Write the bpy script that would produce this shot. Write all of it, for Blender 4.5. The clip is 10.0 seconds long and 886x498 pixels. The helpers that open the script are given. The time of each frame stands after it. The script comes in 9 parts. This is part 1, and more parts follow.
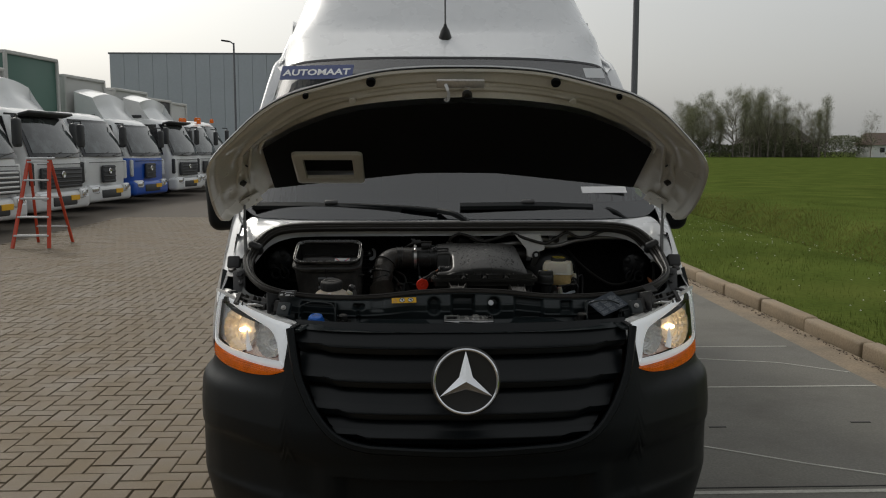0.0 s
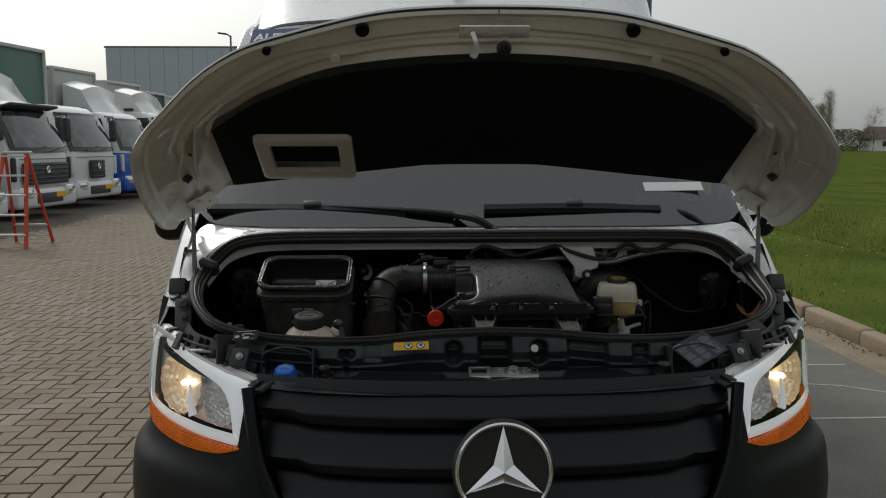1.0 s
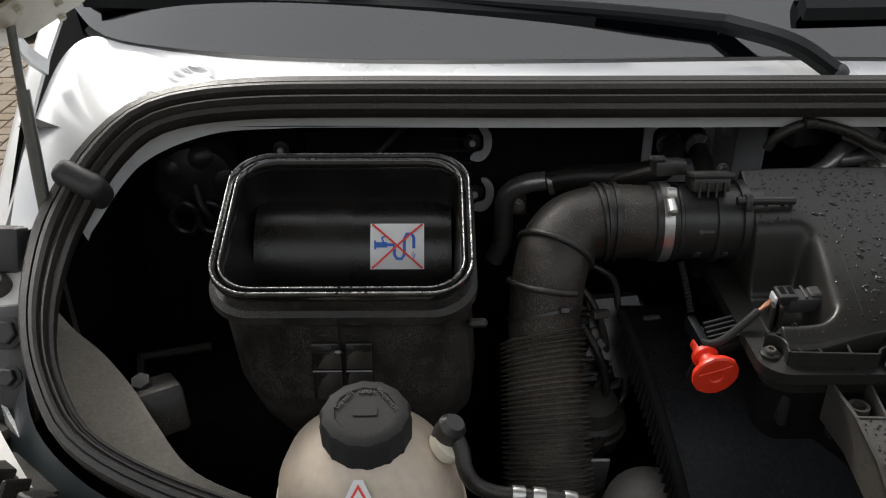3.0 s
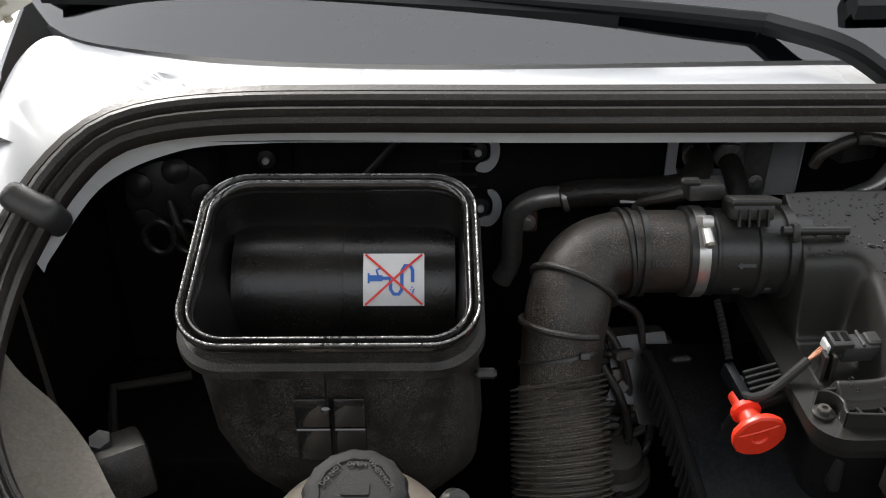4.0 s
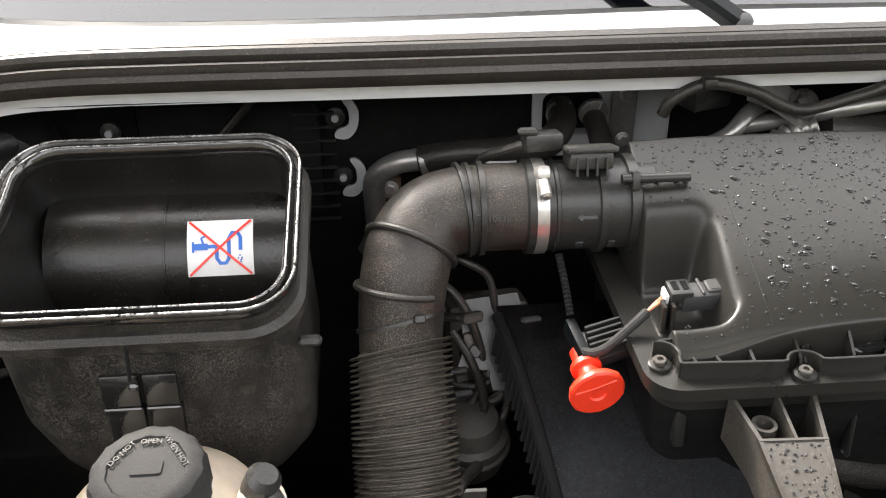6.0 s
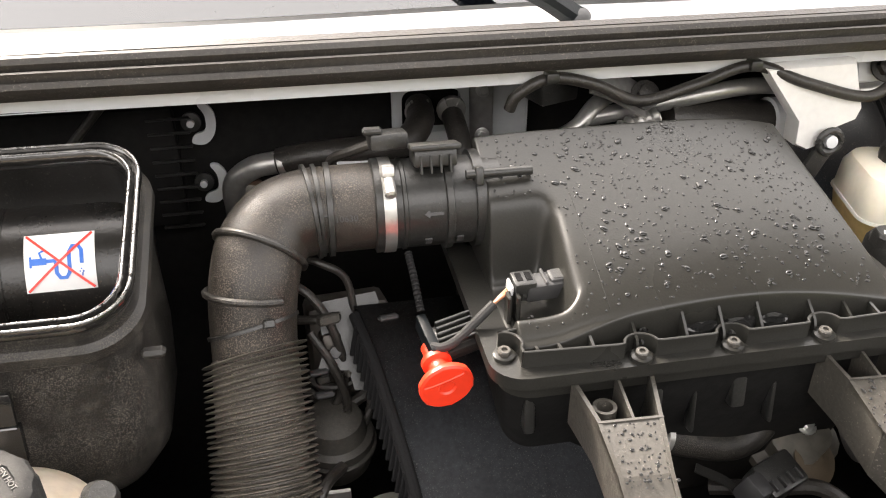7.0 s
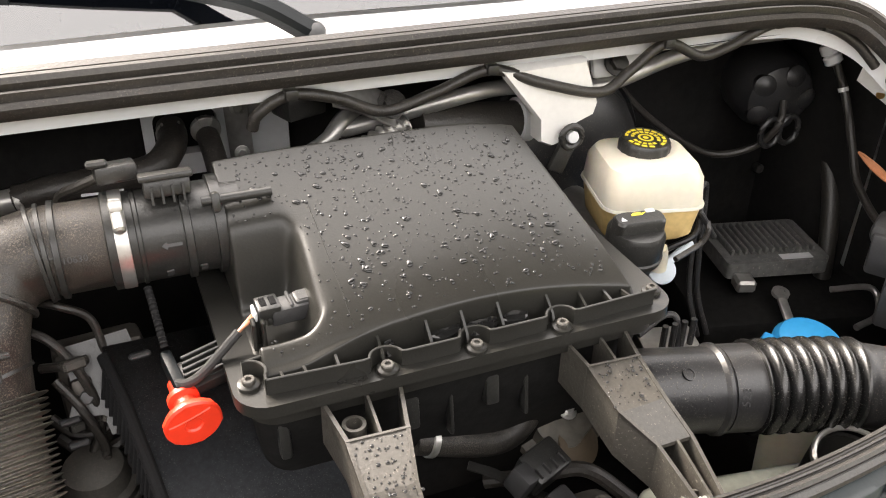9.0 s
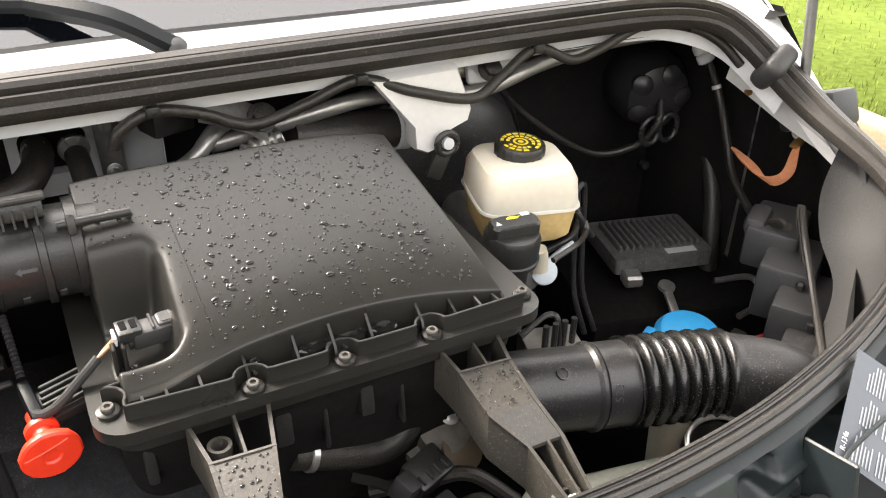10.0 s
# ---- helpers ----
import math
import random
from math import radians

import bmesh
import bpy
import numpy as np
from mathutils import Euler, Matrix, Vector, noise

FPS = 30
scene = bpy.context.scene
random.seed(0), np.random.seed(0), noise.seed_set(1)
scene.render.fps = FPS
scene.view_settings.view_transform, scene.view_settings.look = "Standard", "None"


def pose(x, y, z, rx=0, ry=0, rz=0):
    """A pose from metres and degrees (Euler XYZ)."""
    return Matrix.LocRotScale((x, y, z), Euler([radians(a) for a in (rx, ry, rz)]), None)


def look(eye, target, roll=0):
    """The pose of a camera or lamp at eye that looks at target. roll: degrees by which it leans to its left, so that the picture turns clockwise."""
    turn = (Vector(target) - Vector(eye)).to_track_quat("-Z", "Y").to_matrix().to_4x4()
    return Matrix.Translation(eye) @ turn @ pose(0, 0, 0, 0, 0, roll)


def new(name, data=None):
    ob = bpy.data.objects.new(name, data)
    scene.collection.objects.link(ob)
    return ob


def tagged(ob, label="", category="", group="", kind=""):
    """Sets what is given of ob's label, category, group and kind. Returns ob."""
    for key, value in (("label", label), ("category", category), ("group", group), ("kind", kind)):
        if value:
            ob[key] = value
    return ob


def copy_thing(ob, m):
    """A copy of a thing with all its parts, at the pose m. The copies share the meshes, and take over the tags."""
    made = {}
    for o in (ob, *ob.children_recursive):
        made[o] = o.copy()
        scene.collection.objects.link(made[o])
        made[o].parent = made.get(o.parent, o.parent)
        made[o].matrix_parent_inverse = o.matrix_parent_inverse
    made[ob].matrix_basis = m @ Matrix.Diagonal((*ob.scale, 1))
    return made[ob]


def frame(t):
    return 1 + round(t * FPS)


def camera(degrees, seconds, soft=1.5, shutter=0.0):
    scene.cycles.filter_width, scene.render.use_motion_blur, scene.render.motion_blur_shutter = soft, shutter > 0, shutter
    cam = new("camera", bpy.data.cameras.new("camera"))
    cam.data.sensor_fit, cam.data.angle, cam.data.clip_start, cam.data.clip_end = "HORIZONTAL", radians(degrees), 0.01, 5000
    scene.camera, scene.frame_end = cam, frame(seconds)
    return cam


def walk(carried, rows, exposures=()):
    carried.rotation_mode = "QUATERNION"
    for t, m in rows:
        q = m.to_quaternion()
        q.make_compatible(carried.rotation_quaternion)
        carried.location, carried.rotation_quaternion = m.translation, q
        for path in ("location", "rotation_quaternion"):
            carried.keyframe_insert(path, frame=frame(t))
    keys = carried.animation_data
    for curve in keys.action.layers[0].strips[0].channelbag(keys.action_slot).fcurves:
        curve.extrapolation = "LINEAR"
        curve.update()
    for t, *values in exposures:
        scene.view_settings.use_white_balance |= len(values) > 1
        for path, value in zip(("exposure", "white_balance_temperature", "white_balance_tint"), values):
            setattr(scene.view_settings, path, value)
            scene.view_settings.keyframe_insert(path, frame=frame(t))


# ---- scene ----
cam = camera(54.6, 10.0, soft=1.1)
METRES, EYE, TILT, LEAN, TURN, SIDE = 3.1, 1.7, -6.5, 0.0, -2.0, -0.171
ROWS = [
    (0.0, 0.0, 0.0, 0.0, 0.0, 0.0, -0.0),
    (0.5, -0.0156, 0.1389, 0.0065, 0.01, -0.21, 0.05),
    (1.0, -0.0186, 0.294, 0.0227, 0.02, -0.34, 0.11),
    (1.5, -0.0442, 0.4502, 0.0362, 0.25, -0.48, 0.23),
    (2.0, -0.0657, 0.6032, 0.0531, 0.71, -6.5, 0.11),
    (2.5, -0.0834, 0.7417, 0.0842, 1.23, -14.47, 0.07),
    (3.0, -0.1081, 0.8289, 0.0971, 1.39, -22.24, -0.21),
    (4.5, -0.1091, 0.8728, 0.0953, 1.54, -23.83, -0.16),
    (5.0, -0.0982, 0.876, 0.0892, 0.91, -23.97, 0.26),
    (6.5, -0.0629, 0.8799, 0.0843, -5.02, -24.29, 0.67),
    (7.0, -0.0543, 0.877, 0.0849, -8.62, -24.38, 0.8),
    (7.5, -0.0478, 0.875, 0.0868, -11.78, -24.5, 0.92),
    (8.0, -0.0396, 0.8743, 0.0872, -14.53, -24.6, 1.08),
    (8.5, -0.0338, 0.8731, 0.0889, -17.48, -24.71, 1.18),
    (9.0, -0.0255, 0.8736, 0.0896, -20.32, -24.84, 1.41),
    (9.5, -0.0128, 0.8701, 0.0913, -23.05, -24.86, 1.64),
    (10.0, -0.0084, 0.8671, 0.0917, -25.66, -24.88, 1.75),
]
walk(
    cam,
    [(t, pose(SIDE, 0, EYE, TILT, LEAN, TURN) @ pose(METRES * x, METRES * y, METRES * z, 90 + pitch, roll, yaw)) for t, x, y, z, yaw, pitch, roll in ROWS],
    exposures=[(0.0, -0.66, 6550, 7), (1.0, -0.62, 6400, 5), (1.5, -0.48, 6300, 4), (2.0, 0.38, 6000, 4), (2.5, 0.5, 6250, 8), (3.0, 0.48, 6500, 9), (4.5, 1.5, 6450, 10), (5.0, 1.85, 6500, 10), (6.5, 2.62, 7000, 12), (7.5, 2.82, 7200, 13), (9.0, 2.74, 7150, 13), (10.0, 2.6, 7050, 12)],
)

# ---- sky and sun ----
SUN_AZ, SUN_EL = -33.0, 41.0  # degrees from ahead (to the left is minus), degrees up
world = bpy.data.worlds.new("world")
scene.world = world
world.use_nodes = True
wn, wl = world.node_tree.nodes, world.node_tree.links
wn.clear()
w_sky = wn.new("ShaderNodeTexSky")
w_sky.sky_type = "NISHITA"
w_sky.sun_disc = False
w_sky.sun_elevation, w_sky.sun_rotation = radians(SUN_EL), radians(SUN_AZ)
w_sky.air_density, w_sky.dust_density, w_sky.ozone_density = 1.0, 6.0, 1.0
w_hsv = wn.new("ShaderNodeHueSaturation")
w_hsv.inputs["Saturation"].default_value = 0.34
w_back = wn.new("ShaderNodeBackground")
w_back.inputs["Strength"].default_value = 0.122
w_out = wn.new("ShaderNodeOutputWorld")
wl.new(w_sky.outputs[0], w_hsv.inputs["Color"])
w_mix = wn.new("ShaderNodeMix")  # bright haze over the whole sky
w_mix.data_type = "RGBA"
w_mix.inputs["Factor"].default_value = 0.50
w_mix.inputs["B"].default_value = (4.3, 4.3, 4.3, 1)
wl.new(w_hsv.outputs[0], w_mix.inputs["A"])
w_dir = wn.new("ShaderNodeTexCoord")
w_sep = wn.new("ShaderNodeSeparateXYZ")
w_rise = wn.new("ShaderNodeMapRange")  # cloud veil, brighter overhead than at the horizon
w_rise.inputs["From Min"].default_value, w_rise.inputs["From Max"].default_value = 0.0, 1.0
w_rise.inputs["To Min"].default_value, w_rise.inputs["To Max"].default_value = 1.74, 1.95
w_mul = wn.new("ShaderNodeVectorMath")
w_mul.operation = "SCALE"
wl.new(w_dir.outputs["Generated"], w_sep.inputs[0])
wl.new(w_sep.outputs["Z"], w_rise.inputs["Value"])
wl.new(w_mix.outputs["Result"], w_mul.inputs[0])
wl.new(w_rise.outputs[0], w_mul.inputs["Scale"])
wl.new(w_mul.outputs[0], w_back.inputs["Color"])
wl.new(w_back.outputs[0], w_out.inputs["Surface"])

sun_data = bpy.data.lights.new("sun", "SUN")
sun_data.energy, sun_data.angle, sun_data.color = 1.5, radians(8.0), (1.0, 0.95, 0.88)
sun = new("sun", sun_data)
SUN_DIR = Vector((math.sin(radians(SUN_AZ)) * math.cos(radians(SUN_EL)), math.cos(radians(SUN_AZ)) * math.cos(radians(SUN_EL)), math.sin(radians(SUN_EL))))
sun.matrix_world = look(SUN_DIR * 60, (0, 0, 0))


# ---- materials ----
def mat(name, color, rough=0.5, metal=0.0, var=0.15, scale=6.0, fine=120.0, bump=0.05, dirt=None, dirt_amount=0.0, dirt_scale=9.0, coat=0.0, spec=0.5, specks=None, **extra):
    """A surface with coarse and fine variation of colour and gloss, fine relief, and dirt in uneven patches."""
    m = bpy.data.materials.new(name)
    m.use_nodes = True
    n, l = m.node_tree.nodes, m.node_tree.links
    b = n["Principled BSDF"]
    tc = n.new("ShaderNodeTexCoord")
    n1, n2 = n.new("ShaderNodeTexNoise"), n.new("ShaderNodeTexNoise")
    for q, s, d in ((n1, scale, 5), (n2, fine, 3)):
        q.inputs["Scale"].default_value, q.inputs["Detail"].default_value = s, d
        l.new(tc.outputs["Object"], q.inputs["Vector"])
    mixn = n.new("ShaderNodeMath")
    mixn.operation = "ADD"
    l.new(n1.outputs[0], mixn.inputs[0])
    l.new(n2.outputs[0], mixn.inputs[1])
    mr = n.new("ShaderNodeMapRange")
    mr.inputs["From Min"].default_value, mr.inputs["From Max"].default_value = 0.7, 1.3
    mr.inputs["To Min"].default_value, mr.inputs["To Max"].default_value = 1 - var, 1 + var
    l.new(mixn.outputs[0], mr.inputs["Value"])
    sc = n.new("ShaderNodeVectorMath")
    sc.operation = "SCALE"
    sc.inputs[0].default_value = color
    l.new(mr.outputs[0], sc.inputs["Scale"])
    last = sc.outputs[0]
    rr = n.new("ShaderNodeMapRange")
    rr.inputs["From Min"].default_value, rr.inputs["From Max"].default_value = 0.3, 0.7
    rr.inputs["To Min"].default_value, rr.inputs["To Max"].default_value = max(0.02, rough * 0.85), min(1, rough * 1.15)
    l.new(n1.outputs[0], rr.inputs["Value"])
    lastr = rr.outputs[0]
    if dirt_amount:
        n3 = n.new("ShaderNodeTexNoise")
        n3.inputs["Scale"].default_value, n3.inputs["Detail"].default_value, n3.inputs["Roughness"].default_value = dirt_scale, 9, 0.72
        l.new(tc.outputs["Object"], n3.inputs["Vector"])
        ramp = n.new("ShaderNodeMapRange")
        ramp.inputs["From Min"].default_value, ramp.inputs["From Max"].default_value = 0.62 - 0.3 * dirt_amount, 0.78 - 0.2 * dirt_amount
        ramp.inputs["To Max"].default_value = min(1.0, 0.35 + 0.5 * dirt_amount)
        l.new(n3.outputs[0], ramp.inputs["Value"])
        mx = n.new("ShaderNodeMix")
        mx.data_type = "RGBA"
        l.new(ramp.outputs[0], mx.inputs["Factor"])
        l.new(last, mx.inputs["A"])
        mx.inputs["B"].default_value = (*dirt, 1)
        last = mx.outputs["Result"]
        mf = n.new("ShaderNodeMix")
        l.new(ramp.outputs[0], mf.inputs["Factor"])
        l.new(lastr, mf.inputs["A"])
        mf.inputs["B"].default_value = 0.85
        lastr = mf.outputs["Result"]
    grains = None
    if specks:
        hue, s_scale, s_edge, p_scale = specks
        n4, n5 = n.new("ShaderNodeTexNoise"), n.new("ShaderNodeTexNoise")
        for q, sq, dq in ((n4, s_scale, 3), (n5, p_scale, 4)):
            q.inputs["Scale"].default_value, q.inputs["Detail"].default_value, q.inputs["Roughness"].default_value = sq, dq, 0.6
            l.new(tc.outputs["Object"], q.inputs["Vector"])
        m4, m5, mul = n.new("ShaderNodeMapRange"), n.new("ShaderNodeMapRange"), n.new("ShaderNodeMath")
        m4.inputs["From Min"].default_value, m4.inputs["From Max"].default_value = s_edge, s_edge + 0.07
        m5.inputs["From Min"].default_value, m5.inputs["From Max"].default_value, m5.inputs["To Min"].default_value = 0.40, 0.60, 0.08
        l.new(n4.outputs[0], m4.inputs["Value"])
        l.new(n5.outputs[0], m5.inputs["Value"])
        mul.operation = "MULTIPLY"
        l.new(m4.outputs[0], mul.inputs[0])
        l.new(m5.outputs[0], mul.inputs[1])
        grains = mul.outputs[0]
        mg, mh_ = n.new("ShaderNodeMix"), n.new("ShaderNodeMix")
        mg.data_type = "RGBA"
        l.new(grains, mg.inputs["Factor"])
        l.new(last, mg.inputs["A"])
        mg.inputs["B"].default_value = (*hue, 1)
        last = mg.outputs["Result"]
        l.new(grains, mh_.inputs["Factor"])
        l.new(lastr, mh_.inputs["A"])
        mh_.inputs["B"].default_value = 0.9
        lastr = mh_.outputs["Result"]
    l.new(last, b.inputs["Base Color"])
    l.new(lastr, b.inputs["Roughness"])
    b.inputs["Metallic"].default_value = metal
    b.inputs["Specular IOR Level"].default_value = spec
    b.inputs["Coat Weight"].default_value = coat
    b.inputs["Coat Roughness"].default_value = 0.06
    for k, v in extra.items():
        b.inputs[k.replace("_", " ")].default_value = v
    if bump:
        bp = n.new("ShaderNodeBump")
        bp.inputs["Strength"].default_value, bp.inputs["Distance"].default_value = bump, 0.002
        l.new(n2.outputs[0], bp.inputs["Height"])
        l.new(bp.outputs[0], b.inputs["Normal"])
        if grains is not None:
            bq = n.new("ShaderNodeBump")
            bq.inputs["Strength"].default_value, bq.inputs["Distance"].default_value = 0.5, 0.0008
            l.new(grains, bq.inputs["Height"])
            l.new(bp.outputs[0], bq.inputs["Normal"])
            l.new(bq.outputs[0], b.inputs["Normal"])
    return m


def glass(name, tint, reflect=1.45, rough=0.02):
    """A thin pane: clear with a tint, and mirroring by Fresnel."""
    m = bpy.data.materials.new(name)
    m.use_nodes = True
    n, l = m.node_tree.nodes, m.node_tree.links
    n.clear()
    tr, gl, fr, mx, out = (n.new("ShaderNode" + k) for k in ("BsdfTransparent", "BsdfGlossy", "Fresnel", "MixShader", "OutputMaterial"))
    tr.inputs[0].default_value = (*tint, 1)
    gl.inputs["Roughness"].default_value = rough
    fr.inputs["IOR"].default_value = reflect
    l.new(fr.outputs[0], mx.inputs[0])
    l.new(tr.outputs[0], mx.inputs[1])
    l.new(gl.outputs[0], mx.inputs[2])
    l.new(mx.outputs[0], out.inputs[0])
    return m


DUST = (0.22, 0.195, 0.165)
M = dict(
    white=mat("white_paint", (0.63, 0.64, 0.65), 0.28, var=0.02, bump=0.0, coat=0.8),
    white_dirty=mat("white_paint_dirty", (0.76, 0.75, 0.73), 0.4, var=0.05, bump=0.02, dirt=(0.42, 0.38, 0.33), dirt_amount=0.12, dirt_scale=14),
    # white paint; the ground's warm bounce and the shade are put into this beige
    bounce_beige=mat("hood_white_bounce_tint", (0.58, 0.55, 0.47), 0.30, var=0.06, scale=4, bump=0.02, coat=0.3),
    bumper=mat("grained_dark_plastic", (0.0028, 0.0046, 0.0056), 0.46, var=0.15, fine=500, bump=0.15, spec=0.24),
    grille=mat("grille_plastic", (0.0028, 0.0046, 0.0058), 0.34, var=0.12, fine=400, bump=0.08, spec=0.30),
    black=mat("black_plastic", (0.020, 0.020, 0.019), 0.34, var=0.25, bump=0.12, fine=340, dirt=(0.075, 0.068, 0.06), dirt_amount=0.18, dirt_scale=120, specks=((0.13, 0.115, 0.10), 900, 0.64, 18)),
    airbox=mat("wet_black_plastic", (0.0195, 0.0190, 0.0170), 0.31, var=0.2, fine=520, bump=0.07, scale=5, spec=0.34),
    dusty=mat("dusty_black_plastic", (0.013, 0.0118, 0.0105), 0.42, var=0.35, fine=600, bump=0.2, dirt=(0.080, 0.071, 0.059), dirt_amount=0.34, dirt_scale=60, specks=((0.095, 0.084, 0.070), 860, 0.535, 16)),
    greyplastic=mat("grey_black_plastic", (0.035, 0.035, 0.036), 0.5, var=0.15, fine=300, bump=0.08, dirt=DUST, dirt_amount=0.12, dirt_scale=18),
    panel=mat("slam_panel_plastic", (0.0115, 0.0172, 0.0190), 0.45, var=0.15, fine=350, bump=0.08, dirt=(0.07, 0.066, 0.06), dirt_amount=0.12, dirt_scale=10, spec=0.5),
    rubber=mat("black_rubber", (0.024, 0.0215, 0.019), 0.42, var=0.3, fine=260, bump=0.25, dirt=(0.060, 0.046, 0.034), dirt_amount=0.24, dirt_scale=45, spec=0.5, specks=((0.11, 0.094, 0.078), 520, 0.62, 14)),
    felt=mat("black_felt", (0.009, 0.009, 0.0095), 0.95, var=0.2, fine=700, bump=0.3, spec=0.1),
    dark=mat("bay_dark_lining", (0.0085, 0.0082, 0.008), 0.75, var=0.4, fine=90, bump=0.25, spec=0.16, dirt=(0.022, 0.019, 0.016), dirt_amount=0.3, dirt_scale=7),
    # dusty liner, base lightened to stand for the light on the left corner
    liner=mat("lightened_liner", (0.17, 0.155, 0.130), 0.6, var=0.25, fine=260, bump=0.2, dirt=(0.11, 0.095, 0.072), dirt_amount=0.40, dirt_scale=24, specks=((0.26, 0.225, 0.18), 600, 0.60, 20)),
    dimgrey=mat("dull_grey_plastic", (0.045, 0.042, 0.037), 0.55, var=0.3, fine=260, bump=0.15, dirt=(0.09, 0.076, 0.060), dirt_amount=0.30, dirt_scale=30, specks=((0.12, 0.10, 0.08), 900, 0.60, 20)),
    matt=mat("matt_cap_plastic", (0.024, 0.024, 0.024), 0.72, var=0.2, fine=400, bump=0.15, spec=0.28, specks=((0.08, 0.075, 0.068), 900, 0.62, 30)),
    chrome=mat("chrome", (0.80, 0.81, 0.83), 0.14, 1.0, var=0.03, bump=0.0),
    steel=mat("zinc_plated_steel", (0.55, 0.54, 0.52), 0.33, 0.8, var=0.15, bump=0.05, dirt=(0.2, 0.17, 0.14), dirt_amount=0.15, dirt_scale=40),
    alu=mat("bare_aluminium", (0.36, 0.35, 0.335), 0.36, 0.7, var=0.15, bump=0.08, dirt=(0.2, 0.18, 0.15), dirt_amount=0.15, dirt_scale=30),
    bowl=mat("silvered_reflector", (0.93, 0.92, 0.89), 0.20, 0.55, var=0.08, scale=30, bump=0.0),
    silver=mat("silver_plastic", (0.74, 0.75, 0.76), 0.25, 0.25, var=0.03, bump=0.0, coat=0.3),
    ivory=mat("ivory_tank_plastic", (0.67, 0.62, 0.51), 0.42, var=0.05, bump=0.03, Subsurface_Weight=0.25, Subsurface_Radius=(0.02, 0.012, 0.006), Subsurface_Scale=1.0),
    fluid=mat("amber_fluid_plastic", (0.64, 0.46, 0.20), 0.42, var=0.15, bump=0.03, scale=12),
    red=mat("orange_red_plastic", (0.80, 0.045, 0.018), 0.42, var=0.06, bump=0.03),
    blue=mat("blue_plastic", (0.012, 0.13, 0.56), 0.4, var=0.08, bump=0.03),
    sky=mat("light_blue_plastic", (0.02, 0.30, 0.62), 0.4, var=0.06, bump=0.03),
    yellow=mat("yellow_label", (0.80, 0.44, 0.015), 0.4, var=0.04, bump=0.0),
    gold=mat("yellow_print", (0.72, 0.58, 0.05), 0.5, var=0.05, bump=0.0),
    whitelabel=mat("white_label", (0.74, 0.74, 0.74), 0.35, var=0.03, bump=0.0),
    redprint=mat("red_print", (0.75, 0.03, 0.02), 0.4, var=0.03, bump=0.0),
    blueprint=mat("blue_print", (0.01, 0.12, 0.50), 0.4, var=0.03, bump=0.0),
    ink=mat("black_print", (0.012, 0.012, 0.012), 0.5, var=0.03, bump=0.0),
    greyink=mat("pale_print", (0.55, 0.56, 0.57), 0.5, var=0.03, bump=0.0),
    amber=mat("amber_lens", (0.30, 0.055, 0.003), 0.22, var=0.8, fine=170, scale=14, spec=0.3, bump=0.0, coat=0.2, Emission_Color=(1.0, 0.20, 0.002, 1), Emission_Strength=0.24),
    drl=mat("daytime_light", (0.8, 0.8, 0.8), 0.4, var=0.02, bump=0.0, Emission_Color=(0.93, 0.96, 1.0, 1), Emission_Strength=0.42),
    lampback=mat("lamp_inner_silver", (0.80, 0.80, 0.80), 0.3, 0.3, var=0.15, scale=20, bump=0.02),
    bulb=mat("warm_bulb", (0.8, 0.6, 0.3), 0.3, var=0.02, bump=0.0, Emission_Color=(1.0, 0.62, 0.25, 1), Emission_Strength=34.0),
    wire=mat("copper_braid", (0.42, 0.16, 0.07), 0.5, var=0.2, bump=0.1),
    brass=mat("brass", (0.60, 0.36, 0.13), 0.35, 1.0, var=0.1, bump=0.0),
    glass=glass("windscreen_glass", (0.30, 0.345, 0.41), 2.35, 0.04),
    lens=glass("lamp_lens", (0.96, 0.97, 0.98), 1.4),
    truckglass=glass("truck_glass", (0.55, 0.62, 0.62), 1.5),
    frit=mat("black_glass_border", (0.012, 0.013, 0.016), 0.12, var=0.1, bump=0.0),
    dash=mat("dashboard_plastic", (0.26, 0.275, 0.29), 0.75, var=0.03, fine=60, bump=0.0),
    water=mat("wet_beads", (0.012, 0.012, 0.012), 0.03, var=0.0, bump=0.0, spec=0.5),
)


# ---- mesh helpers ----
def thing(name, loc, label, category, group="", kind=""):
    e = new(name)
    e.empty_display_size = 0.05
    e.location = loc
    return tagged(e, label, category, group, kind)


def root_place(ob):
    p = Vector((0, 0, 0))
    while ob is not None:
        p = p + ob.location
        ob = ob.parent
    return p


def part(name, bm, material, parent, label="", kind="", sharp=35):
    """Links a bmesh, built in world places, as one mesh object under a thing or a part."""
    if parent is not None:
        bmesh.ops.translate(bm, verts=bm.verts, vec=-root_place(parent))
    bmesh.ops.recalc_face_normals(bm, faces=bm.faces)
    for e in bm.edges:
        e.smooth = not (len(e.link_faces) == 2 and e.calc_face_angle() > radians(sharp))
    for f in bm.faces:
        f.smooth = True
    me = bpy.data.meshes.new(name)
    bm.to_mesh(me)
    bm.free()
    me.materials.append(M[material] if isinstance(material, str) else material)
    ob = new(name, me)
    ob.parent = parent
    return tagged(ob, label, "", "", kind)


def solo(name, bm, material, label, category, group="", kind="", sharp=35):
    return tagged(part(name, bm, material, None, "", "", sharp), label, category, group, kind)


def bmn():
    return bmesh.new()


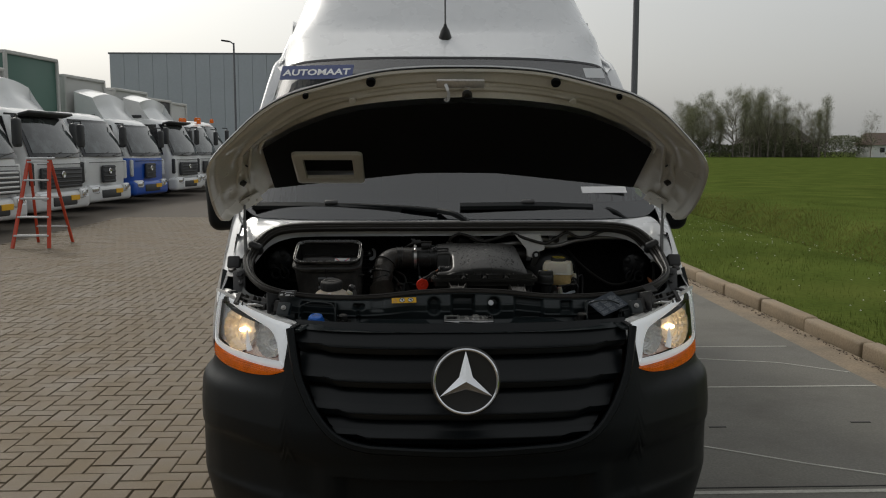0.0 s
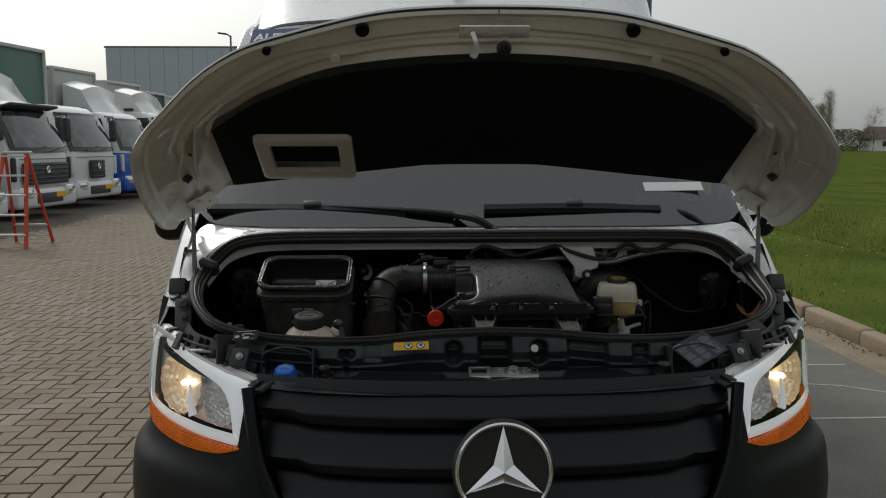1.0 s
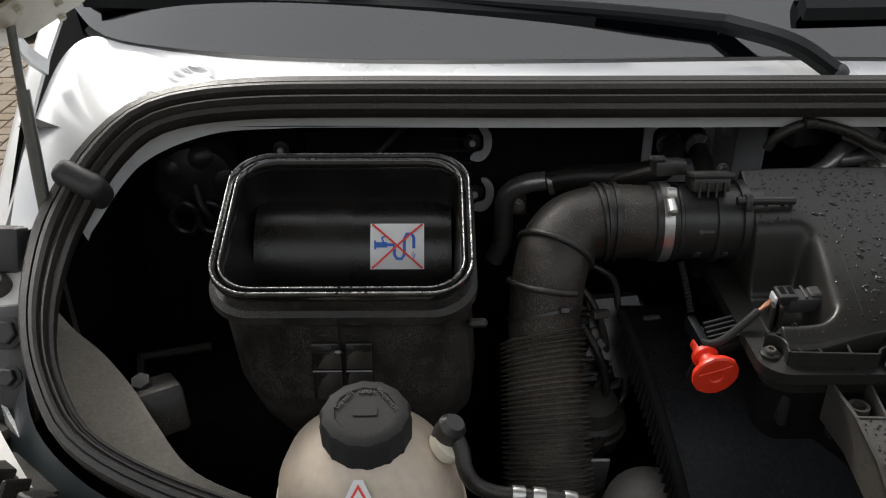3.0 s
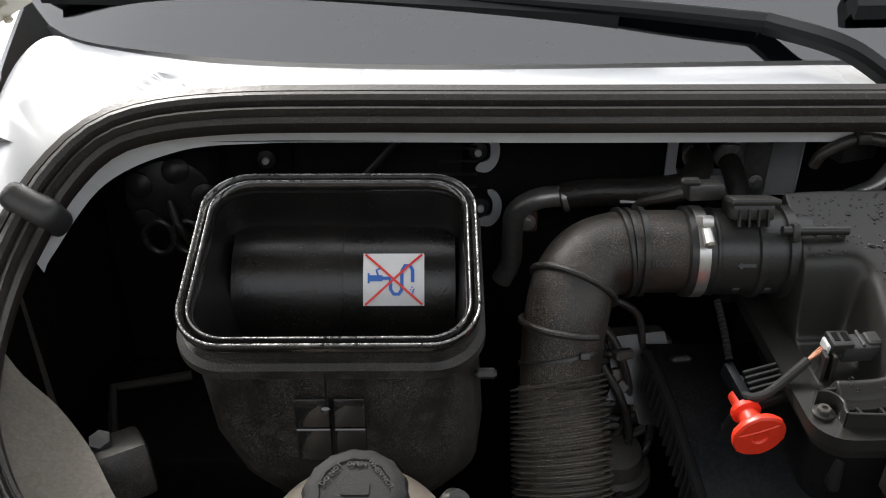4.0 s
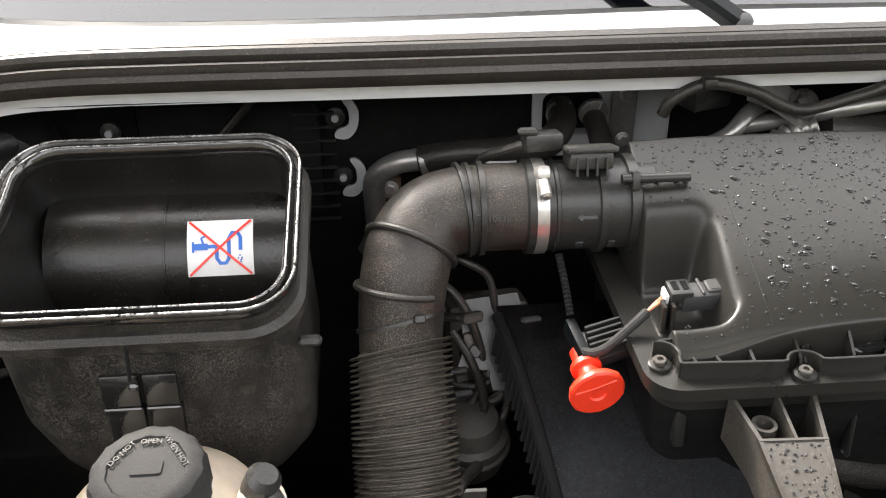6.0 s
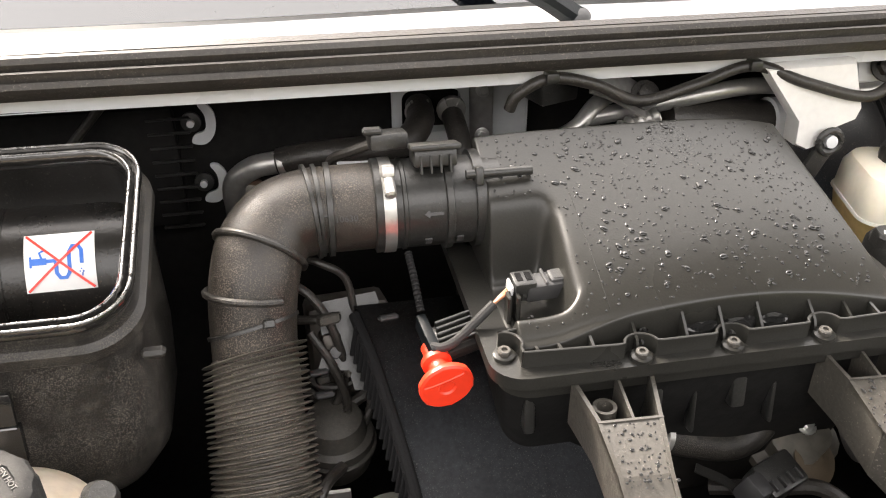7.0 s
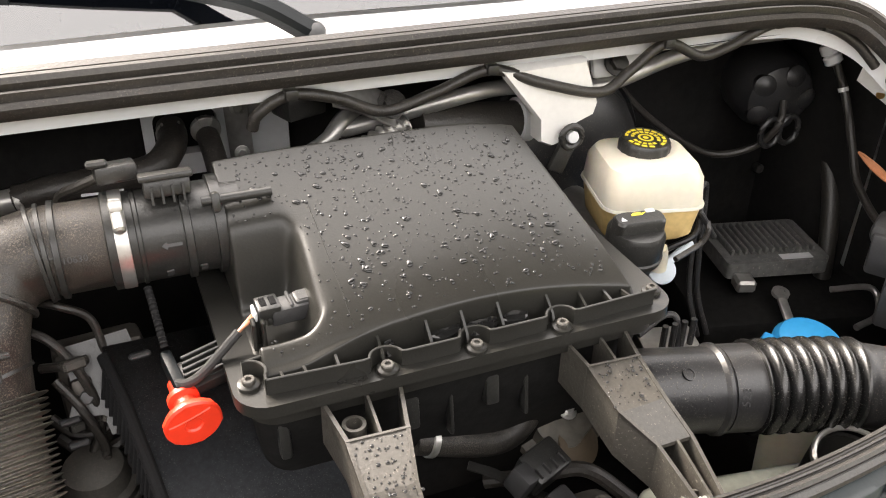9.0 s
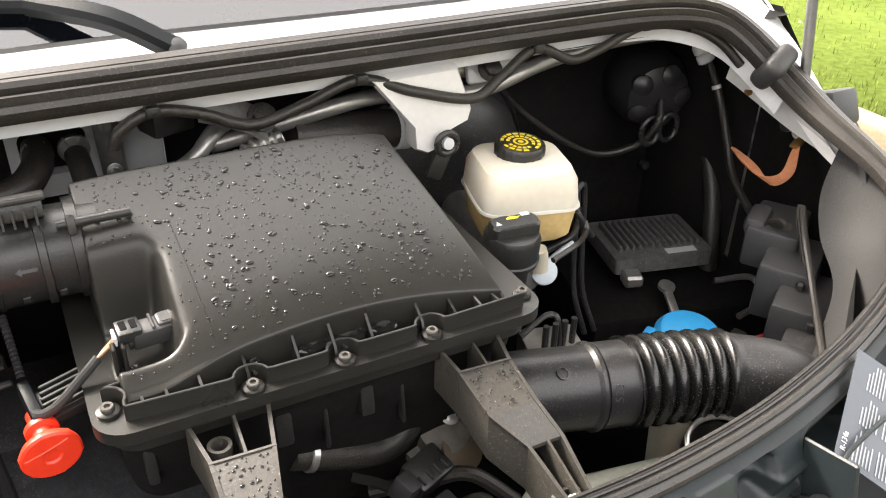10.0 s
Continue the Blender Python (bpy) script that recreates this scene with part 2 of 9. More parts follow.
def box(bm, c, s, r=0.0, seg=2, rot=(0, 0, 0), taper=1.0):
    """A box at c of size s with rounded edges; taper: the top's width over the bottom's."""
    out = bmesh.ops.create_cube(bm, size=1.0)["verts"]
    for v in out:
        k = taper if v.co.z > 0 else 1.0
        v.co = Vector((v.co.x * s[0] * k, v.co.y * s[1] * k, v.co.z * s[2]))
    if r > 0:
        es = list({e for v in out for e in v.link_edges})
        out = list({v for f in bmesh.ops.bevel(bm, geom=es, offset=r, segments=seg, profile=0.5, affect="EDGES")["faces"] for v in f.verts} | {v for v in out if v.is_valid})
    bmesh.ops.transform(bm, matrix=pose(*c, *rot), verts=out)
    return bm


def crv(pts, n=48, closed=False):
    """A smooth curve through the points, in n even steps."""
    p = [Vector(q) for q in pts]
    m = len(p)
    raw = []
    for i in range(m if closed else m - 1):
        a, b = p[i], p[(i + 1) % m]
        z = p[(i - 1) % m] if closed or i > 0 else a * 2 - b
        d = p[(i + 2) % m] if closed or i < m - 2 else b * 2 - a
        for k in range(16):
            u = k / 16
            raw.append(0.5 * (2 * a + (b - z) * u + (2 * z - 5 * a + 4 * b - d) * u * u + (3 * a - z - 3 * b + d) * u**3))
    raw.append(p[0].copy() if closed else p[-1].copy())
    s = [0.0]
    for a, b in zip(raw, raw[1:]):
        s.append(s[-1] + (b - a).length)
    out, j = [], 0
    for k in range(n + (0 if closed else 1)):
        g = s[-1] * k / n
        while j < len(s) - 2 and s[j + 1] < g:
            j += 1
        w = (g - s[j]) / max(1e-9, s[j + 1] - s[j])
        out.append(raw[j].lerp(raw[j + 1], w))
    return out


def ringfaces(bm, rings, closed_ring=True, closed_path=False, cap=True):
    """Faces between rings of equally many vertices."""
    vs = [[bm.verts.new(c) for c in r] for r in rings]
    m = len(vs[0])
    for a, b in zip(vs, vs[1:] + ([vs[0]] if closed_path else [])):
        for i in range(m if closed_ring else m - 1):
            j = (i + 1) % m
            bm.faces.new((a[i], a[j], b[j], b[i]))
    if cap and closed_ring and not closed_path:
        bm.faces.new(vs[0][::-1])
        bm.faces.new(vs[-1])
    return vs


def sweep(bm, pts, prof, closed=False, up=(0, 0, 1), cap=True, size=None, closed_prof=True):
    """Carries a profile of (side, up) pairs along the points."""
    pts = [Vector(p) for p in pts]
    m, rings, upv = len(pts), [], Vector(up)
    for i, p in enumerate(pts):
        a = pts[(i - 1) % m] if closed or i > 0 else p
        b = pts[(i + 1) % m] if closed or i < m - 1 else p
        t = (b - a).normalized()
        side = t.cross(upv)
        if side.length < 1e-3:
            side = t.cross(Vector((0.31, 0.95, 0.05)))
        side.normalize()
        u = side.cross(t).normalized()
        k = size(i / max(1, m - 1)) if size else 1.0
        rings.append([p + side * (q[0] * k) + u * (q[1] * k) for q in prof])
    ringfaces(bm, rings, closed_prof, closed, cap)
    return bm


def circle(r, n=14):
    return [(r * math.cos(2 * math.pi * k / n), r * math.sin(2 * math.pi * k / n)) for k in range(n)]


def tube(bm, pts, r, n=14, closed=False, up=(0.12, 0.2, 0.97), size=None):
    return sweep(bm, pts, circle(r, n), closed, up, True, size)


def lathe(bm, prof, centre, axis=(0, 0, 1), n=32, wave=None):
    """Turns (radius, along) pairs round an axis through centre. wave(angle): a factor on the radius."""
    ax = Vector(axis).normalized()
    s = ax.orthogonal().normalized()
    t = ax.cross(s)
    c = Vector(centre)
    rings = []
    for r, h in prof:
        rings.append([c + ax * h + (s * math.cos(a) + t * math.sin(a)) * (r * (wave(a) if wave else 1.0)) for a in (2 * math.pi * k / n for k in range(n))])
    ringfaces(bm, rings)
    return bm


def surf(bm, f, nu, nv, thick=0.0, keep=None):
    """A sheet f(u, v) over 0..1, with thickness behind it where asked."""
    g = [[bm.verts.new(f(i / nu, j / nv)) for j in range(nv + 1)] for i in range(nu + 1)]
    faces = []
    for i in range(nu):
        for j in range(nv):
            if keep is None or keep((i + 0.5) / nu, (j + 0.5) / nv):
                faces.append(bm.faces.new((g[i][j], g[i + 1][j], g[i + 1][j + 1], g[i][j + 1])))
    loose = [v for row in g for v in row if not v.link_faces]
    bmesh.ops.delete(bm, geom=loose, context="VERTS")
    if thick:
        bmesh.ops.recalc_face_normals(bm, faces=faces)
        bmesh.ops.solidify(bm, geom=faces, thickness=thick)
    return bm


def between(bm, curves, n=40, thick=0.0, sub=6, lift=None):
    """A sheet stretched over several curves in turn, each smoothed; lift(u, v): a shift."""
    cs = [crv(c, n) for c in curves]

    def f(u, v):
        x = v * (len(cs) - 1)
        k = min(int(x), len(cs) - 2)
        p = cs[k][round(u * n)].lerp(cs[k + 1][round(u * n)], x - k)
        return p + Vector(lift(u, v)) if lift else p

    return surf(bm, f, n, sub * (len(cs) - 1), thick)


def prism(bm, poly, depth, m):
    """A flat shape in the xy plane with thickness depth along -z, placed by the matrix m."""
    a = [bm.verts.new(m @ Vector((x, y, 0))) for x, y in poly]
    b = [bm.verts.new(m @ Vector((x, y, -depth))) for x, y in poly]
    bm.faces.new(a)
    bm.faces.new(b[::-1])
    k = len(poly)
    for i in range(k):
        bm.faces.new((a[i], b[i], b[(i + 1) % k], a[(i + 1) % k]))
    return bm


def rrect(w, h, r, n=5):
    """The outline of a rectangle with rounded corners about the origin."""
    out = []
    for cx, cy, a0 in ((w / 2 - r, h / 2 - r, 0), (-w / 2 + r, h / 2 - r, 90), (-w / 2 + r, -h / 2 + r, 180), (w / 2 - r, -h / 2 + r, 270)):
        for k in range(n + 1):
            a = radians(a0 + 90 * k / n)
            out.append((cx + r * math.cos(a), cy + r * math.sin(a)))
    return out


def facing(at, normal, up=(0, 0, 1)):
    """A matrix whose z is the normal and whose y is as near to up as can be."""
    z = Vector(normal).normalized()
    x = Vector(up).cross(z).normalized()
    y = z.cross(x)
    return Matrix(((x.x, y.x, z.x, at[0]), (x.y, y.y, z.y, at[1]), (x.z, y.z, z.z, at[2]), (0, 0, 0, 1)))


def bolt(bm, at, normal=(0, 0, 1), r=0.008, h=0.006, washer=1.6):
    lathe(bm, [(r * washer, 0), (r * washer, h * 0.25), (r * washer * 0.9, h * 0.3)], at, normal, 14)
    lathe(bm, [(r, h * 0.2), (r, h), (r * 0.85, h * 1.1)], at, normal, 6)
    return bm


def text(name, body, size, material, parent, m, depth=0.0006, kind_label="", bold=0.0):
    """Lettering as a mesh, centred, placed by the matrix m."""
    cu = bpy.data.curves.new(name, "FONT")
    cu.body, cu.size, cu.align_x, cu.align_y, cu.extrude, cu.offset = body, size, "CENTER", "CENTER", depth, bold
    cu.resolution_u = 2
    tmp = bpy.data.objects.new(name, cu)
    scene.collection.objects.link(tmp)
    bpy.context.view_layer.update()
    me = bpy.data.meshes.new_from_object(tmp)
    bpy.data.objects.remove(tmp)
    me.transform(m)
    me.transform(Matrix.Translation(-root_place(parent)))
    me.materials.clear()
    me.materials.append(M[material])
    ob = new(name, me)
    ob.parent = parent
    return tagged(ob, kind_label)


# ---- the van ----
def flip(pts):
    """Mirrors a half curve from the middle outwards to a whole one, left to right."""
    pts = [Vector(p) for p in pts]
    return [Vector((-p.x, p.y, p.z)) for p in pts[:0:-1]] + pts


def side_of(pts, s):
    return [Vector((p[0] * s, p[1], p[2])) for p in pts]


PLAN = crv([(0, 2.755, 0), (0.3, 2.775, 0), (0.55, 2.84, 0), (0.68, 2.92, 0), (0.8, 3.025, 0), (0.88, 3.12, 0), (0.93, 3.215, 0), (0.957, 3.33, 0), (0.965, 3.5, 0), (0.968, 3.75, 0)], 80)


def lean(z):
    return 0.25 * max(0.0, z - 0.75)


def front_y(x, z):
    """How far back the van's face lies at a place across and a height."""
    return float(np.interp(abs(x), [p.x for p in PLAN], [p.y for p in PLAN])) + lean(z)


def on_face(x, z, off=0.0):
    return Vector((x, front_y(x, z) + off, z))


van = thing("van", (0, 3.6, 0.1), "white delivery van with open hood standing on the yard", "van")

GRILLE_LINE = [(0, 0.705), (0.28, 0.712), (0.36, 0.720), (0.405, 0.732), (0.44, 0.750), (0.47, 0.775), (0.50, 0.81), (0.53, 0.855), (0.572, 0.95), (0.598, 1.09)]


def bumper_top(x):
    x = abs(x)
    if x < 0.60:
        return float(np.interp(x, [p[0] for p in GRILLE_LINE], [p[1] for p in GRILLE_LINE]))
    return float(np.interp(x, [0.60, 0.625, 0.66, 0.77, 0.87, 0.944, 0.97], [1.09, 0.938, 0.922, 0.907, 0.912, 0.924, 0.928]))


def bumper_f(u, v):
    k = (u * 2 - 1) * (len(PLAN) - 1)
    i = min(int(abs(k)), len(PLAN) - 2)
    p = PLAN[i].lerp(PLAN[i + 1], abs(k) - i)
    x = math.copysign(p.x, k)
    z0, z1 = 0.30, bumper_top(x)
    z = z0 + v * (z1 - z0)
    y = p.y + lean(z)
    y += 0.010 / (1 + math.exp((z - 0.665) / 0.010))
    y += 0.10 * max(0.0, 0.5 - z) * 2
    if abs(x) < 0.45 and z < 0.60:
        y += 0.05 / (1 + math.exp((abs(x) - 0.42) / 0.01))
    # sunk pocket at each corner with a rounded upper edge
    crease = 0.662 + 0.02 * math.exp(-(((abs(x) - 0.80) / 0.14) ** 2)) - 0.16 * max(0.0, 0.62 - abs(x))
    y += 0.018 / (1 + math.exp((z - crease) / 0.006)) / (1 + math.exp((0.50 - abs(x)) / 0.012)) / (1 + math.exp((0.50 - z) / 0.008))
    x *= (1 - 0.22 * max(0.0, 0.52 - z) ** 1.2) * (1 + 0.046 / (1 + math.exp((z - 0.868) / 0.011)) * min(1.0, max(0.0, (abs(x) - 0.55) / 0.3)))
    return Vector((x, y, z))


bumper = part("bumper", surf(bmn(), bumper_f, 240, 92, 0.004, lambda u, v: bumper_f(u, v).y < 3.45), "bumper", van, "dark grained plastic bumper")

bm = bmn()
rim_line = flip([(x, front_y(x, z) - 0.006, z) for x, z in GRILLE_LINE])
sweep(bm, crv(rim_line, 70), [(-0.012, -0.01), (-0.012, 0.008), (-0.006, 0.014), (0.01, 0.012), (0.016, 0.0), (0.014, -0.012)], up=(0, -1, 0.1))
part("grille_surround", bm, "bumper", van)


def half_width(z):
    zs, xs = [p[1] for p in GRILLE_LINE], [p[0] for p in GRILLE_LINE]
    return float(np.interp(z, zs, xs)) - 0.012


def slat(z1, z0, back):
    """A hollow face over a crease, with a lip turned under that fades out at both ends."""
    prof = [(z1 + 0.012, back + 0.004, 0), (z1 - 0.006, back * 0.72, 0), (z1 - 0.028, 0.020, 0), (z0 + 0.046, 0.012, 0), (z0 + 0.030, 0.003, 0), (z0 + 0.025, -0.004, 1), (z0 + 0.022, -0.004, 1), (z0 + 0.019, 0.003, 1), (z0 + 0.006, 0.007, 1), (z0, 0.011, 1), (z0 + 0.004, 0.034, 1)]
    cs = []
    for z, off, lip in prof:
        w = half_width(z)
        row = []
        for k in range(-24, 25):
            fade = min(1.0, max(0.0, (abs(k) / 24 - 0.80) / 0.08)) * lip
            row.append((w * k / 24, front_y(w * k / 24, z) + off + 0.018 + 0.010 * fade, z + 0.008 * fade))
        cs.append(row)
    b = bmn()
    ringfaces(b, cs, closed_ring=False, cap=False)
    return b


for z1, z0 in ((1.098, 1.012), (0.990, 0.902), (0.880, 0.800), (0.782, 0.722)):
    part("grille_slat", slat(z1, z0, 0.035), "grille", van)
b = bmn()
ringfaces(b, [[(half_width(z) * k / 10, front_y(half_width(z) * k / 10, z) + 0.075, z) for k in range(-10, 11)] for z in (0.715, 0.8, 0.9, 1.0, 1.09)], False, False, False)
part("grille_mesh", b, "felt", van, "black mesh behind the grille slats")

# emblem
EMB = Vector((0, 2.742, 0.951))
EN = Vector((0, -1, 0.16)).normalized()
emblem = part("emblem", lathe(bmn(), [(0.112, -0.03), (0.114, -0.004), (0.108, 0.002), (0.098, 0.0), (0.0, 0.001)], EMB, EN, 56), "black", van, "round black badge plate in the grille")
m_emb = facing(EMB, EN)
ring_pts = [m_emb @ Vector((0.104 * math.cos(a), 0.104 * math.sin(a), 0.006)) for a in (2 * math.pi * k / 72 for k in range(72))]
part("emblem_ring", sweep(bmn(), ring_pts, [(-0.005, -0.004), (-0.004, 0.004), (0, 0.006), (0.004, 0.004), (0.005, -0.004)], True, EN), "chrome", emblem, "chrome ring")
b = bmn()
for k in range(3):
    a = radians(90 + 120 * k)
    d, s = Vector((math.cos(a), math.sin(a), 0)), Vector((-math.sin(a), math.cos(a), 0))
    e1 = Vector((math.cos(a + radians(60)), math.sin(a + radians(60)), 0)) * 0.026
    e2 = Vector((math.cos(a - radians(60)), math.sin(a - radians(60)), 0)) * 0.026
    tip, mid = d * 0.100, Vector((0, 0, 0))
    vs = [b.verts.new(m_emb @ (q + Vector((0, 0, h)))) for q, h in ((tip, 0.006), (e1, 0.003), (mid, 0.022), (e2, 0.003))]
    b.faces.new((vs[0], vs[1], vs[2]))
    b.faces.new((vs[0], vs[2], vs[3]))
part("emblem_star", b, "chrome", emblem, "chrome three-armed star", sharp=5)

# headlights
HL_TOP = [(0.590, 1.094), (0.66, 1.108), (0.755, 1.131), (0.85, 1.158), (0.905, 1.166), (0.925, 1.158)]
HL_LOW = [(0.619, 0.947), (0.68, 0.946), (0.74, 0.948), (0.835, 0.955), (0.92, 0.966), (0.944, 0.972)]
AMB_LOW = [(0.622, 0.940), (0.663, 0.924), (0.70, 0.916), (0.775, 0.909), (0.87, 0.914), (0.944, 0.926)]


def lamp_sheet(top, low, off, thick, n=36, sub=10, bow=0.0):
    t3 = [on_face(x, z) for x, z in top]
    l3 = [on_face(x, z) for x, z in low]
    ct, cl = crv(t3, n), crv(l3, n)

    def f(u, v):
        q = cl[round(u * n)].lerp(ct[round(u * n)], v)
        y = front_y(q.x, q.z) + off - bow * math.sin(math.pi * v)
        return Vector((q.x, y, q.z))

    return surf(bmn(), f, n, sub, thick)


def mirror_bm(b):
    bmesh.ops.scale(b, vec=(-1, 1, 1), verts=b.verts)
    bmesh.ops.reverse_faces(b, faces=b.faces)
    return b


RING_OUT = [(0.620, 0.950), (0.604, 1.03), (0.592, 1.088), (0.62, 1.100), (0.66, 1.108), (0.755, 1.131), (0.85, 1.158), (0.905, 1.166), (0.925, 1.158)]
RING_IN = [(0.642, 0.966), (0.650, 1.015), (0.660, 1.044), (0.672, 1.062), (0.692, 1.076), (0.742, 1.094), (0.80, 1.114), (0.866, 1.136), (0.914, 1.140)]
LOW_IN = [(0.634, 0.966), (0.68, 0.966), (0.73, 0.967), (0.77, 0.969), (0.835, 0.973), (0.91, 0.984), (0.935, 0.996)]


def headlight(s):
    fix = mirror_bm if s < 0 else (lambda q: q)
    hl = part("headlight", fix(lamp_sheet([(x, z - 0.002) for x, z in HL_TOP], HL_LOW, 0.105, 0.004)), "lampback", van, "clear headlight with silver housing and amber indicator")
    bowls = ((0.846, 1.046, 0.082, (0.60, -0.8, 0.12)), (0.708, 1.026, 0.056, (0.48, -0.85, 0.12)))
    for bx, bz, br, nn in bowls:
        n = Vector(nn).normalized()
        c = on_face(bx, bz, 0.0) - n * 0.052
        prof = [(0.001, -0.05), (br * 1.04, -0.045), (br * 1.04, 0.012), (br, 0.012)]
        for k in range(1, 15):
            u = k / 15
            prof.append((br * (1 - u), 0.010 - 0.045 * (1 - (1 - u) ** 2) + (0.0022 if k % 2 else 0.0)))
        part("reflector", fix(lathe(bmn(), prof, c, n, 72, lambda a: 1 + 0.030 * math.cos(18 * a))), "bowl", hl, "bright silvered reflector bowl", sharp=12)
        b = lathe(bmn(), [(0.004, -0.026), (0.0085, -0.016), (0.0085, 0.002), (0.003, 0.010)], c + Vector((0, 0, -0.004)), n, 14)
        part("bulb", fix(b), "bulb" if br > 0.06 else "silver", hl, "warm glowing bulb" if br > 0.06 else "unlit bulb")
    part("light_frame", fix(lamp_sheet(RING_OUT, RING_IN, 0.020, 0.006, 60, 8, 0.006)), "drl", hl, "white lamp frame lit by the daytime light")
    part("light_frame", fix(lamp_sheet(LOW_IN, HL_LOW, 0.020, 0.006, 40, 6, 0.006)), "drl", hl, "white lamp frame lit by the daytime light")
    part("light_frame", fix(lamp_sheet([(0.925, 1.158), (0.936, 1.08), (0.942, 1.02), (0.944, 0.972)], [(0.902, 1.138), (0.914, 1.07), (0.920, 1.02), (0.922, 0.986)], 0.020, 0.006, 30, 5, 0.004)), "drl", hl, "white lamp frame lit by the daytime light")
    b = bmn()
    sweep(b, crv([on_face(0.782, 1.052, 0.034), on_face(0.776, 1.03, 0.022), on_face(0.772, 1.01, 0.014), on_face(0.764, 0.986, 0.012)], 16), [(-0.010, -0.006), (-0.007, 0.005), (0.007, 0.005), (0.010, -0.006)], up=(0, -1, 0), size=lambda u: 0.25 + 0.85 * u)
    # glows with the lamp frame's material to look bright, though no lamp itself
    part("lamp_fin", fix(b), "drl", hl, "pale fin between the two bowls, given a glow")
    part("lens", fix(lamp_sheet(HL_TOP, HL_LOW, 0.002, 0.0, bow=0.006)), "lens", hl, "clear lamp lens")
    ind = part("indicator", fix(lamp_sheet(HL_LOW, AMB_LOW, 0.002, 0.02, bow=0.004)), "amber", hl, "amber indicator lens")
    b = bmn()
    for k in range(1, 44):
        x = 0.63 + k * 0.0072
        for j in range(7):
            z = 0.960 - j * 0.0075 - 0.002 * (k % 2)
            if z > float(np.interp(x, [p[0] for p in AMB_LOW], [p[1] for p in AMB_LOW])) + 0.004 and z < float(np.interp(x, [p[0] for p in HL_LOW], [p[1] for p in HL_LOW])) - 0.002:
                c = on_face(x, z, -0.0025)
                lathe(b, [(0.0032, 0), (0.0018, 0.0008), (0.0005, 0.001)], c, (0.3, -1, 0), 6)
    part("indicator_ribs", fix(b), "amber", ind, kind="stuff")
    # pale mounting rail on top, with clips
    rail = part("lamp_rail", fix(sweep(bmn(), crv([on_face(x, z + 0.004, 0.03) + Vector((-0.004, 0.01, 0)) for x, z in HL_TOP], 40), [(-0.02, -0.008), (-0.02, 0.0), (-0.006, 0.003), (0.004, -0.002), (0.02, 0.005), (0.02, -0.008)], up=(0, 0, 1))), "white_dirty", hl, "pale plastic mounting rail")
    for x, z, w in ((0.67, 1.118, 0.03), (0.73, 1.128, 0.016), (0.765, 1.136, 0.022), (0.80, 1.146, 0.014), (0.86, 1.164, 0.03)):
        part("rail_clip", fix(box(bmn(), on_face(x, z + 0.004, 0.055), (w, 0.026, 0.010), 0.003, 1, (0, 0, -40))), "greyplastic", rail)
    part("lamp_wing", fix(box(bmn(), on_face(0.585, 1.094, 0.028), (0.022, 0.035, 0.006), 0.0025, 2, (10, 8, 28))), "greyplastic", hl, "grey plastic ear beside the grille")
    return hl


headlight(1)
headlight(-1)

# slam panel over the grille, reaching up to the seal
SEAL_HALF = [(0, 3.53, 1.393), (0.3, 3.53, 1.393), (0.5, 3.535, 1.392), (0.62, 3.536, 1.39), (0.70, 3.53, 1.383), (0.75, 3.517, 1.368), (0.79, 3.492, 1.336), (0.815, 3.455, 1.300), (0.822, 3.40, 1.272), (0.803, 3.305, 1.247), (0.770, 3.230, 1.222), (0.715, 3.168, 1.199), (0.6, 3.118, 1.180), (0.45, 3.077, 1.175), (0.3, 3.053, 1.181), (0.15, 3.04, 1.198), (0, 3.035, 1.205)]
seal_half = crv(SEAL_HALF, 90)


def seal_front(x):
    pts = [p for p in seal_half if p.y < 3.24]
    pts = sorted(pts, key=lambda p: p.x)
    return Vector((x, float(np.interp(abs(x), [p.x for p in pts], [p.y for p in pts])), float(np.interp(abs(x), [p.x for p in pts], [p.z for p in pts]))))

def soft_in(x, a, c, w=0.0022):
    """One between a and c, nought outside, with soft edges."""
    return 1 / (1 + math.exp(max(-60, min(60, (a - x) / w)))) / (1 + math.exp(max(-60, min(60, (x - c) / w))))


def slam_profile(x):
    """Section of the slam panel at x, from under the seal down the wall, over the shelf to the grille."""
    q = seal_front(x)
    wall = q.y - 0.036
    k = (abs(x) / 0.69) ** 4
    z3 = min(1.163, q.z - 0.032)
    edge = max(2.943 + 0.03 * k, front_y(x * 0.9, 1.1) + 0.045)
    back = max(wall + 0.010, edge + 0.02)
    return [(q.y + 0.012, q.z - 0.03), (q.y - 0.004, q.z - 0.006), (q.y - 0.024, q.z - 0.010), (wall, z3), (wall - 0.006, z3 - 0.005), (wall + 0.001, z3 - 0.026), (wall - 0.004, z3 - 0.030), (back, 1.104), (back - 0.006, 1.100), (edge + 0.003, 1.100), (edge - 0.004, 1.094), (front_y(x * 0.9, 1.1) + 0.030, 1.084)]


SLAM_STEPS = [0.0, 0.05, 0.10, 0.24, 0.27, 0.38, 0.41, 0.54, 0.57, 0.80, 0.83, 1.0]


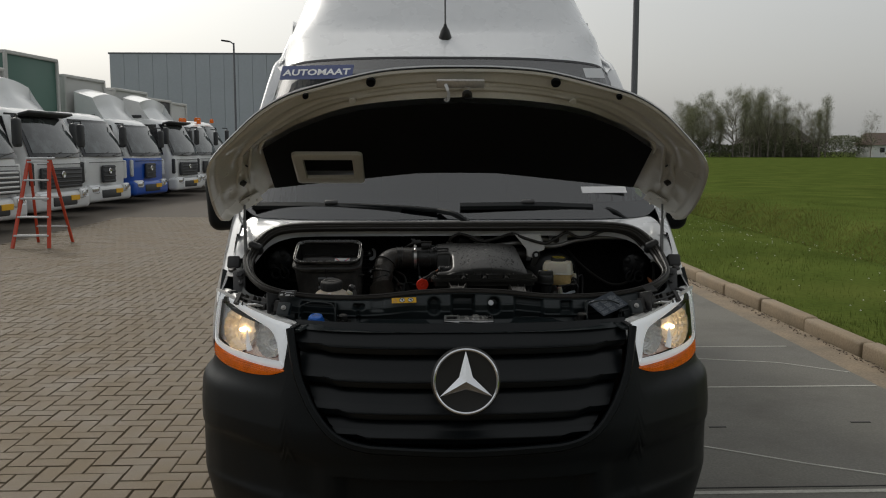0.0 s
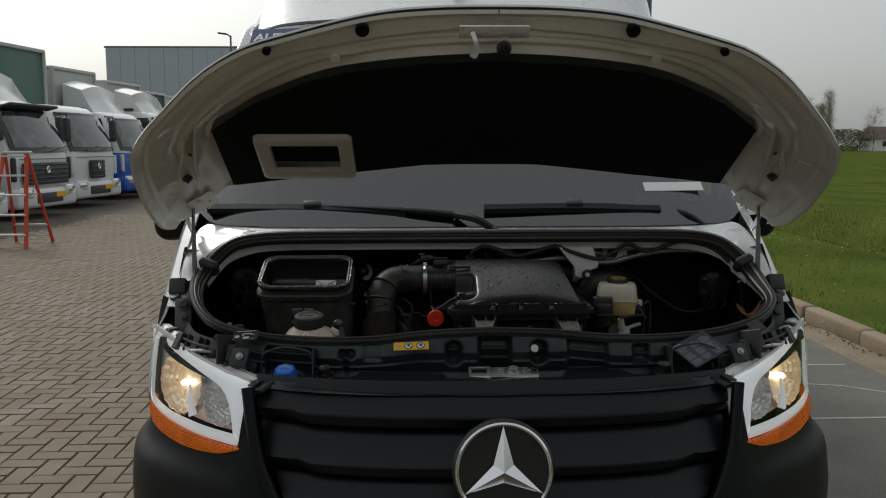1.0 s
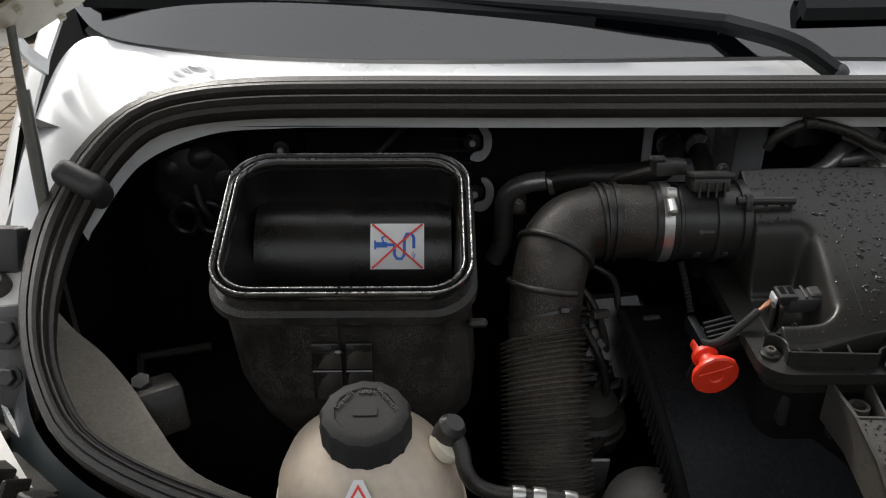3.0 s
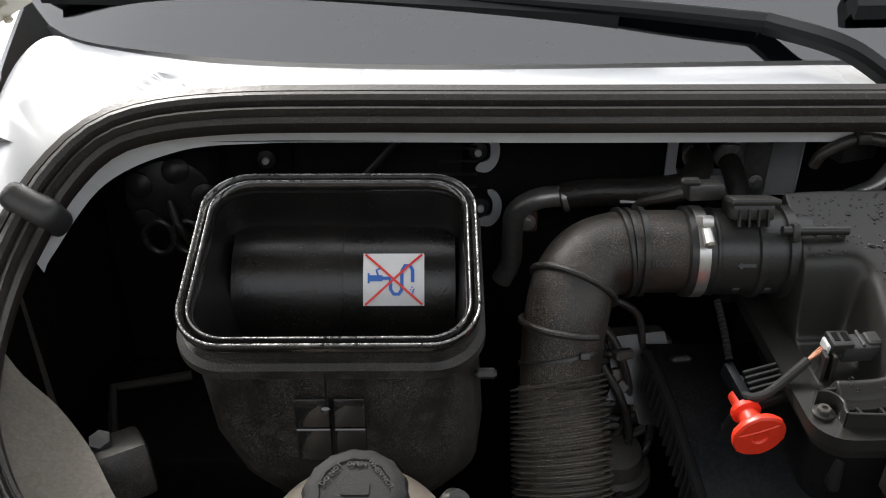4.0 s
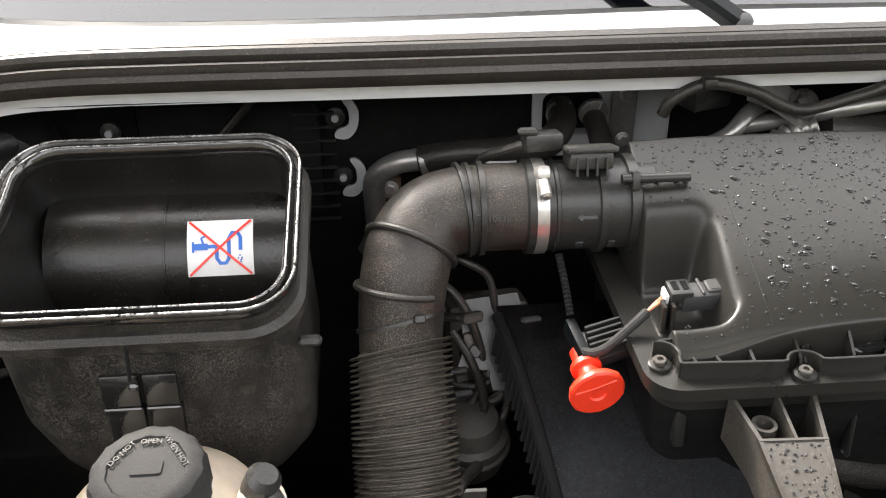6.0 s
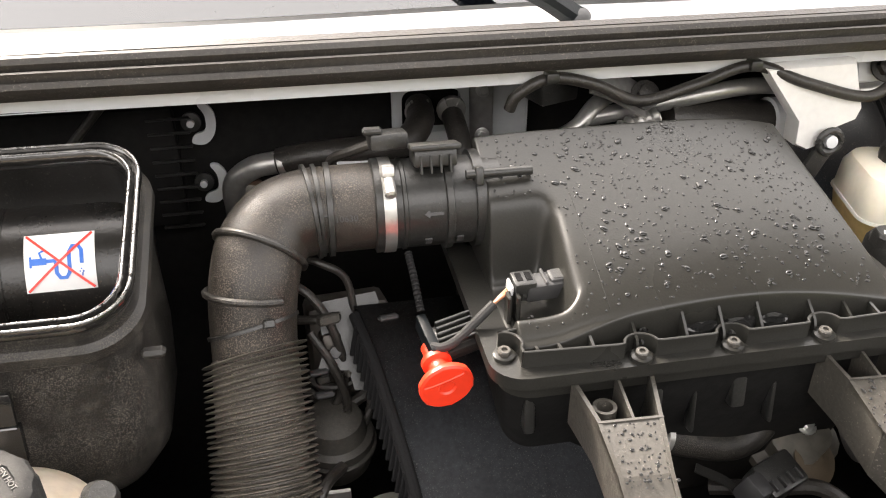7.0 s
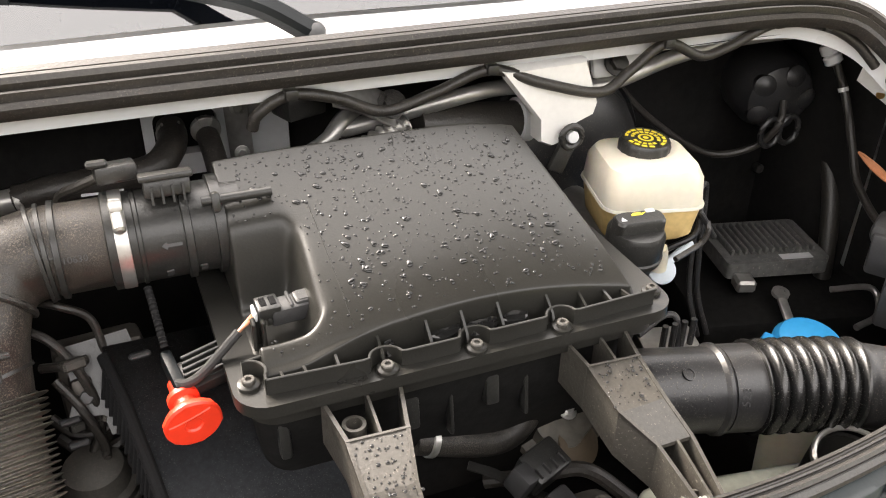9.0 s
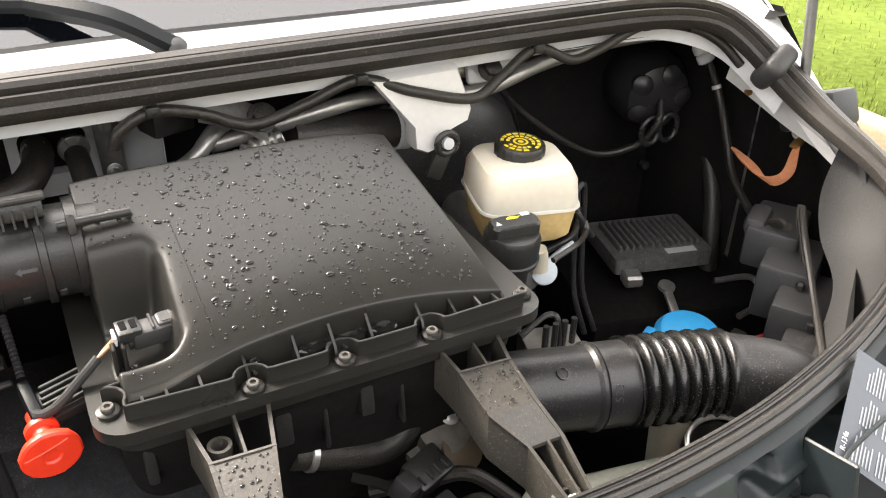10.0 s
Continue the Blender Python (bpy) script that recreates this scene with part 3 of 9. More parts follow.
def slam_f(u, v):
    x = (u * 2 - 1) * 0.66
    pr = slam_profile(x)
    y = float(np.interp(v, SLAM_STEPS, [a for a, _ in pr]))
    z = float(np.interp(v, SLAM_STEPS, [c for _, c in pr]))
    wall = soft_in(v, 0.10, 0.56, 0.004)
    shelf = soft_in(v, 0.56, 0.82, 0.006)
    # slots in the wall
    y += 0.045 * soft_in(x, -0.034, 0.044) * wall
    y += 0.030 * soft_in(x, 0.190, 0.292) * wall
    y += 0.012 * soft_in(x, -0.322, -0.279) * soft_in(z, 1.135, 1.19) * wall
    y += 0.030 * soft_in(x, 0.36, 0.40) * soft_in(z, 1.12, 1.16) * wall
    # round sockets
    for cx in (-0.098, 0.116):
        zz = max(0.0, z - 1.160) + max(0.0, 1.145 - z)
        y += 0.035 * soft_in(math.hypot(x - cx, zz), -1, 0.0195) * wall
    for cx in (-0.376, -0.356):
        y += 0.02 * soft_in(math.hypot(x - cx, z - 1.147), -1, 0.010, 0.0012) * wall
    y += 0.015 * soft_in(x, -0.374, -0.362, 0.0012) * soft_in(z, 1.10, 1.147) * wall
    # well round the filler cap
    for sg in (-1, 1):
        arch = 1.172 - 0.55 * max(0.0, abs(x * sg - 0.512) - 0.03) ** 1.0
        well = soft_in(x * sg, 0.452, 0.575) * soft_in(z, 0.9, min(arch, pr[2][1] - 0.012))
        y += 0.032 * well * wall
        z -= 0.022 * soft_in(x * sg, 0.452, 0.575) * soft_in(v, 0.52, 0.74, 0.006)
        low = 1 / (1 + math.exp(max(-60, min(60, (0.350 + (3.012 - y) * 0.74 - x * sg) / 0.0022))))
        z -= 0.013 * low * shelf * (0 if 0.452 < x * sg < 0.575 else 1)
    # recess for the latch
    z -= 0.011 * soft_in(x, -0.114 - 0.10 * (y - 2.95), 0.180) * soft_in(v, 0.565, 0.775, 0.006)
    k = 1 - 0.12 * soft_in(v, 0.75, 2, 0.03) * (abs(x) / 0.66) ** 3
    return Vector((x * k, y, z))


slam = part("slam_panel", surf(bmn(), slam_f, 300, 90), "panel", van, "black moulded plastic slam panel above the grille", sharp=50)
for x, y, z in ((-0.43, 2.964, 1.089), (0.055, 2.934, 1.094), (0.43, 2.964, 1.089)):
    part("panel_tab", box(bmn(), (x, y, z), (0.036, 0.030, 0.010), 0.004, 2, (24, 0, 0)), "panel", slam)
    part("panel_clip", lathe(bmn(), [(0.009, 0), (0.009, 0.003), (0.005, 0.005), (0.004, 0.003), (0.001, 0.003)], (x, y - 0.003, z + 0.005), (0, -0.4, 1), 16), "black", slam)
for sg in (-1, 1):
    part("panel_corner", box(bmn(), (sg * 0.572, 2.968, 1.084), (0.055, 0.05, 0.012), 0.004, 2, (14, sg * 8, sg * 38)), "panel", slam)
    part("panel_fin", box(bmn(), (sg * 0.446, 3.012, 1.130), (0.004, 0.055, 0.075), 0.0015, 1, (-12, 0, 0)), "panel", slam)
    part("panel_edge", tube(bmn(), crv([(sg * 0.580, 3.03, 1.10), (sg * 0.577, 3.03, 1.145), (sg * 0.555, 3.03, 1.160), (sg * 0.52, 3.026, 1.168), (sg * 0.46, 3.014, 1.160), (sg * 0.449, 3.006, 1.14)], 30), 0.0022, 8), "panel", slam)
part("panel_hole_plug", lathe(bmn(), [(0.010, 0), (0.010, 0.004), (0.002, 0.006)], (0.104, 3.012, 1.162), (0.2, -0.8, 0.5), 16), "greyink", slam)
# yellow label on the slope
m_lab = facing((-0.204, 2.990, 1.1745), (0, -0.72, 0.69)) @ pose(0, 0, 0.006, 0, 0, 2) @ Matrix.Diagonal((0.83, 0.74, 0.8, 1))
label = part("warning_label", prism(bmn(), rrect(0.104, 0.030, 0.002), 0.0015, m_lab), "yellow", slam, "yellow warning label with two round prohibition signs")
for lx in (-0.008, 0.028):
    part("sign_disc", prism(bmn(), circle(0.0115, 20), 0.0005, m_lab @ pose(lx, 0, 0.0012)), "whitelabel", label)
    rp = [m_lab @ Vector((lx + 0.0112 * math.cos(a), 0.0112 * math.sin(a), 0.0014)) for a in (2 * math.pi * k / 24 for k in range(24))]
    b = tube(bmn(), rp, 0.0009, 6, True)
    prism(b, [(-0.009, 0.007), (-0.0075, 0.0085), (0.009, -0.007), (0.0075, -0.0085)], 0.0004, m_lab @ pose(lx, 0, 0.0018))
    prism(b, rrect(0.006, 0.01, 0.002), 0.0004, m_lab @ pose(lx + 0.001, 0.002, 0.002, 0, 0, -25))
    part("sign_print", b, "ink", label)
b = prism(bmn(), [(-0.046, 0.001), (-0.030, 0.001), (-0.038, 0.013)], 0.0004, m_lab @ pose(0, 0, 0.0012))
prism(b, rrect(0.015, 0.009, 0.001), 0.0004, m_lab @ pose(-0.038, -0.007, 0.0012))
part("label_print", b, "brass", label)
# latch plate with a slotted end, a ring bolt and two rivets
latch = part("hood_latch", box(bmn(), (0.048, 2.975, 1.112), (0.124, 0.034, 0.010), 0.003, 2, (20, 0, 0)), "steel", van, "bare steel hood latch plate")
b = bmn()
for c_, d_ in (((-0.036, 2.988, 1.1180), (0.052, 0.006, 0.012)), ((-0.036, 2.962, 1.1085), (0.052, 0.008, 0.012)), ((-0.059, 2.975, 1.113), (0.008, 0.030, 0.012)), ((-0.013, 2.975, 1.114), (0.010, 0.030, 0.014))):
    box(b, c_, d_, 0.002, 2, (20, 0, 0))
part("latch_hook", b, "steel", latch)
part("latch_slot", box(bmn(), (-0.036, 2.975, 1.110), (0.038, 0.022, 0.008), 0.001, 1, (20, 0, 0)), "felt", latch)
b = sweep(bmn(), crv([(-0.060, 2.960, 1.104), (-0.02, 2.957, 1.101), (0.0, 2.952, 1.098), (0.05, 2.9555, 1.1005), (0.110, 2.9575, 1.102)], 30), [(-0.004, -0.003), (-0.004, 0.003), (0.004, 0.003), (0.004, -0.003)])
part("latch_edge", b, "chrome", latch, "bright worn edge")
for x, r, h in ((0.016, 0.0085, 0.004), (0.048, 0.0145, 0.006), (0.078, 0.0085, 0.004)):
    part("latch_bolt", lathe(bmn(), [(r, 0), (r, h), (r * 0.75, h * 1.1), (r * 0.68, 0.001), (r * 0.30, 0.001), (r * 0.28, h * 0.6), (0.0005, h * 0.6)], (x, 2.973, 1.1165), (0, -0.35, 1), 24), "steel", latch)
b = bmn()
for k in range(70):
    x, y = 0.078 + 0.030 * random.random(), 2.962 + 0.026 * random.random()
    lathe(b, [(0.0018, 0), (0.0013, 0.0010), (0.0003, 0.0014)], (x, y, 1.1130 + 0.364 * (y - 2.962)), (0, -0.35, 1), 6)
part("latch_wet", b, "water", latch, kind="stuff")
# reservoir for the additive: blue cap in a round well
add = part("filler_well", lathe(bmn(), [(0.052, -0.03), (0.056, -0.004), (0.053, 0.0), (0.045, -0.004), (0.042, -0.03), (0.001, -0.032)], (-0.522, 3.012, 1.092), (0, -0.25, 1), 36), "panel", van)
capax = Vector((0, -0.3, 1)).normalized()
bluecap = part("filler_cap", lathe(bmn(), [(0.0295, -0.03), (0.030, 0.008), (0.028, 0.016), (0.0255, 0.020), (0.0245, 0.027), (0.020, 0.0302), (0.001, 0.030)], (-0.516, 3.008, 1.094), capax, 48, lambda a: 1 + 0.03 * math.cos(8 * a)), "blue", van, "ribbed blue plastic filler cap")
m_cap = facing(Vector((-0.516, 3.008, 1.094)) + capax * 0.0304, capax, (0, 1, 0))
b = bmn()
box(b, m_cap @ Vector((0, 0.004, 0)), (0.026, 0.0055, 0.0008))
box(b, m_cap @ Vector((0, 0.012, 0)), (0.010, 0.0045, 0.0008))
part("cap_print", b, "greyink", bluecap)
b = bmn()
lathe(b, [(0.026, -0.02), (0.027, 0.0), (0.024, 0.002), (0.013, 0.0), (0.012, 0.012), (0.015, 0.014), (0.015, 0.022), (0.006, 0.024)], (-0.42, 3.005, 1.103), (0, -0.25, 1), 28)
for k in range(4):
    box(b, (-0.42 + 0.02 * math.cos(k * 1.57), 3.005 + 0.02 * math.sin(k * 1.57), 1.107), (0.01, 0.006, 0.004), 0.001, 1, (0, 0, 90 * k))
part("bump_stop", b, "black", van, "round black rubber bump stop")
part("bump_stop", lathe(bmn(), [(0.026, -0.02), (0.027, 0.0), (0.024, 0.002), (0.013, 0.0), (0.012, 0.012), (0.015, 0.014), (0.015, 0.022), (0.006, 0.024)], (0.43, 3.005, 1.103), (0, -0.25, 1), 28), "black", van, "round black rubber bump stop")

# seal round the bay
def seal_out(p):
    """The far front corner of the seal stands a little wider."""
    k = 0.020 * math.exp(-(((p.y - 3.245) / 0.085) ** 2)) if p.x > 0.55 else 0.0
    return p + Vector((k, 0, 0))


seal_loop = [Vector((-p.x, p.y, p.z)) for p in seal_half[:0:-1]] + [seal_out(p) for p in seal_half[:-1]]
SP = [(-0.026, -0.012), (-0.026, 0.006), (-0.022, 0.0110), (-0.0125, 0.0125), (-0.0115, 0.0080), (-0.0098, 0.0080), (-0.0088, 0.0145), (-0.003, 0.0165), (0.002, 0.0135), (0.0035, 0.0065), (0.006, 0.0060), (0.0075, 0.0100), (0.0105, 0.0105), (0.0120, 0.0055), (0.0135, 0.0025), (0.0160, 0.0025), (0.0180, 0.0060), (0.0230, 0.0030), (0.024, -0.004), (0.022, -0.012)]


def seal_bm():
    b = bmn()
    rings, m = [], len(seal_loop)
    for i, p in enumerate(seal_loop):
        t = (seal_loop[(i + 1) % m] - seal_loop[i - 1]).normalized()
        out = Vector((p.x, (p.y - 3.30) * 1.4, 0)).normalized()
        up = Vector((0, -0.42, 0.9))
        up = (up - t * up.dot(t)).normalized()
        sd = t.cross(up)
        if sd.dot(out) > 0:
            sd = -sd
        k = float(np.interp(p.y, [3.24, 3.44], [0.52, 1.0]))  # the front run is a single slim lip
        rings.append([p + sd * (q[0] * k) + up * (q[1] * (0.35 + 0.65 * k)) for q in SP])
    ringfaces(b, rings, True, True)
    return b


seal = part("bay_seal", seal_bm(), "rubber", van, "black rubber weather seal round the engine bay", sharp=28)
for s in (-1, 1):
    c = Vector((s * 0.806, 3.472, 1.312))
    b = box(bmn(), c, (0.062, 0.030, 0.050), 0.012, 3, (38, s * -18, s * 20))
    part("seal_joint", b, "greyplastic", seal, "grey foam joint block")

# white cowl and bay flange
OUTER_HALF = [(0, 3.611, 1.410), (0.3, 3.600, 1.410), (0.46, 3.600, 1.410), (0.63, 3.617, 1.410), (0.725, 3.642, 1.412), (0.80, 3.672, 1.414), (0.855, 3.700, 1.417), (0.884, 3.685, 1.402), (0.890, 3.62, 1.376), (0.892, 3.52, 1.322), (0.885, 3.43, 1.258)]
white_half = [p for p in seal_half if p.y > 3.43 or p.z > 1.30]


def cowl_dent(p):
    """Two round embossings near each end of the cowl."""
    h = 0.0
    for cx, cy, r, w, up in ((0.745, 3.556, 0.0135, 0.0030, 0.0030), (0.703, 3.582, 0.025, 0.0035, 0.0042)):
        d = math.hypot(abs(p.x) - cx, (p.y - cy) * 1.1)
        h += up * math.exp(-(((d - r) / w) ** 2)) - 0.4 * up / (1 + math.exp(max(-60, min(60, (d - r) / 0.002))))
    return h


def cowl_bm():
    b = bmn()
    n, m = 300, 26
    base_line = white_half[::4] + [white_half[-1]]
    inner = crv([p + Vector((0, 0.008, 0.0)) for p in base_line], n)
    outer = crv(OUTER_HALF, n)
    flange = crv([Vector((p.x * 0.985, min(p.y + 0.012, 3.552), p.z - 0.042)) for p in base_line], n)
    lip = crv([Vector((p.x * 0.992, p.y + 0.004, p.z - 0.012)) for p in base_line], n)
    for s in (1, -1):
        rows_ = [side_of(c, s) for c in (flange, lip, inner)]
        for k in range(1, m + 1):
            v = k / m
            rows_.append(side_of([a.lerp(q, v) + Vector((0, -0.35, 1)) * (0.003 * math.sin(math.pi * v) + cowl_dent(a.lerp(q, v))) for a, q in zip(inner, outer)], s))
        ringfaces(b, rows_, False, False, False)
    bmesh.ops.remove_doubles(b, verts=b.verts, dist=0.0002)
    return b


part("cowl", cowl_bm(), "white", van, "white painted cowl below the windscreen", sharp=60)

# fenders, sides, pillars, roof
FI = [(0.905, 3.86, 1.49), (0.900, 3.72, 1.432), (0.895, 3.60, 1.374), (0.893, 3.48, 1.288), (0.902, 3.36, 1.208), (0.908, 3.275, 1.170)]
FO = [(0.962, 3.90, 1.47), (0.966, 3.74, 1.36), (0.970, 3.62, 1.25), (0.972, 3.50, 1.15), (0.968, 3.40, 1.05), (0.958, 3.33, 0.96)]
FB = [(0.985, 4.2, 0.45), (0.98, 4.12, 0.62), (0.978, 3.97, 0.80), (0.972, 3.75, 0.85), (0.955, 3.55, 0.80), (0.93, 3.43, 0.68)]
GB_HALF = [(0, 3.614, 1.414), (0.3, 3.603, 1.414), (0.55, 3.610, 1.414), (0.725, 3.645, 1.416), (0.84, 3.695, 1.421), (0.895, 3.75, 1.45)]
GT_HALF = [(0, 4.40, 2.17), (0.35, 4.405, 2.168), (0.60, 4.425, 2.158), (0.74, 4.45, 2.145), (0.80, 4.475, 2.13), (0.84, 4.51, 2.10)]
R1_HALF = [(0, 4.66, 2.345), (0.35, 4.665, 2.345), (0.62, 4.68, 2.345), (0.76, 4.70, 2.335), (0.825, 4.73, 2.30), (0.872, 4.80, 2.19)]
R2_HALF = [(0, 5.00, 2.70), (0.35, 5.005, 2.697), (0.58, 5.02, 2.675), (0.70, 5.04, 2.63), (0.785, 5.08, 2.54), (0.87, 5.15, 2.36)]
R3_HALF = [(0, 5.6, 2.85), (0.35, 5.6, 2.847), (0.60, 5.6, 2.825), (0.72, 5.6, 2.78), (0.80, 5.6, 2.68), (0.865, 5.6, 2.48)]
R4_HALF = [(x, 8.9, z) for x, _, z in R3_HALF]
for s in (-1, 1):
    b = bmn()
    between(b, [side_of(FI, s), side_of([((a[0] * 0.45 + c[0] * 0.55), (a[1] + c[1]) / 2, a[2] * 0.6 + c[2] * 0.4 + 0.012) for a, c in zip(FI, FO)], s), side_of(FO, s), side_of(FB, s)], 40, 0.004, 5)
    part("fender", b, "white", van, "white front fender")
    b = bmn()
    edge = [GB_HALF[-1], (0.885, 4.05, 1.70), (0.866, 4.28, 1.91), GT_HALF[-1]]
    pil = [(0.962, 3.90, 1.47), (0.93, 4.10, 1.70), (0.905, 4.34, 1.93), (0.885, 4.62, 2.14)]
    between(b, [side_of(edge, s), side_of([((a[0] + c[0]) / 2 + 0.012, a[1] * 0.5 + c[1] * 0.5 - 0.02, (a[2] + c[2]) / 2 + 0.01) for a, c in zip(edge, pil)], s), side_of(pil, s)], 30, 0.0, 5)
    between(b, [side_of([GT_HALF[-1], (0.856, 4.65, 2.145), R1_HALF[-1]], s), side_of([(0.885, 4.62, 2.14), (0.880, 4.71, 2.165), R1_HALF[-1]], s)], 10, 0.0, 3)
    tube(b, crv(side_of([(0.968, 3.95, 1.50), (0.935, 4.10, 1.695), (0.910, 4.34, 1.925), (0.890, 4.62, 2.135), (0.878, 4.80, 2.20), (0.872, 5.15, 2.36)], s), 40), 0.014, 10)
    part("a_pillar", b, "white", van)
    b = bmn()
    top = [(0.962, 3.90, 1.47), (0.93, 4.10, 1.70), (0.905, 4.34, 1.93), (0.885, 4.62, 2.14), (0.87, 4.80, 2.19), (0.87, 5.15, 2.36), (0.87, 5.5, 2.48), (0.86, 8.9, 2.48)]
    mid = [(0.975, 3.95, 1.4), (0.98, 4.1, 1.4), (0.985, 4.3, 1.4), (0.99, 4.6, 1.4), (0.99, 4.9, 1.4), (0.99, 5.2, 1.4), (0.99, 5.6, 1.4), (0.99, 8.9, 1.4)]
    low = [(0.985, 3.98, 0.35), (0.99, 4.1, 0.35), (0.99, 4.3, 0.35), (0.99, 4.6, 0.35), (0.99, 4.9, 0.35), (0.99, 5.2, 0.35), (0.99, 5.6, 0.35), (0.99, 8.9, 0.35)]
    between(b, [side_of(top, s), side_of(mid, s), side_of(low, s)], 60, 0.0, 5)
    gone = [f for f in b.faces if 4.2 < f.calc_center_median().y < 4.75 and 1.5 < f.calc_center_median().z < 2.06]
    bmesh.ops.delete(b, geom=gone, context="FACES")
    part("body_side", b, "white", van)
b = bmn()
between(b, [flip(c) for c in (GT_HALF, R1_HALF, R2_HALF, R3_HALF, R4_HALF)], 64, 0.0, 6)
part("roof", b, "white", van, "white high roof")
b = bmn()
box(b, (0, 8.92, 1.5), (1.9, 0.04, 2.3), 0.02)
part("rear_door", b, "white", van)
b = bmn()
sweep(b, crv(flip([(x, y - 0.004, z - 0.004) for x, y, z in GT_HALF]), 60), [(-0.008, -0.003), (-0.008, 0.003), (0.008, 0.003), (0.008, -0.003)], up=(0, -0.7, 0.7))
part("windscreen_trim", b, "frit", van)
# windscreen
wind = part("windscreen", between(bmn(), [flip(GB_HALF), flip([tuple(np.array(a) * 0.5 + np.array(c) * 0.5 + (0, -0.025, 0.02)) for a, c in zip(GB_HALF, GT_HALF)]), flip(GT_HALF)], 64, 0.0, 10), "glass", van, "clear windscreen")
wind.visible_shadow = False
b = between(bmn(), [flip([tuple(np.array(a) + (0, 0.006, -0.002)) for a in GB_HALF]), flip([tuple(np.array(a) * 0.905 + np.array(c) * 0.095 + (0, -0.002, -0.002)) for a, c in zip(GB_HALF, GT_HALF)])], 64, 0.0, 4)
part("windscreen_band", b, "frit", wind, "black ceramic border along the glass")
b = between(bmn(), [flip([tuple(np.array(a) * 0.075 + np.array(c) * 0.925 + (0, 0.0, -0.006)) for a, c in zip(GB_HALF, GT_HALF)]), flip([tuple(np.array(c) + (0, 0.004, -0.004)) for a, c in zip(GB_HALF, GT_HALF)])], 64, 0.0, 4)
part("windscreen_band", b, "frit", wind, "black ceramic border along the glass")
# sticker with the word on it, at the top corner of the glass
STK = mat("navy_sticker", (0.03, 0.05, 0.16), 0.35, var=0.05, bump=0.0)
m_stk = facing((-0.640, 4.318, 2.078), (-0.1, -0.72, 0.69)) @ pose(0, 0, 0.012, 0, 0, 1)
sticker = part("sticker", prism(bmn(), rrect(0.36, 0.10, 0.006), 0.001, m_stk), STK, wind, "dark blue sticker with white capitals")
text("sticker_word", "AUTOMAAT", 0.060, "whitelabel", sticker, m_stk @ pose(0, -0.004, 0.0015), bold=0.0016)
m_stk2 = facing((0.73, 4.32, 2.08), (0.12, -0.72, 0.69))
part("sticker", prism(bmn(), rrect(0.10, 0.07, 0.004), 0.001, m_stk2 @ pose(0, 0, 0.01)), "greyink", wind, "pale grey sticker on the glass")
# cabin behind the glass
cabin = thing("dashboard", (0, 4.0, 1.1), "dark grey dashboard behind the windscreen", "dashboard")
b = between(bmn(), [flip([(x, y + 0.03, z - 0.045) for x, y, z in GB_HALF]), flip([(x * 0.98, 3.98, 1.44) for x, y, z in GB_HALF]), flip([(x * 0.98, 4.22, 1.43) for x, y, z in GB_HALF]), flip([(x * 0.98, 4.32, 1.30) for x, y, z in GB_HALF])], 48, 0.0, 5)
part("dashboard_top", b, "dash", cabin)
part("speaker_grid", box(bmn(), (0.1, 3.98, 1.442), (0.52, 0.2, 0.012), 0.005, 2, (-2, 0, 0)), "dash", cabin)
b = bmn()
box(b, (0, 4.9, 1.2), (1.66, 0.05, 1.7), 0.0)
part("bulkhead", b, "felt", cabin, "black partition behind the seats")
for sx in (-0.55, 0.15, 0.55):
    b = bmn()
    box(b, (sx, 4.72, 1.38), (0.42 if sx != 0.15 else 0.38, 0.13, 0.62), 0.05, 3, (-8, 0, 0))
    box(b, (sx, 4.76, 1.80), (0.24, 0.09, 0.17), 0.035, 3, (-8, 0, 0))
    part("seat_back", b, "felt", cabin, "dark cloth seat back")
part("paper", prism(bmn(), rrect(0.205, 0.036, 0.002), 0.001, pose(0.665, 3.738, 1.533, 48, 0, 8)), "whitelabel", wind, "white paper strip on the glass")
# antenna
b = bmn()
lathe(b, [(0.036, 0), (0.034, 0.02), (0.022, 0.055), (0.010, 0.075), (0.006, 0.09)], (0.0, 4.59, 2.275), (0, -0.35, 1), 24)
tube(b, [(0.0, 4.562, 2.355), (0.0, 4.59, 2.6), (0.0, 4.62, 2.85)], 0.004, 8)
part("antenna", b, "black", van, "black roof antenna")
# mirrors
for s in (-1, 1):
    b = bmn()
    box(b, (s * 1.03, 3.98, 1.475), (0.17, 0.13, 0.27), 0.05, 4, (0, s * 4, s * -8))
    box(b, (s * 0.99, 4.0, 1.40), (0.14, 0.07, 0.07), 0.02, 2)
    part("wing_mirror", b, "bumper", van, "black plastic wing mirror")


# wheels
for s in (-1, 1):
    for wy in (3.78, 7.45):
        c = (s * 0.84, wy, 0.44)
        whl = part("wheel", lathe(bmn(), [(0.21, -0.105), (0.30, -0.11), (0.335, -0.095), (0.34, -0.06), (0.34, 0.06), (0.335, 0.095), (0.30, 0.11), (0.21, 0.105)], c, (s, 0, 0), 48), "rubber", van, "black tyre on a steel rim")
        part("rim", lathe(bmn(), [(0.215, 0.0), (0.215, 0.095), (0.20, 0.098), (0.185, 0.07), (0.12, 0.05), (0.09, 0.075), (0.05, 0.08), (0.0005, 0.08)], c, (s, 0, 0), 32), "silver", whl, "grey steel rim")


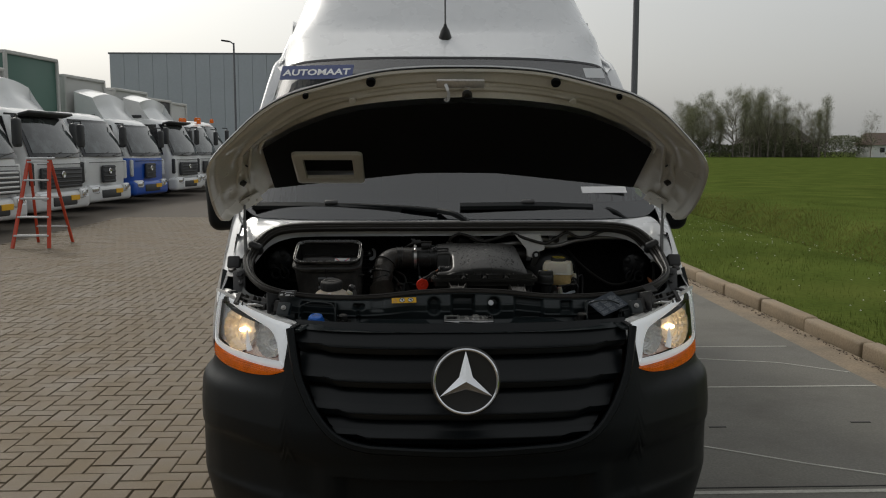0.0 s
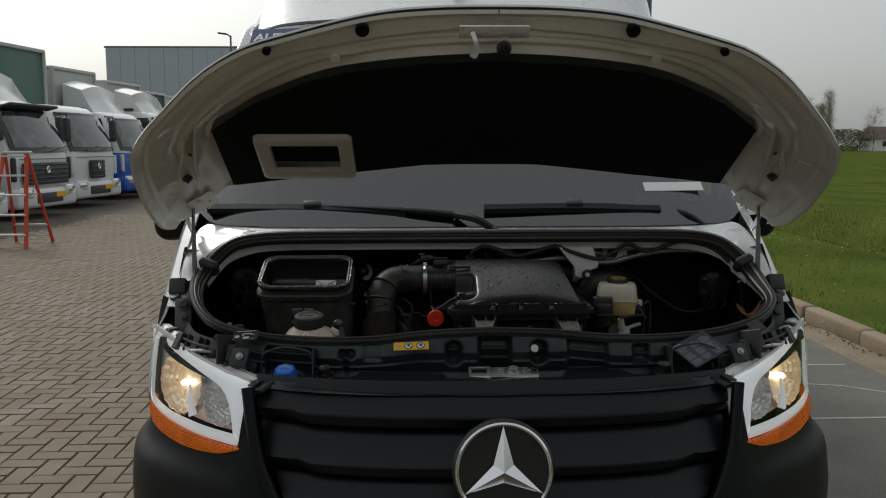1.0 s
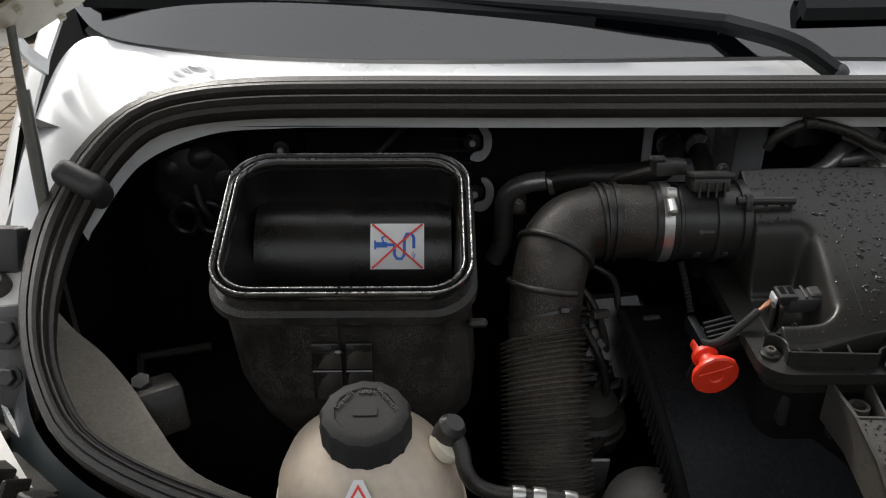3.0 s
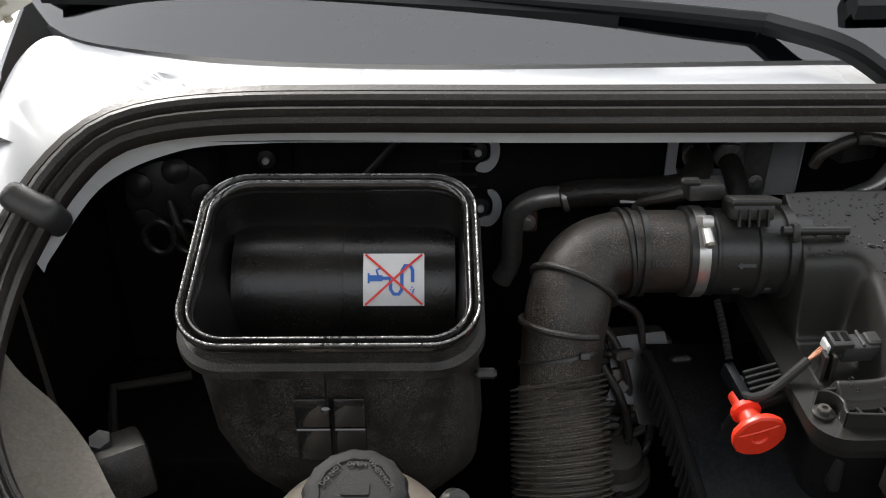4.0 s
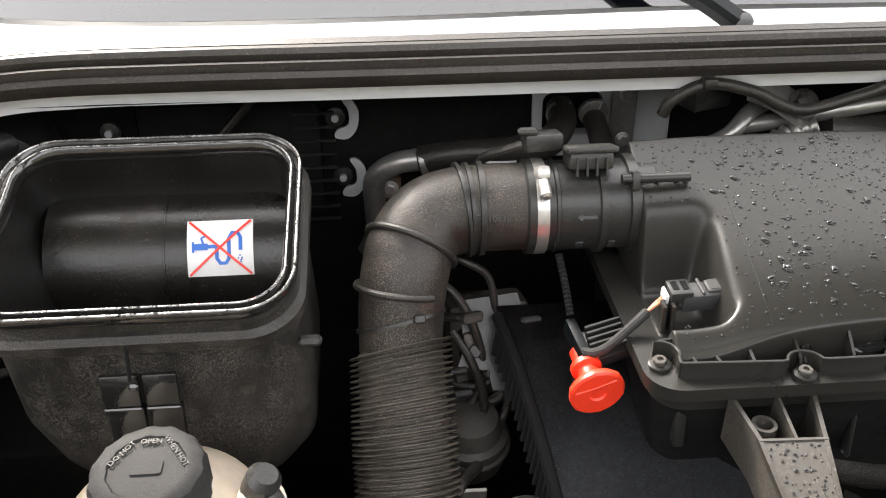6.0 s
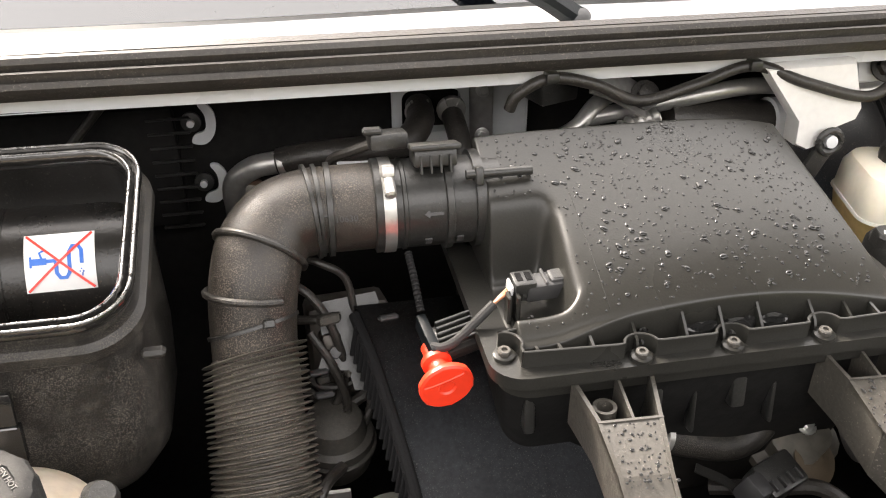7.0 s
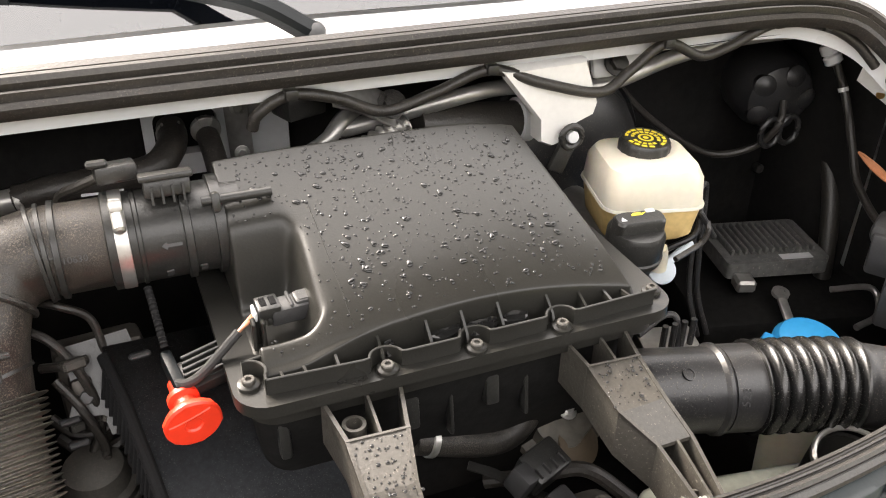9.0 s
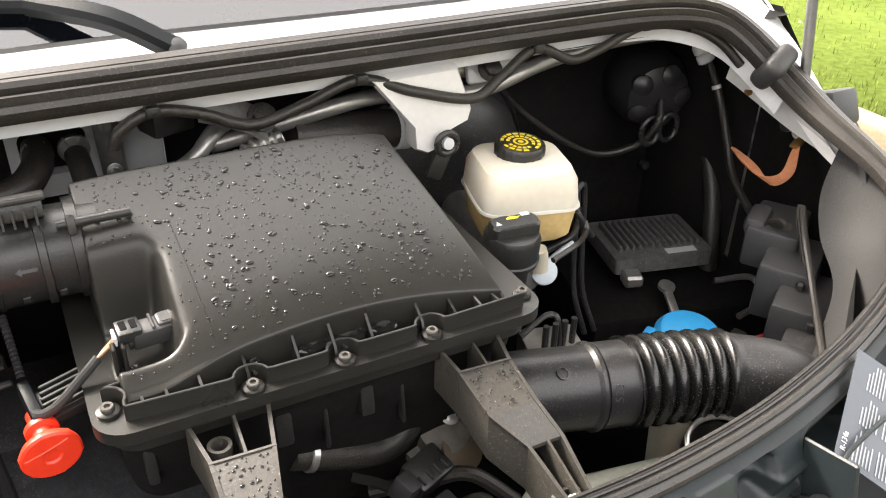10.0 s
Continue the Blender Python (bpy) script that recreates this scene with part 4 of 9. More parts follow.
# wipers
def wiper(piv, knee, tip_a, tip_b, clip):
    piv, knee, tip_a, tip_b, clip = (Vector(q) for q in (piv, knee, tip_a, tip_b, clip))
    b = bmn()
    mid = piv.lerp(knee, 0.45) + Vector((0, -0.012, 0.012))
    sweep(b, crv([piv, mid, knee], 16), [(-0.011, -0.007), (-0.011, 0.004), (-0.006, 0.009), (0.006, 0.009), (0.011, 0.004), (0.011, -0.007)], up=(0, -0.6, 0.8))
    sweep(b, crv([knee, knee.lerp(clip, 0.35) + Vector((0, -0.006, 0.004)), clip], 20), [(-0.010, -0.005), (-0.010, 0.004), (-0.005, 0.008), (0.005, 0.008), (0.010, 0.004), (0.010, -0.005)], up=(0, -0.6, 0.8), size=lambda u: 1.0 - 0.45 * u)
    w = part("wiper", b, "bumper", van, "black windscreen wiper")
    b = bmn()
    sweep(b, crv([tip_a, tip_a.lerp(tip_b, 0.5) + Vector((0, -0.008, 0.006)), tip_b], 24), [(-0.011, -0.030), (-0.009, 0.0), (-0.019, 0.003), (-0.011, 0.017), (0.011, 0.017), (0.018, 0.002), (0.009, 0.0), (0.007, -0.030)], up=(0, -0.65, 0.76))
    part("wiper_blade", b, "bumper", w)
    part("blade_clip", box(bmn(), clip + Vector((0, -0.004, 0.004)), (0.055, 0.022, 0.02), 0.006, 2, (40, 0, 2)), "greyplastic", w)
    part("wiper_nut", lathe(bmn(), [(0.012, -0.012), (0.012, 0.004), (0.009, 0.008), (0.005, 0.010), (0.0005, 0.011)], piv, (0, -0.35, 1), 20), "greyplastic", w)
    return w


wiper((0.055, 3.568, 1.408), (-0.067, 3.625, 1.452), (-0.86, 3.725, 1.462), (-0.22, 3.648, 1.452), (-0.52, 3.675, 1.478))
wiper((0.747, 3.655, 1.405), (0.62, 3.70, 1.462), (0.03, 3.650, 1.462), (0.60, 3.668, 1.455), (0.32, 3.655, 1.480))


# ---- the open hood ----
HE = [(0, 2.905, 1.980), (0.15, 2.905, 1.977), (0.3, 2.91, 1.962), (0.5, 2.925, 1.915), (0.6, 2.942, 1.885), (0.7, 2.972, 1.83), (0.8, 3.025, 1.75), (0.87, 3.075, 1.69), (0.905, 3.11, 1.645), (0.925, 3.20, 1.575), (0.945, 3.36, 1.49), (0.955, 3.52, 1.43), (0.935, 3.575, 1.42)]


def hz(y):
    return 1.545 + 0.58 * (3.5 - y)


PAD_F = [(0, 2.944), (0.18, 2.957), (0.35, 2.985), (0.45, 3.02), (0.535, 3.066), (0.60, 3.105), (0.66, 3.155), (0.727, 3.213), (0.724, 3.30), (0.722, 3.40), (0.717, 3.478)]
PAD_R = [(0, 3.372), (0.08, 3.372), (0.16, 3.375), (0.3, 3.40), (0.44, 3.427), (0.6, 3.455), (0.717, 3.478)]


def hood_under():
    b = bmn()
    n = 150
    e = crv(HE, n)
    p = crv([(x, y, hz(y) + 0.004) for x, y in PAD_F], n)
    q = crv([(x * 1.0, y + 0.0, hz(y) + 0.03) for x, y in PAD_F], n)
    for s in (1, -1):
        rows_ = []
        for k in range(41):
            v = k / 40
            row = []
            for i, (a, c) in enumerate(zip(e, p)):
                q_ = a.lerp(c, v)
                u = i / n
                bulge = 0.012 * math.sin(math.pi * v) * (1 - 0.4 * u)
                side = 1 / (1 + math.exp((0.58 - u) / 0.02))
                rim = 0.007 * math.exp(-(((v - 0.05) / 0.03) ** 2)) - 0.007 * math.exp(-(((v - 0.13) / 0.035) ** 2))
                step = 0.012 / (1 + math.exp((v - 0.46 - 0.06 * math.sin(9 * u)) / 0.018))
                bead = 0.010 * math.exp(-(((v - 0.60) / 0.045) ** 2)) * (0.4 + 0.6 * side)
                lip = 0.010 / (1 + math.exp((0.80 - v) / 0.02))
                dents = -0.010 * max(0.0, math.sin(u * 31)) ** 2 * math.exp(-(((v - 0.30) / 0.10) ** 2)) * side
                dents += 0.008 * max(0.0, math.sin(u * 24 + 1)) ** 3 * math.exp(-(((v - 0.70) / 0.07) ** 2))
                row.append(q_ + Vector((0.15, -0.55, -0.82)) * (-bulge + rim + step + bead - lip + dents - 0.004))
            rows_.append(side_of(row, s))
        ringfaces(b, rows_, False, False, False)
    bmesh.ops.remove_doubles(b, verts=b.verts, dist=0.0004)
    return b


hood = part("hood", hood_under(), "bounce_beige", van, "raised hood, painted pale underside", sharp=40)
def rear_y(x):
    return float(np.interp(abs(x), [a for a, _ in PAD_R] + [0.85, 0.96], [c + 0.004 for _, c in PAD_R] + [3.52, 3.57]))


# skin of the hood above, down to the hinge line
e_whole = flip(HE)
skin = [e_whole, [p + Vector((0, 0.002, 0.005)) for p in e_whole], [p + Vector((0, 0.045, -0.004)) for p in e_whole], [Vector((p.x * 0.99, 0.55 * p.y + 0.45 * 3.46, 0.55 * p.z + 0.45 * 1.66 + 0.03)) for p in e_whole], [Vector((p.x * 0.98, rear_y(p.x), hz(rear_y(p.x)) + 0.04)) for p in e_whole], [Vector((p.x * 0.98, rear_y(p.x), hz(rear_y(p.x)) + 0.002)) for p in e_whole]]
part("hood_skin", between(bmn(), skin, 80, 0.0, 3), "white", hood, "white painted outer skin", sharp=60)
# felt pad with the window in it
WX0, WX1, WY0, WY1 = -0.600, -0.385, 3.252, 3.405


def pad_f(u, v):
    x = (2 * u - 1)
    yf = [(a, c) for a, c in PAD_F[:8]]
    xx = x * 0.727
    f0 = float(np.interp(abs(xx), [a for a, _ in yf], [c for _, c in yf]))
    r0 = float(np.interp(abs(xx), [a for a, _ in PAD_R] + [0.727], [c for _, c in PAD_R] + [3.478]))
    y = f0 + v * (r0 - f0)
    return Vector((xx, y, hz(y) - 0.004))


def pad_keep(u, v):
    p = pad_f(u, v)
    return not (WX0 < p.x < WX1 and WY0 < p.y < WY1)


part("hood_pad", surf(bmn(), pad_f, 120, 44, 0.0, pad_keep), "felt", hood, "black felt insulation pad")
b = bmn()
mh = facing(((WX0 + WX1) / 2, (WY0 + WY1) / 2, hz((WY0 + WY1) / 2)), (0, -0.5017, -0.865), (0, -1, 0.58))
outer = [mh @ Vector((x, y, 0.016)) for x, y in rrect(0.262, 0.226, 0.02, 6)]
mid_ = [mh @ Vector((x, y, 0.020)) for x, y in rrect(0.24, 0.204, 0.016, 6)]
inner_ = [mh @ Vector((x, y, 0.016)) for x, y in rrect(0.186, 0.145, 0.006, 6)]
deep = [mh @ Vector((x, y, 0.002)) for x, y in rrect(0.182, 0.141, 0.006, 6)]
base = [mh @ Vector((x, y, 0.0)) for x, y in rrect(0.266, 0.23, 0.02, 6)]
ringfaces(b, [base, outer, mid_, inner_, deep], True, False, False)
part("hood_duct_frame", b, "bounce_beige", hood, "pale foam frame round the duct opening", sharp=50)
b = bmn()
box(b, mh @ Vector((0, 0, -0.045)), (0.2, 0.16, 0.05), 0.004, 1, (-30, 0, 0))
part("hood_duct", b, "felt", hood)
part("duct_flap", prism(bmn(), [(-0.085, 0.065), (0.03, 0.06), (-0.085, 0.035)], 0.003, mh @ pose(0, 0, -0.012)), "bounce_beige", hood)
# holes, latch and hook on the underside
STRUT = mat("dull_strut_steel", (0.16, 0.16, 0.155), 0.32, 0.7, var=0.15, bump=0.04)
for s in (-1, 1):
    for x, y, z, r in ((0.310, 2.928, 1.935, 0.016), (0.53, 2.945, 1.890, 0.010)):
        c = Vector((s * x, y - 0.022, z - 0.010))
        part("rubber_stop", lathe(bmn(), [(r, -0.012), (r, -0.002), (r * 0.86, 0.001), (r * 0.72, -0.002), (0.0005, -0.004)], c, (0, -0.75, -0.5), 20), "felt", hood)
    part("grommet", lathe(bmn(), [(0.012, 0), (0.012, 0.003), (0.008, 0.004), (0.0005, 0.003)], (s * 0.375, 2.948, 1.868), (0, -0.75, -0.6), 18), "bounce_beige", hood)
    part("hinge_bracket", prism(bmn(), rrect(0.085, 0.085, 0.010), 0.004, facing((s * 0.822, 3.486, 1.500), (s * -0.5, -0.4, -0.77), (0, -1, 0.3))), "bounce_beige", hood, "painted hinge plate")
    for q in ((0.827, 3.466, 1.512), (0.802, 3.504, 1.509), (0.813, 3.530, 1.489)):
        part("hinge_stud", lathe(bmn(), [(0.0045, -0.004), (0.0045, 0.001), (0.003, 0.002), (0.0005, 0.002)], (s * q[0], q[1] - 0.004, q[2] - 0.006), (s * -0.5, -0.4, -0.77), 10), "bounce_beige", hood)
    part("hood_clip", box(bmn(), (s * 0.822, 3.326, 1.578), (0.022, 0.026, 0.014), 0.004, 2, (28, s * -30, 0)), "black", hood)
    part("hood_slit", box(bmn(), (s * 0.790, 3.236, 1.645), (0.012, 0.005, 0.008), 0.002, 1, (28, s * -30, 0)), "black", hood)
    for line in (((0.79, 3.167, 1.691), (0.81, 3.237, 1.641), (0.835, 3.288, 1.599), (0.848, 3.347, 1.56)), ((0.752, 3.143, 1.727), (0.772, 3.22, 1.675), (0.794, 3.306, 1.617), (0.804, 3.37, 1.577)), ((0.737, 3.235, 1.692), (0.733, 3.20, 1.712), (0.711, 3.172, 1.74), (0.687, 3.176, 1.753))):
        part("hood_bead", tube(bmn(), crv(side_of(line, s), 24), 0.0075, 10, size=lambda u: 0.4 + 0.6 * math.sin(math.pi * u)), "bounce_beige", hood)
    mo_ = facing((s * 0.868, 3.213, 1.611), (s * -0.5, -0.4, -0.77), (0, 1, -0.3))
    part("hood_emboss", sweep(bmn(), [mo_ @ Vector((0.020 * math.cos(a), 0.010 * math.sin(a), -0.001)) for a in (2 * math.pi * k / 28 for k in range(28))], circle(0.003, 8), True), "bounce_beige", hood)
    part("strut_mount", box(bmn(), (s * 0.851, 3.385, 1.606), (0.022, 0.014, 0.034), 0.004, 2, (30, 0, 0)), "black", hood)
    b = tube(bmn(), [(s * 0.851, 3.492, 1.525), (s * 0.848, 3.468, 1.40), (s * 0.842, 3.445, 1.275)], 0.0048, 12)
    tube(b, [(s * 0.849, 3.475, 1.42), (s * 0.842, 3.445, 1.275)], 0.0072, 12)
    part("gas_strut", b, STRUT, van, "grey gas strut")
    part("strut_end", lathe(bmn(), [(0.013, -0.012), (0.015, 0.0), (0.013, 0.012)], (s * 0.851, 3.49, 1.524), (0, -0.2, 1), 14), "black", van)
    b = sweep(bmn(), crv([(s * 0.905, 3.70, 1.455), (s * 0.90, 3.63, 1.46), (s * 0.885, 3.55, 1.50), (s * 0.86, 3.49, 1.54)], 20), [(-0.012, -0.004), (-0.012, 0.004), (0.012, 0.004), (0.012, -0.004)], up=(1, 0, 0))
    sweep(b, crv([(s * 0.885, 3.62, 1.40), (s * 0.89, 3.585, 1.43), (s * 0.88, 3.53, 1.48)], 14), [(-0.009, -0.003), (-0.009, 0.003), (0.009, 0.003), (0.009, -0.003)], up=(1, 0, 0))
    part("hood_hinge", b, "white", van, "white painted hood hinge")
b = box(bmn(), (-0.012, 2.886, 1.922), (0.16, 0.010, 0.030), 0.004, 2, (28, 0, -1))
latchplate = part("striker_plate", b, "steel", hood, "galvanised striker plate")
part("striker", lathe(bmn(), [(0.017, 0), (0.017, 0.010), (0.011, 0.013), (0.009, 0.006), (0.0005, 0.006)], (0.010, 2.890, 1.888), (0, -0.8, -0.5), 24), "black", latchplate)
b = tube(bmn(), crv([(0.010 + 0.012 * math.cos(a), 2.884 + 0.002 * a / 6, 1.890 + 0.0025 * a) for a in (k * 0.5 for k in range(26))], 60), 0.0018, 6)
part("striker_spring", b, "steel", latchplate)
b = sweep(bmn(), crv([(-0.062, 2.880, 1.920), (-0.055, 2.875, 1.900), (-0.052, 2.875, 1.880), (-0.057, 2.875, 1.866), (-0.066, 2.875, 1.872)], 20), [(-0.005, -0.002), (-0.005, 0.002), (0.005, 0.002), (0.005, -0.002)], up=(0, -1, 0))
part("safety_hook", b, "steel", latchplate, "bare steel safety hook")


# ---- inside the bay ----
def bay_lining():
    b = bmn()
    top = [(-0.90, 3.56, 1.36), (-0.86, 3.70, 1.36), (-0.86, 3.75, 1.36), (0.86, 3.75, 1.36), (0.86, 3.70, 1.36), (0.90, 3.56, 1.36)]
    bot = [(-0.88, 3.56, 0.5), (-0.86, 3.70, 0.5), (-0.86, 3.75, 0.5), (0.86, 3.75, 0.5), (0.86, 3.70, 0.5), (0.88, 3.56, 0.5)]
    ringfaces(b, [top, bot], False, False, False)
    for s in (-1, 1):
        w = side_of([(0.90, 3.56, 1.36), (0.90, 3.45, 1.25), (0.87, 3.34, 1.19), (0.79, 3.27, 1.14)], s)
        ringfaces(b, [w, [Vector((p.x, p.y, 0.5)) for p in w]], False, False, False)
    ringfaces(b, [[(-0.78, 3.14, 0.5), (0.78, 3.14, 0.5)], [(-0.86, 3.75, 0.5), (0.86, 3.75, 0.5)]], False, False, False)
    ringfaces(b, [[(-0.9, 3.545, 1.352), (0.9, 3.545, 1.352)], [(-0.9, 3.75, 1.358), (0.9, 3.75, 1.358)]], False, False, False)
    f = [(-0.79, 3.27, 1.14), (-0.6, 3.125, 1.155), (-0.3, 3.07, 1.16), (0, 3.06, 1.17), (0.3, 3.07, 1.16), (0.6, 3.125, 1.155), (0.79, 3.27, 1.14)]
    ringfaces(b, [f, [(x, y, 0.5) for x, y, z in f]], False, False, False)
    return b


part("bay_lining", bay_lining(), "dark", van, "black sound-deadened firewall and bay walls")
# shelf under lamps and brackets beside the seal
for s in (-1, 1):
    b = bmn()
    o = crv([(s * 0.93, 3.42, 1.235), (s * 0.92, 3.32, 1.155), (s * 0.86, 3.20, 1.115), (s * 0.76, 3.09, 1.09), (s * 0.66, 3.02, 1.075), (s * 0.60, 2.985, 1.07)], 24)
    i_ = crv([(s * 0.84, 3.44, 1.26), (s * 0.835, 3.33, 1.20), (s * 0.80, 3.24, 1.17), (s * 0.73, 3.17, 1.16), (s * 0.66, 3.13, 1.155), (s * 0.60, 3.10, 1.14)], 24)
    ringfaces(b, [o, [a.lerp(c, 0.5) - Vector((0, 0, 0.035)) for a, c in zip(o, i_)], i_], False, False, False)
    shelf = part("lamp_tray", b, "panel", van, "black tray between lamp and bay")
    # mounting plate with two hex bolts
    plate = part("mount_plate", box(bmn(), (s * 0.842, 3.305, 1.190), (0.052, 0.012, 0.12), 0.006, 2, (-28, s * 12, s * 10)), "greyplastic", van, "black mounting plate")
    nb = Vector((s * -0.1, -0.8, 0.6)).normalized()
    for q, r in (((s * 0.842, 3.318, 1.218), 0.0125), ((s * 0.832, 3.285, 1.188), 0.009)):
        part("hex_bolt", bolt(bmn(), Vector(q) + nb * 0.012, nb, r, 0.012, 1.35), "greyplastic", plate)
    part("fender_ledge", between(bmn(), [[(s * 0.905, 3.45, 1.262), (s * 0.905, 3.40, 1.236), (s * 0.90, 3.35, 1.214)], [(s * 0.868, 3.45, 1.258), (s * 0.862, 3.40, 1.232), (s * 0.858, 3.35, 1.210)], [(s * 0.846, 3.45, 1.238), (s * 0.842, 3.40, 1.212), (s * 0.845, 3.35, 1.192)]], 12, 0.003, 3), "white_dirty", van, "white painted ledge inside the fender")
    part("rubber_buffer", lathe(bmn(), [(0.016, -0.03), (0.016, 0.002), (0.012, 0.006), (0.0005, 0.007)], (s * 0.885, 3.385, 1.235), (s * 0.2, -0.35, 0.9), 18), "rubber", van)
    b = box(bmn(), (s * 0.885, 3.45, 1.245), (0.05, 0.10, 0.05), 0.008, 2, (-25, 0, 0))
    part("fender_block", b, "greyplastic", van, "dark foam block under the fender edge")
    brk = part("lamp_bracket", box(bmn(), (s * 0.80, 3.19, 1.135), (0.09, 0.04, 0.025), 0.005, 1, (-20, 0, s * 40)), "dusty", van, "dusty black lamp bracket")
    part("bracket_foot", box(bmn(), (s * 0.86, 3.245, 1.135), (0.04, 0.07, 0.03), 0.006, 1, (-20, 0, s * 20)), "dusty", brk)
    for k in range(7):
        u = k / 6
        c = Vector((s * (0.815 - 0.155 * u), 3.170 - 0.10 * u, 1.152 - 0.012 * u))
        part("bracket_rib", box(bmn(), c, (0.005 if k % 2 else 0.022, 0.030, 0.046), 0.002, 1, (-35, 0, s * (38 - 5 * k))), "dusty", brk)
    part("bracket_bar", tube(bmn(), crv([(s * 0.83, 3.185, 1.168), (s * 0.76, 3.122, 1.156), (s * 0.66, 3.066, 1.150)], 16), 0.004, 8), "greyplastic", brk)
    part("bracket_cup", lathe(bmn(), [(0.020, -0.02), (0.020, 0.006), (0.017, 0.008), (0.015, -0.01), (0.0005, -0.012)], (s * 0.70, 3.115, 1.165), (0, -0.5, 0.8), 20), "greyplastic", brk)
    box_ = part("lamp_tag", box(bmn(), (s * 0.745, 3.092, 1.145), (0.055, 0.035, 0.005), 0.001, 1, (-22, s * 8, s * 38)), "whitelabel", van, "pale sticker with unreadable print")
    b = bmn()
    for k in range(5):
        box(b, (s * 0.745 + 0.004 * k - 0.01, 3.086 + 0.005 * k, 1.1465 + 0.0016 * k), (0.032, 0.0018, 0.002), 0, 1, (-22, s * 8, s * 38))
    part("tag_print", b, "ink", box_)
    plate2 = part("lamp_bolt_plate", box(bmn(), (s * 0.632, 3.035, 1.140), (0.05, 0.02, 0.05), 0.006, 2, (-30, 0, s * 20)), "panel", van)
    part("torx_bolt", bolt(bmn(), (s * 0.632, 3.022, 1.148), (0, -0.85, 0.5), 0.006, 0.008, 1.5), "alu", plate2)
    part("tray_fin", box(bmn(), (s * 0.676, 3.085, 1.15), (0.006, 0.09, 0.075), 0.002, 1, (-15, s * 10, s * 22)), "greyplastic", van)
# printed black stickers on the slam panel
m_l1 = facing((-0.625, 3.075, 1.186), (-0.1, -0.45, 0.88))
st1 = part("info_sticker", prism(bmn(), rrect(0.064, 0.040, 0.003), 0.001, m_l1 @ pose(0, 0, 0.004, 0, 0, 8)), "ink", van, "black sticker with pale drawing")
b = bmn()
for k, (x, y, w, h) in enumerate(((0, 0.018, 0.06, 0.003), (-0.024, -0.006, 0.014, 0.014), (0.006, 0.006, 0.028, 0.005), (0.022, 0.002, 0.014, 0.003), (0.004, -0.012, 0.02, 0.012), (-0.008, 0.002, 0.006, 0.01), (0.024, -0.016, 0.014, 0.002))):
    prism(b, rrect(w * 0.8, h * 0.7, h * 0.2, 2), 0.0004, m_l1 @ pose(0, 0, 0.0052, 0, 0, 8) @ pose(x * 0.85, y * 0.85, 0))
part("sticker_print", b, "greyink", st1)
m_l2 = facing((0.528, 3.030, 1.150), (0.1, -0.5, 0.86)) @ pose(0, 0, 0.006, 0, 0, 26)
FAINT = mat("faint_print", (0.26, 0.28, 0.30), 0.5, var=0.1, bump=0.0)
st2 = part("info_sticker", prism(bmn(), rrect(0.13, 0.085, 0.002), 0.001, m_l2), mat("slate_sticker", (0.05, 0.06, 0.075), 0.3, var=0.05, bump=0.0), van, "slate grey refrigerant sticker with fine print")
b = bmn()
for k in range(19):
    for x, w in ((-0.041, 0.036), (0.0, 0.036), (0.041, 0.036)):
        if k % 7 == 6:
            continue
        ww = w * (0.55 + 0.45 * random.random())
        prism(b, rrect(ww, 0.0013, 0.0005, 1), 0.0003, m_l2 @ pose(x - (w - ww) / 2, 0.026 - 0.0034 * k, 0.0006))
part("sticker_print", b, FAINT, st2)
text("sticker_word", "R-134a", 0.0075, "greyink", st2, m_l2 @ pose(-0.045, 0.0365, 0.0008), 0.0002)
st3 = part("info_sticker", prism(bmn(), rrect(0.05, 0.035, 0.002), 0.001, facing((0.70, 3.105, 1.19), (0.2, -0.5, 0.85)) @ pose(0, 0, 0.008, 0, 0, 10)), "ink", van, "small black sticker")
# grey moulded liners inside the front corners; left lightened, right darkened, as light falls
LINERS = (
    (-1, [(0.828, 3.37, 1.240), (0.806, 3.29, 1.224), (0.772, 3.225, 1.206), (0.715, 3.168, 1.184), (0.60, 3.125, 1.166), (0.54, 3.112, 1.158)], [(0.835, 3.39, 1.215), (0.80, 3.357, 1.200), (0.76, 3.330, 1.184), (0.72, 3.290, 1.171), (0.68, 3.233, 1.172), (0.63, 3.17, 1.172), (0.56, 3.135, 1.165)]),
    (1, [(0.848, 3.37, 1.248), (0.832, 3.30, 1.222), (0.800, 3.235, 1.202), (0.728, 3.165, 1.178), (0.62, 3.118, 1.158)], [(0.846, 3.372, 1.228), (0.803, 3.350, 1.180), (0.762, 3.306, 1.148), (0.732, 3.248, 1.115), (0.668, 3.205, 1.075), (0.60, 3.16, 1.06)]),
)
for s, top_, low_ in LINERS:
    b = between(bmn(), [side_of(top_, s), side_of(low_, s)], 30, 0.003, 6, lambda u, v: (0, 0, -0.006 * math.sin(math.pi * v)))
    part("bay_liner", b, "liner" if s < 0 else "matt", van, "dusty grey moulded liner in the bay corner")

# ---- open air box with the sticker inside ----
airbox2 = thing("intake_box", (-0.505, 3.39, 1.08), "open black plastic intake box with a wet rim", "air box")
TILT_B = math.degrees(math.atan(0.333))
m_rim = pose(-0.508, 3.394, 1.3045, TILT_B, 0, 0)


def ring_at(m, w, d, r, z, n=6, dx=0, dy=0):
    return [m @ Vector((x + dx, y + dy, z)) for x, y in rrect(w, d, r, n)]


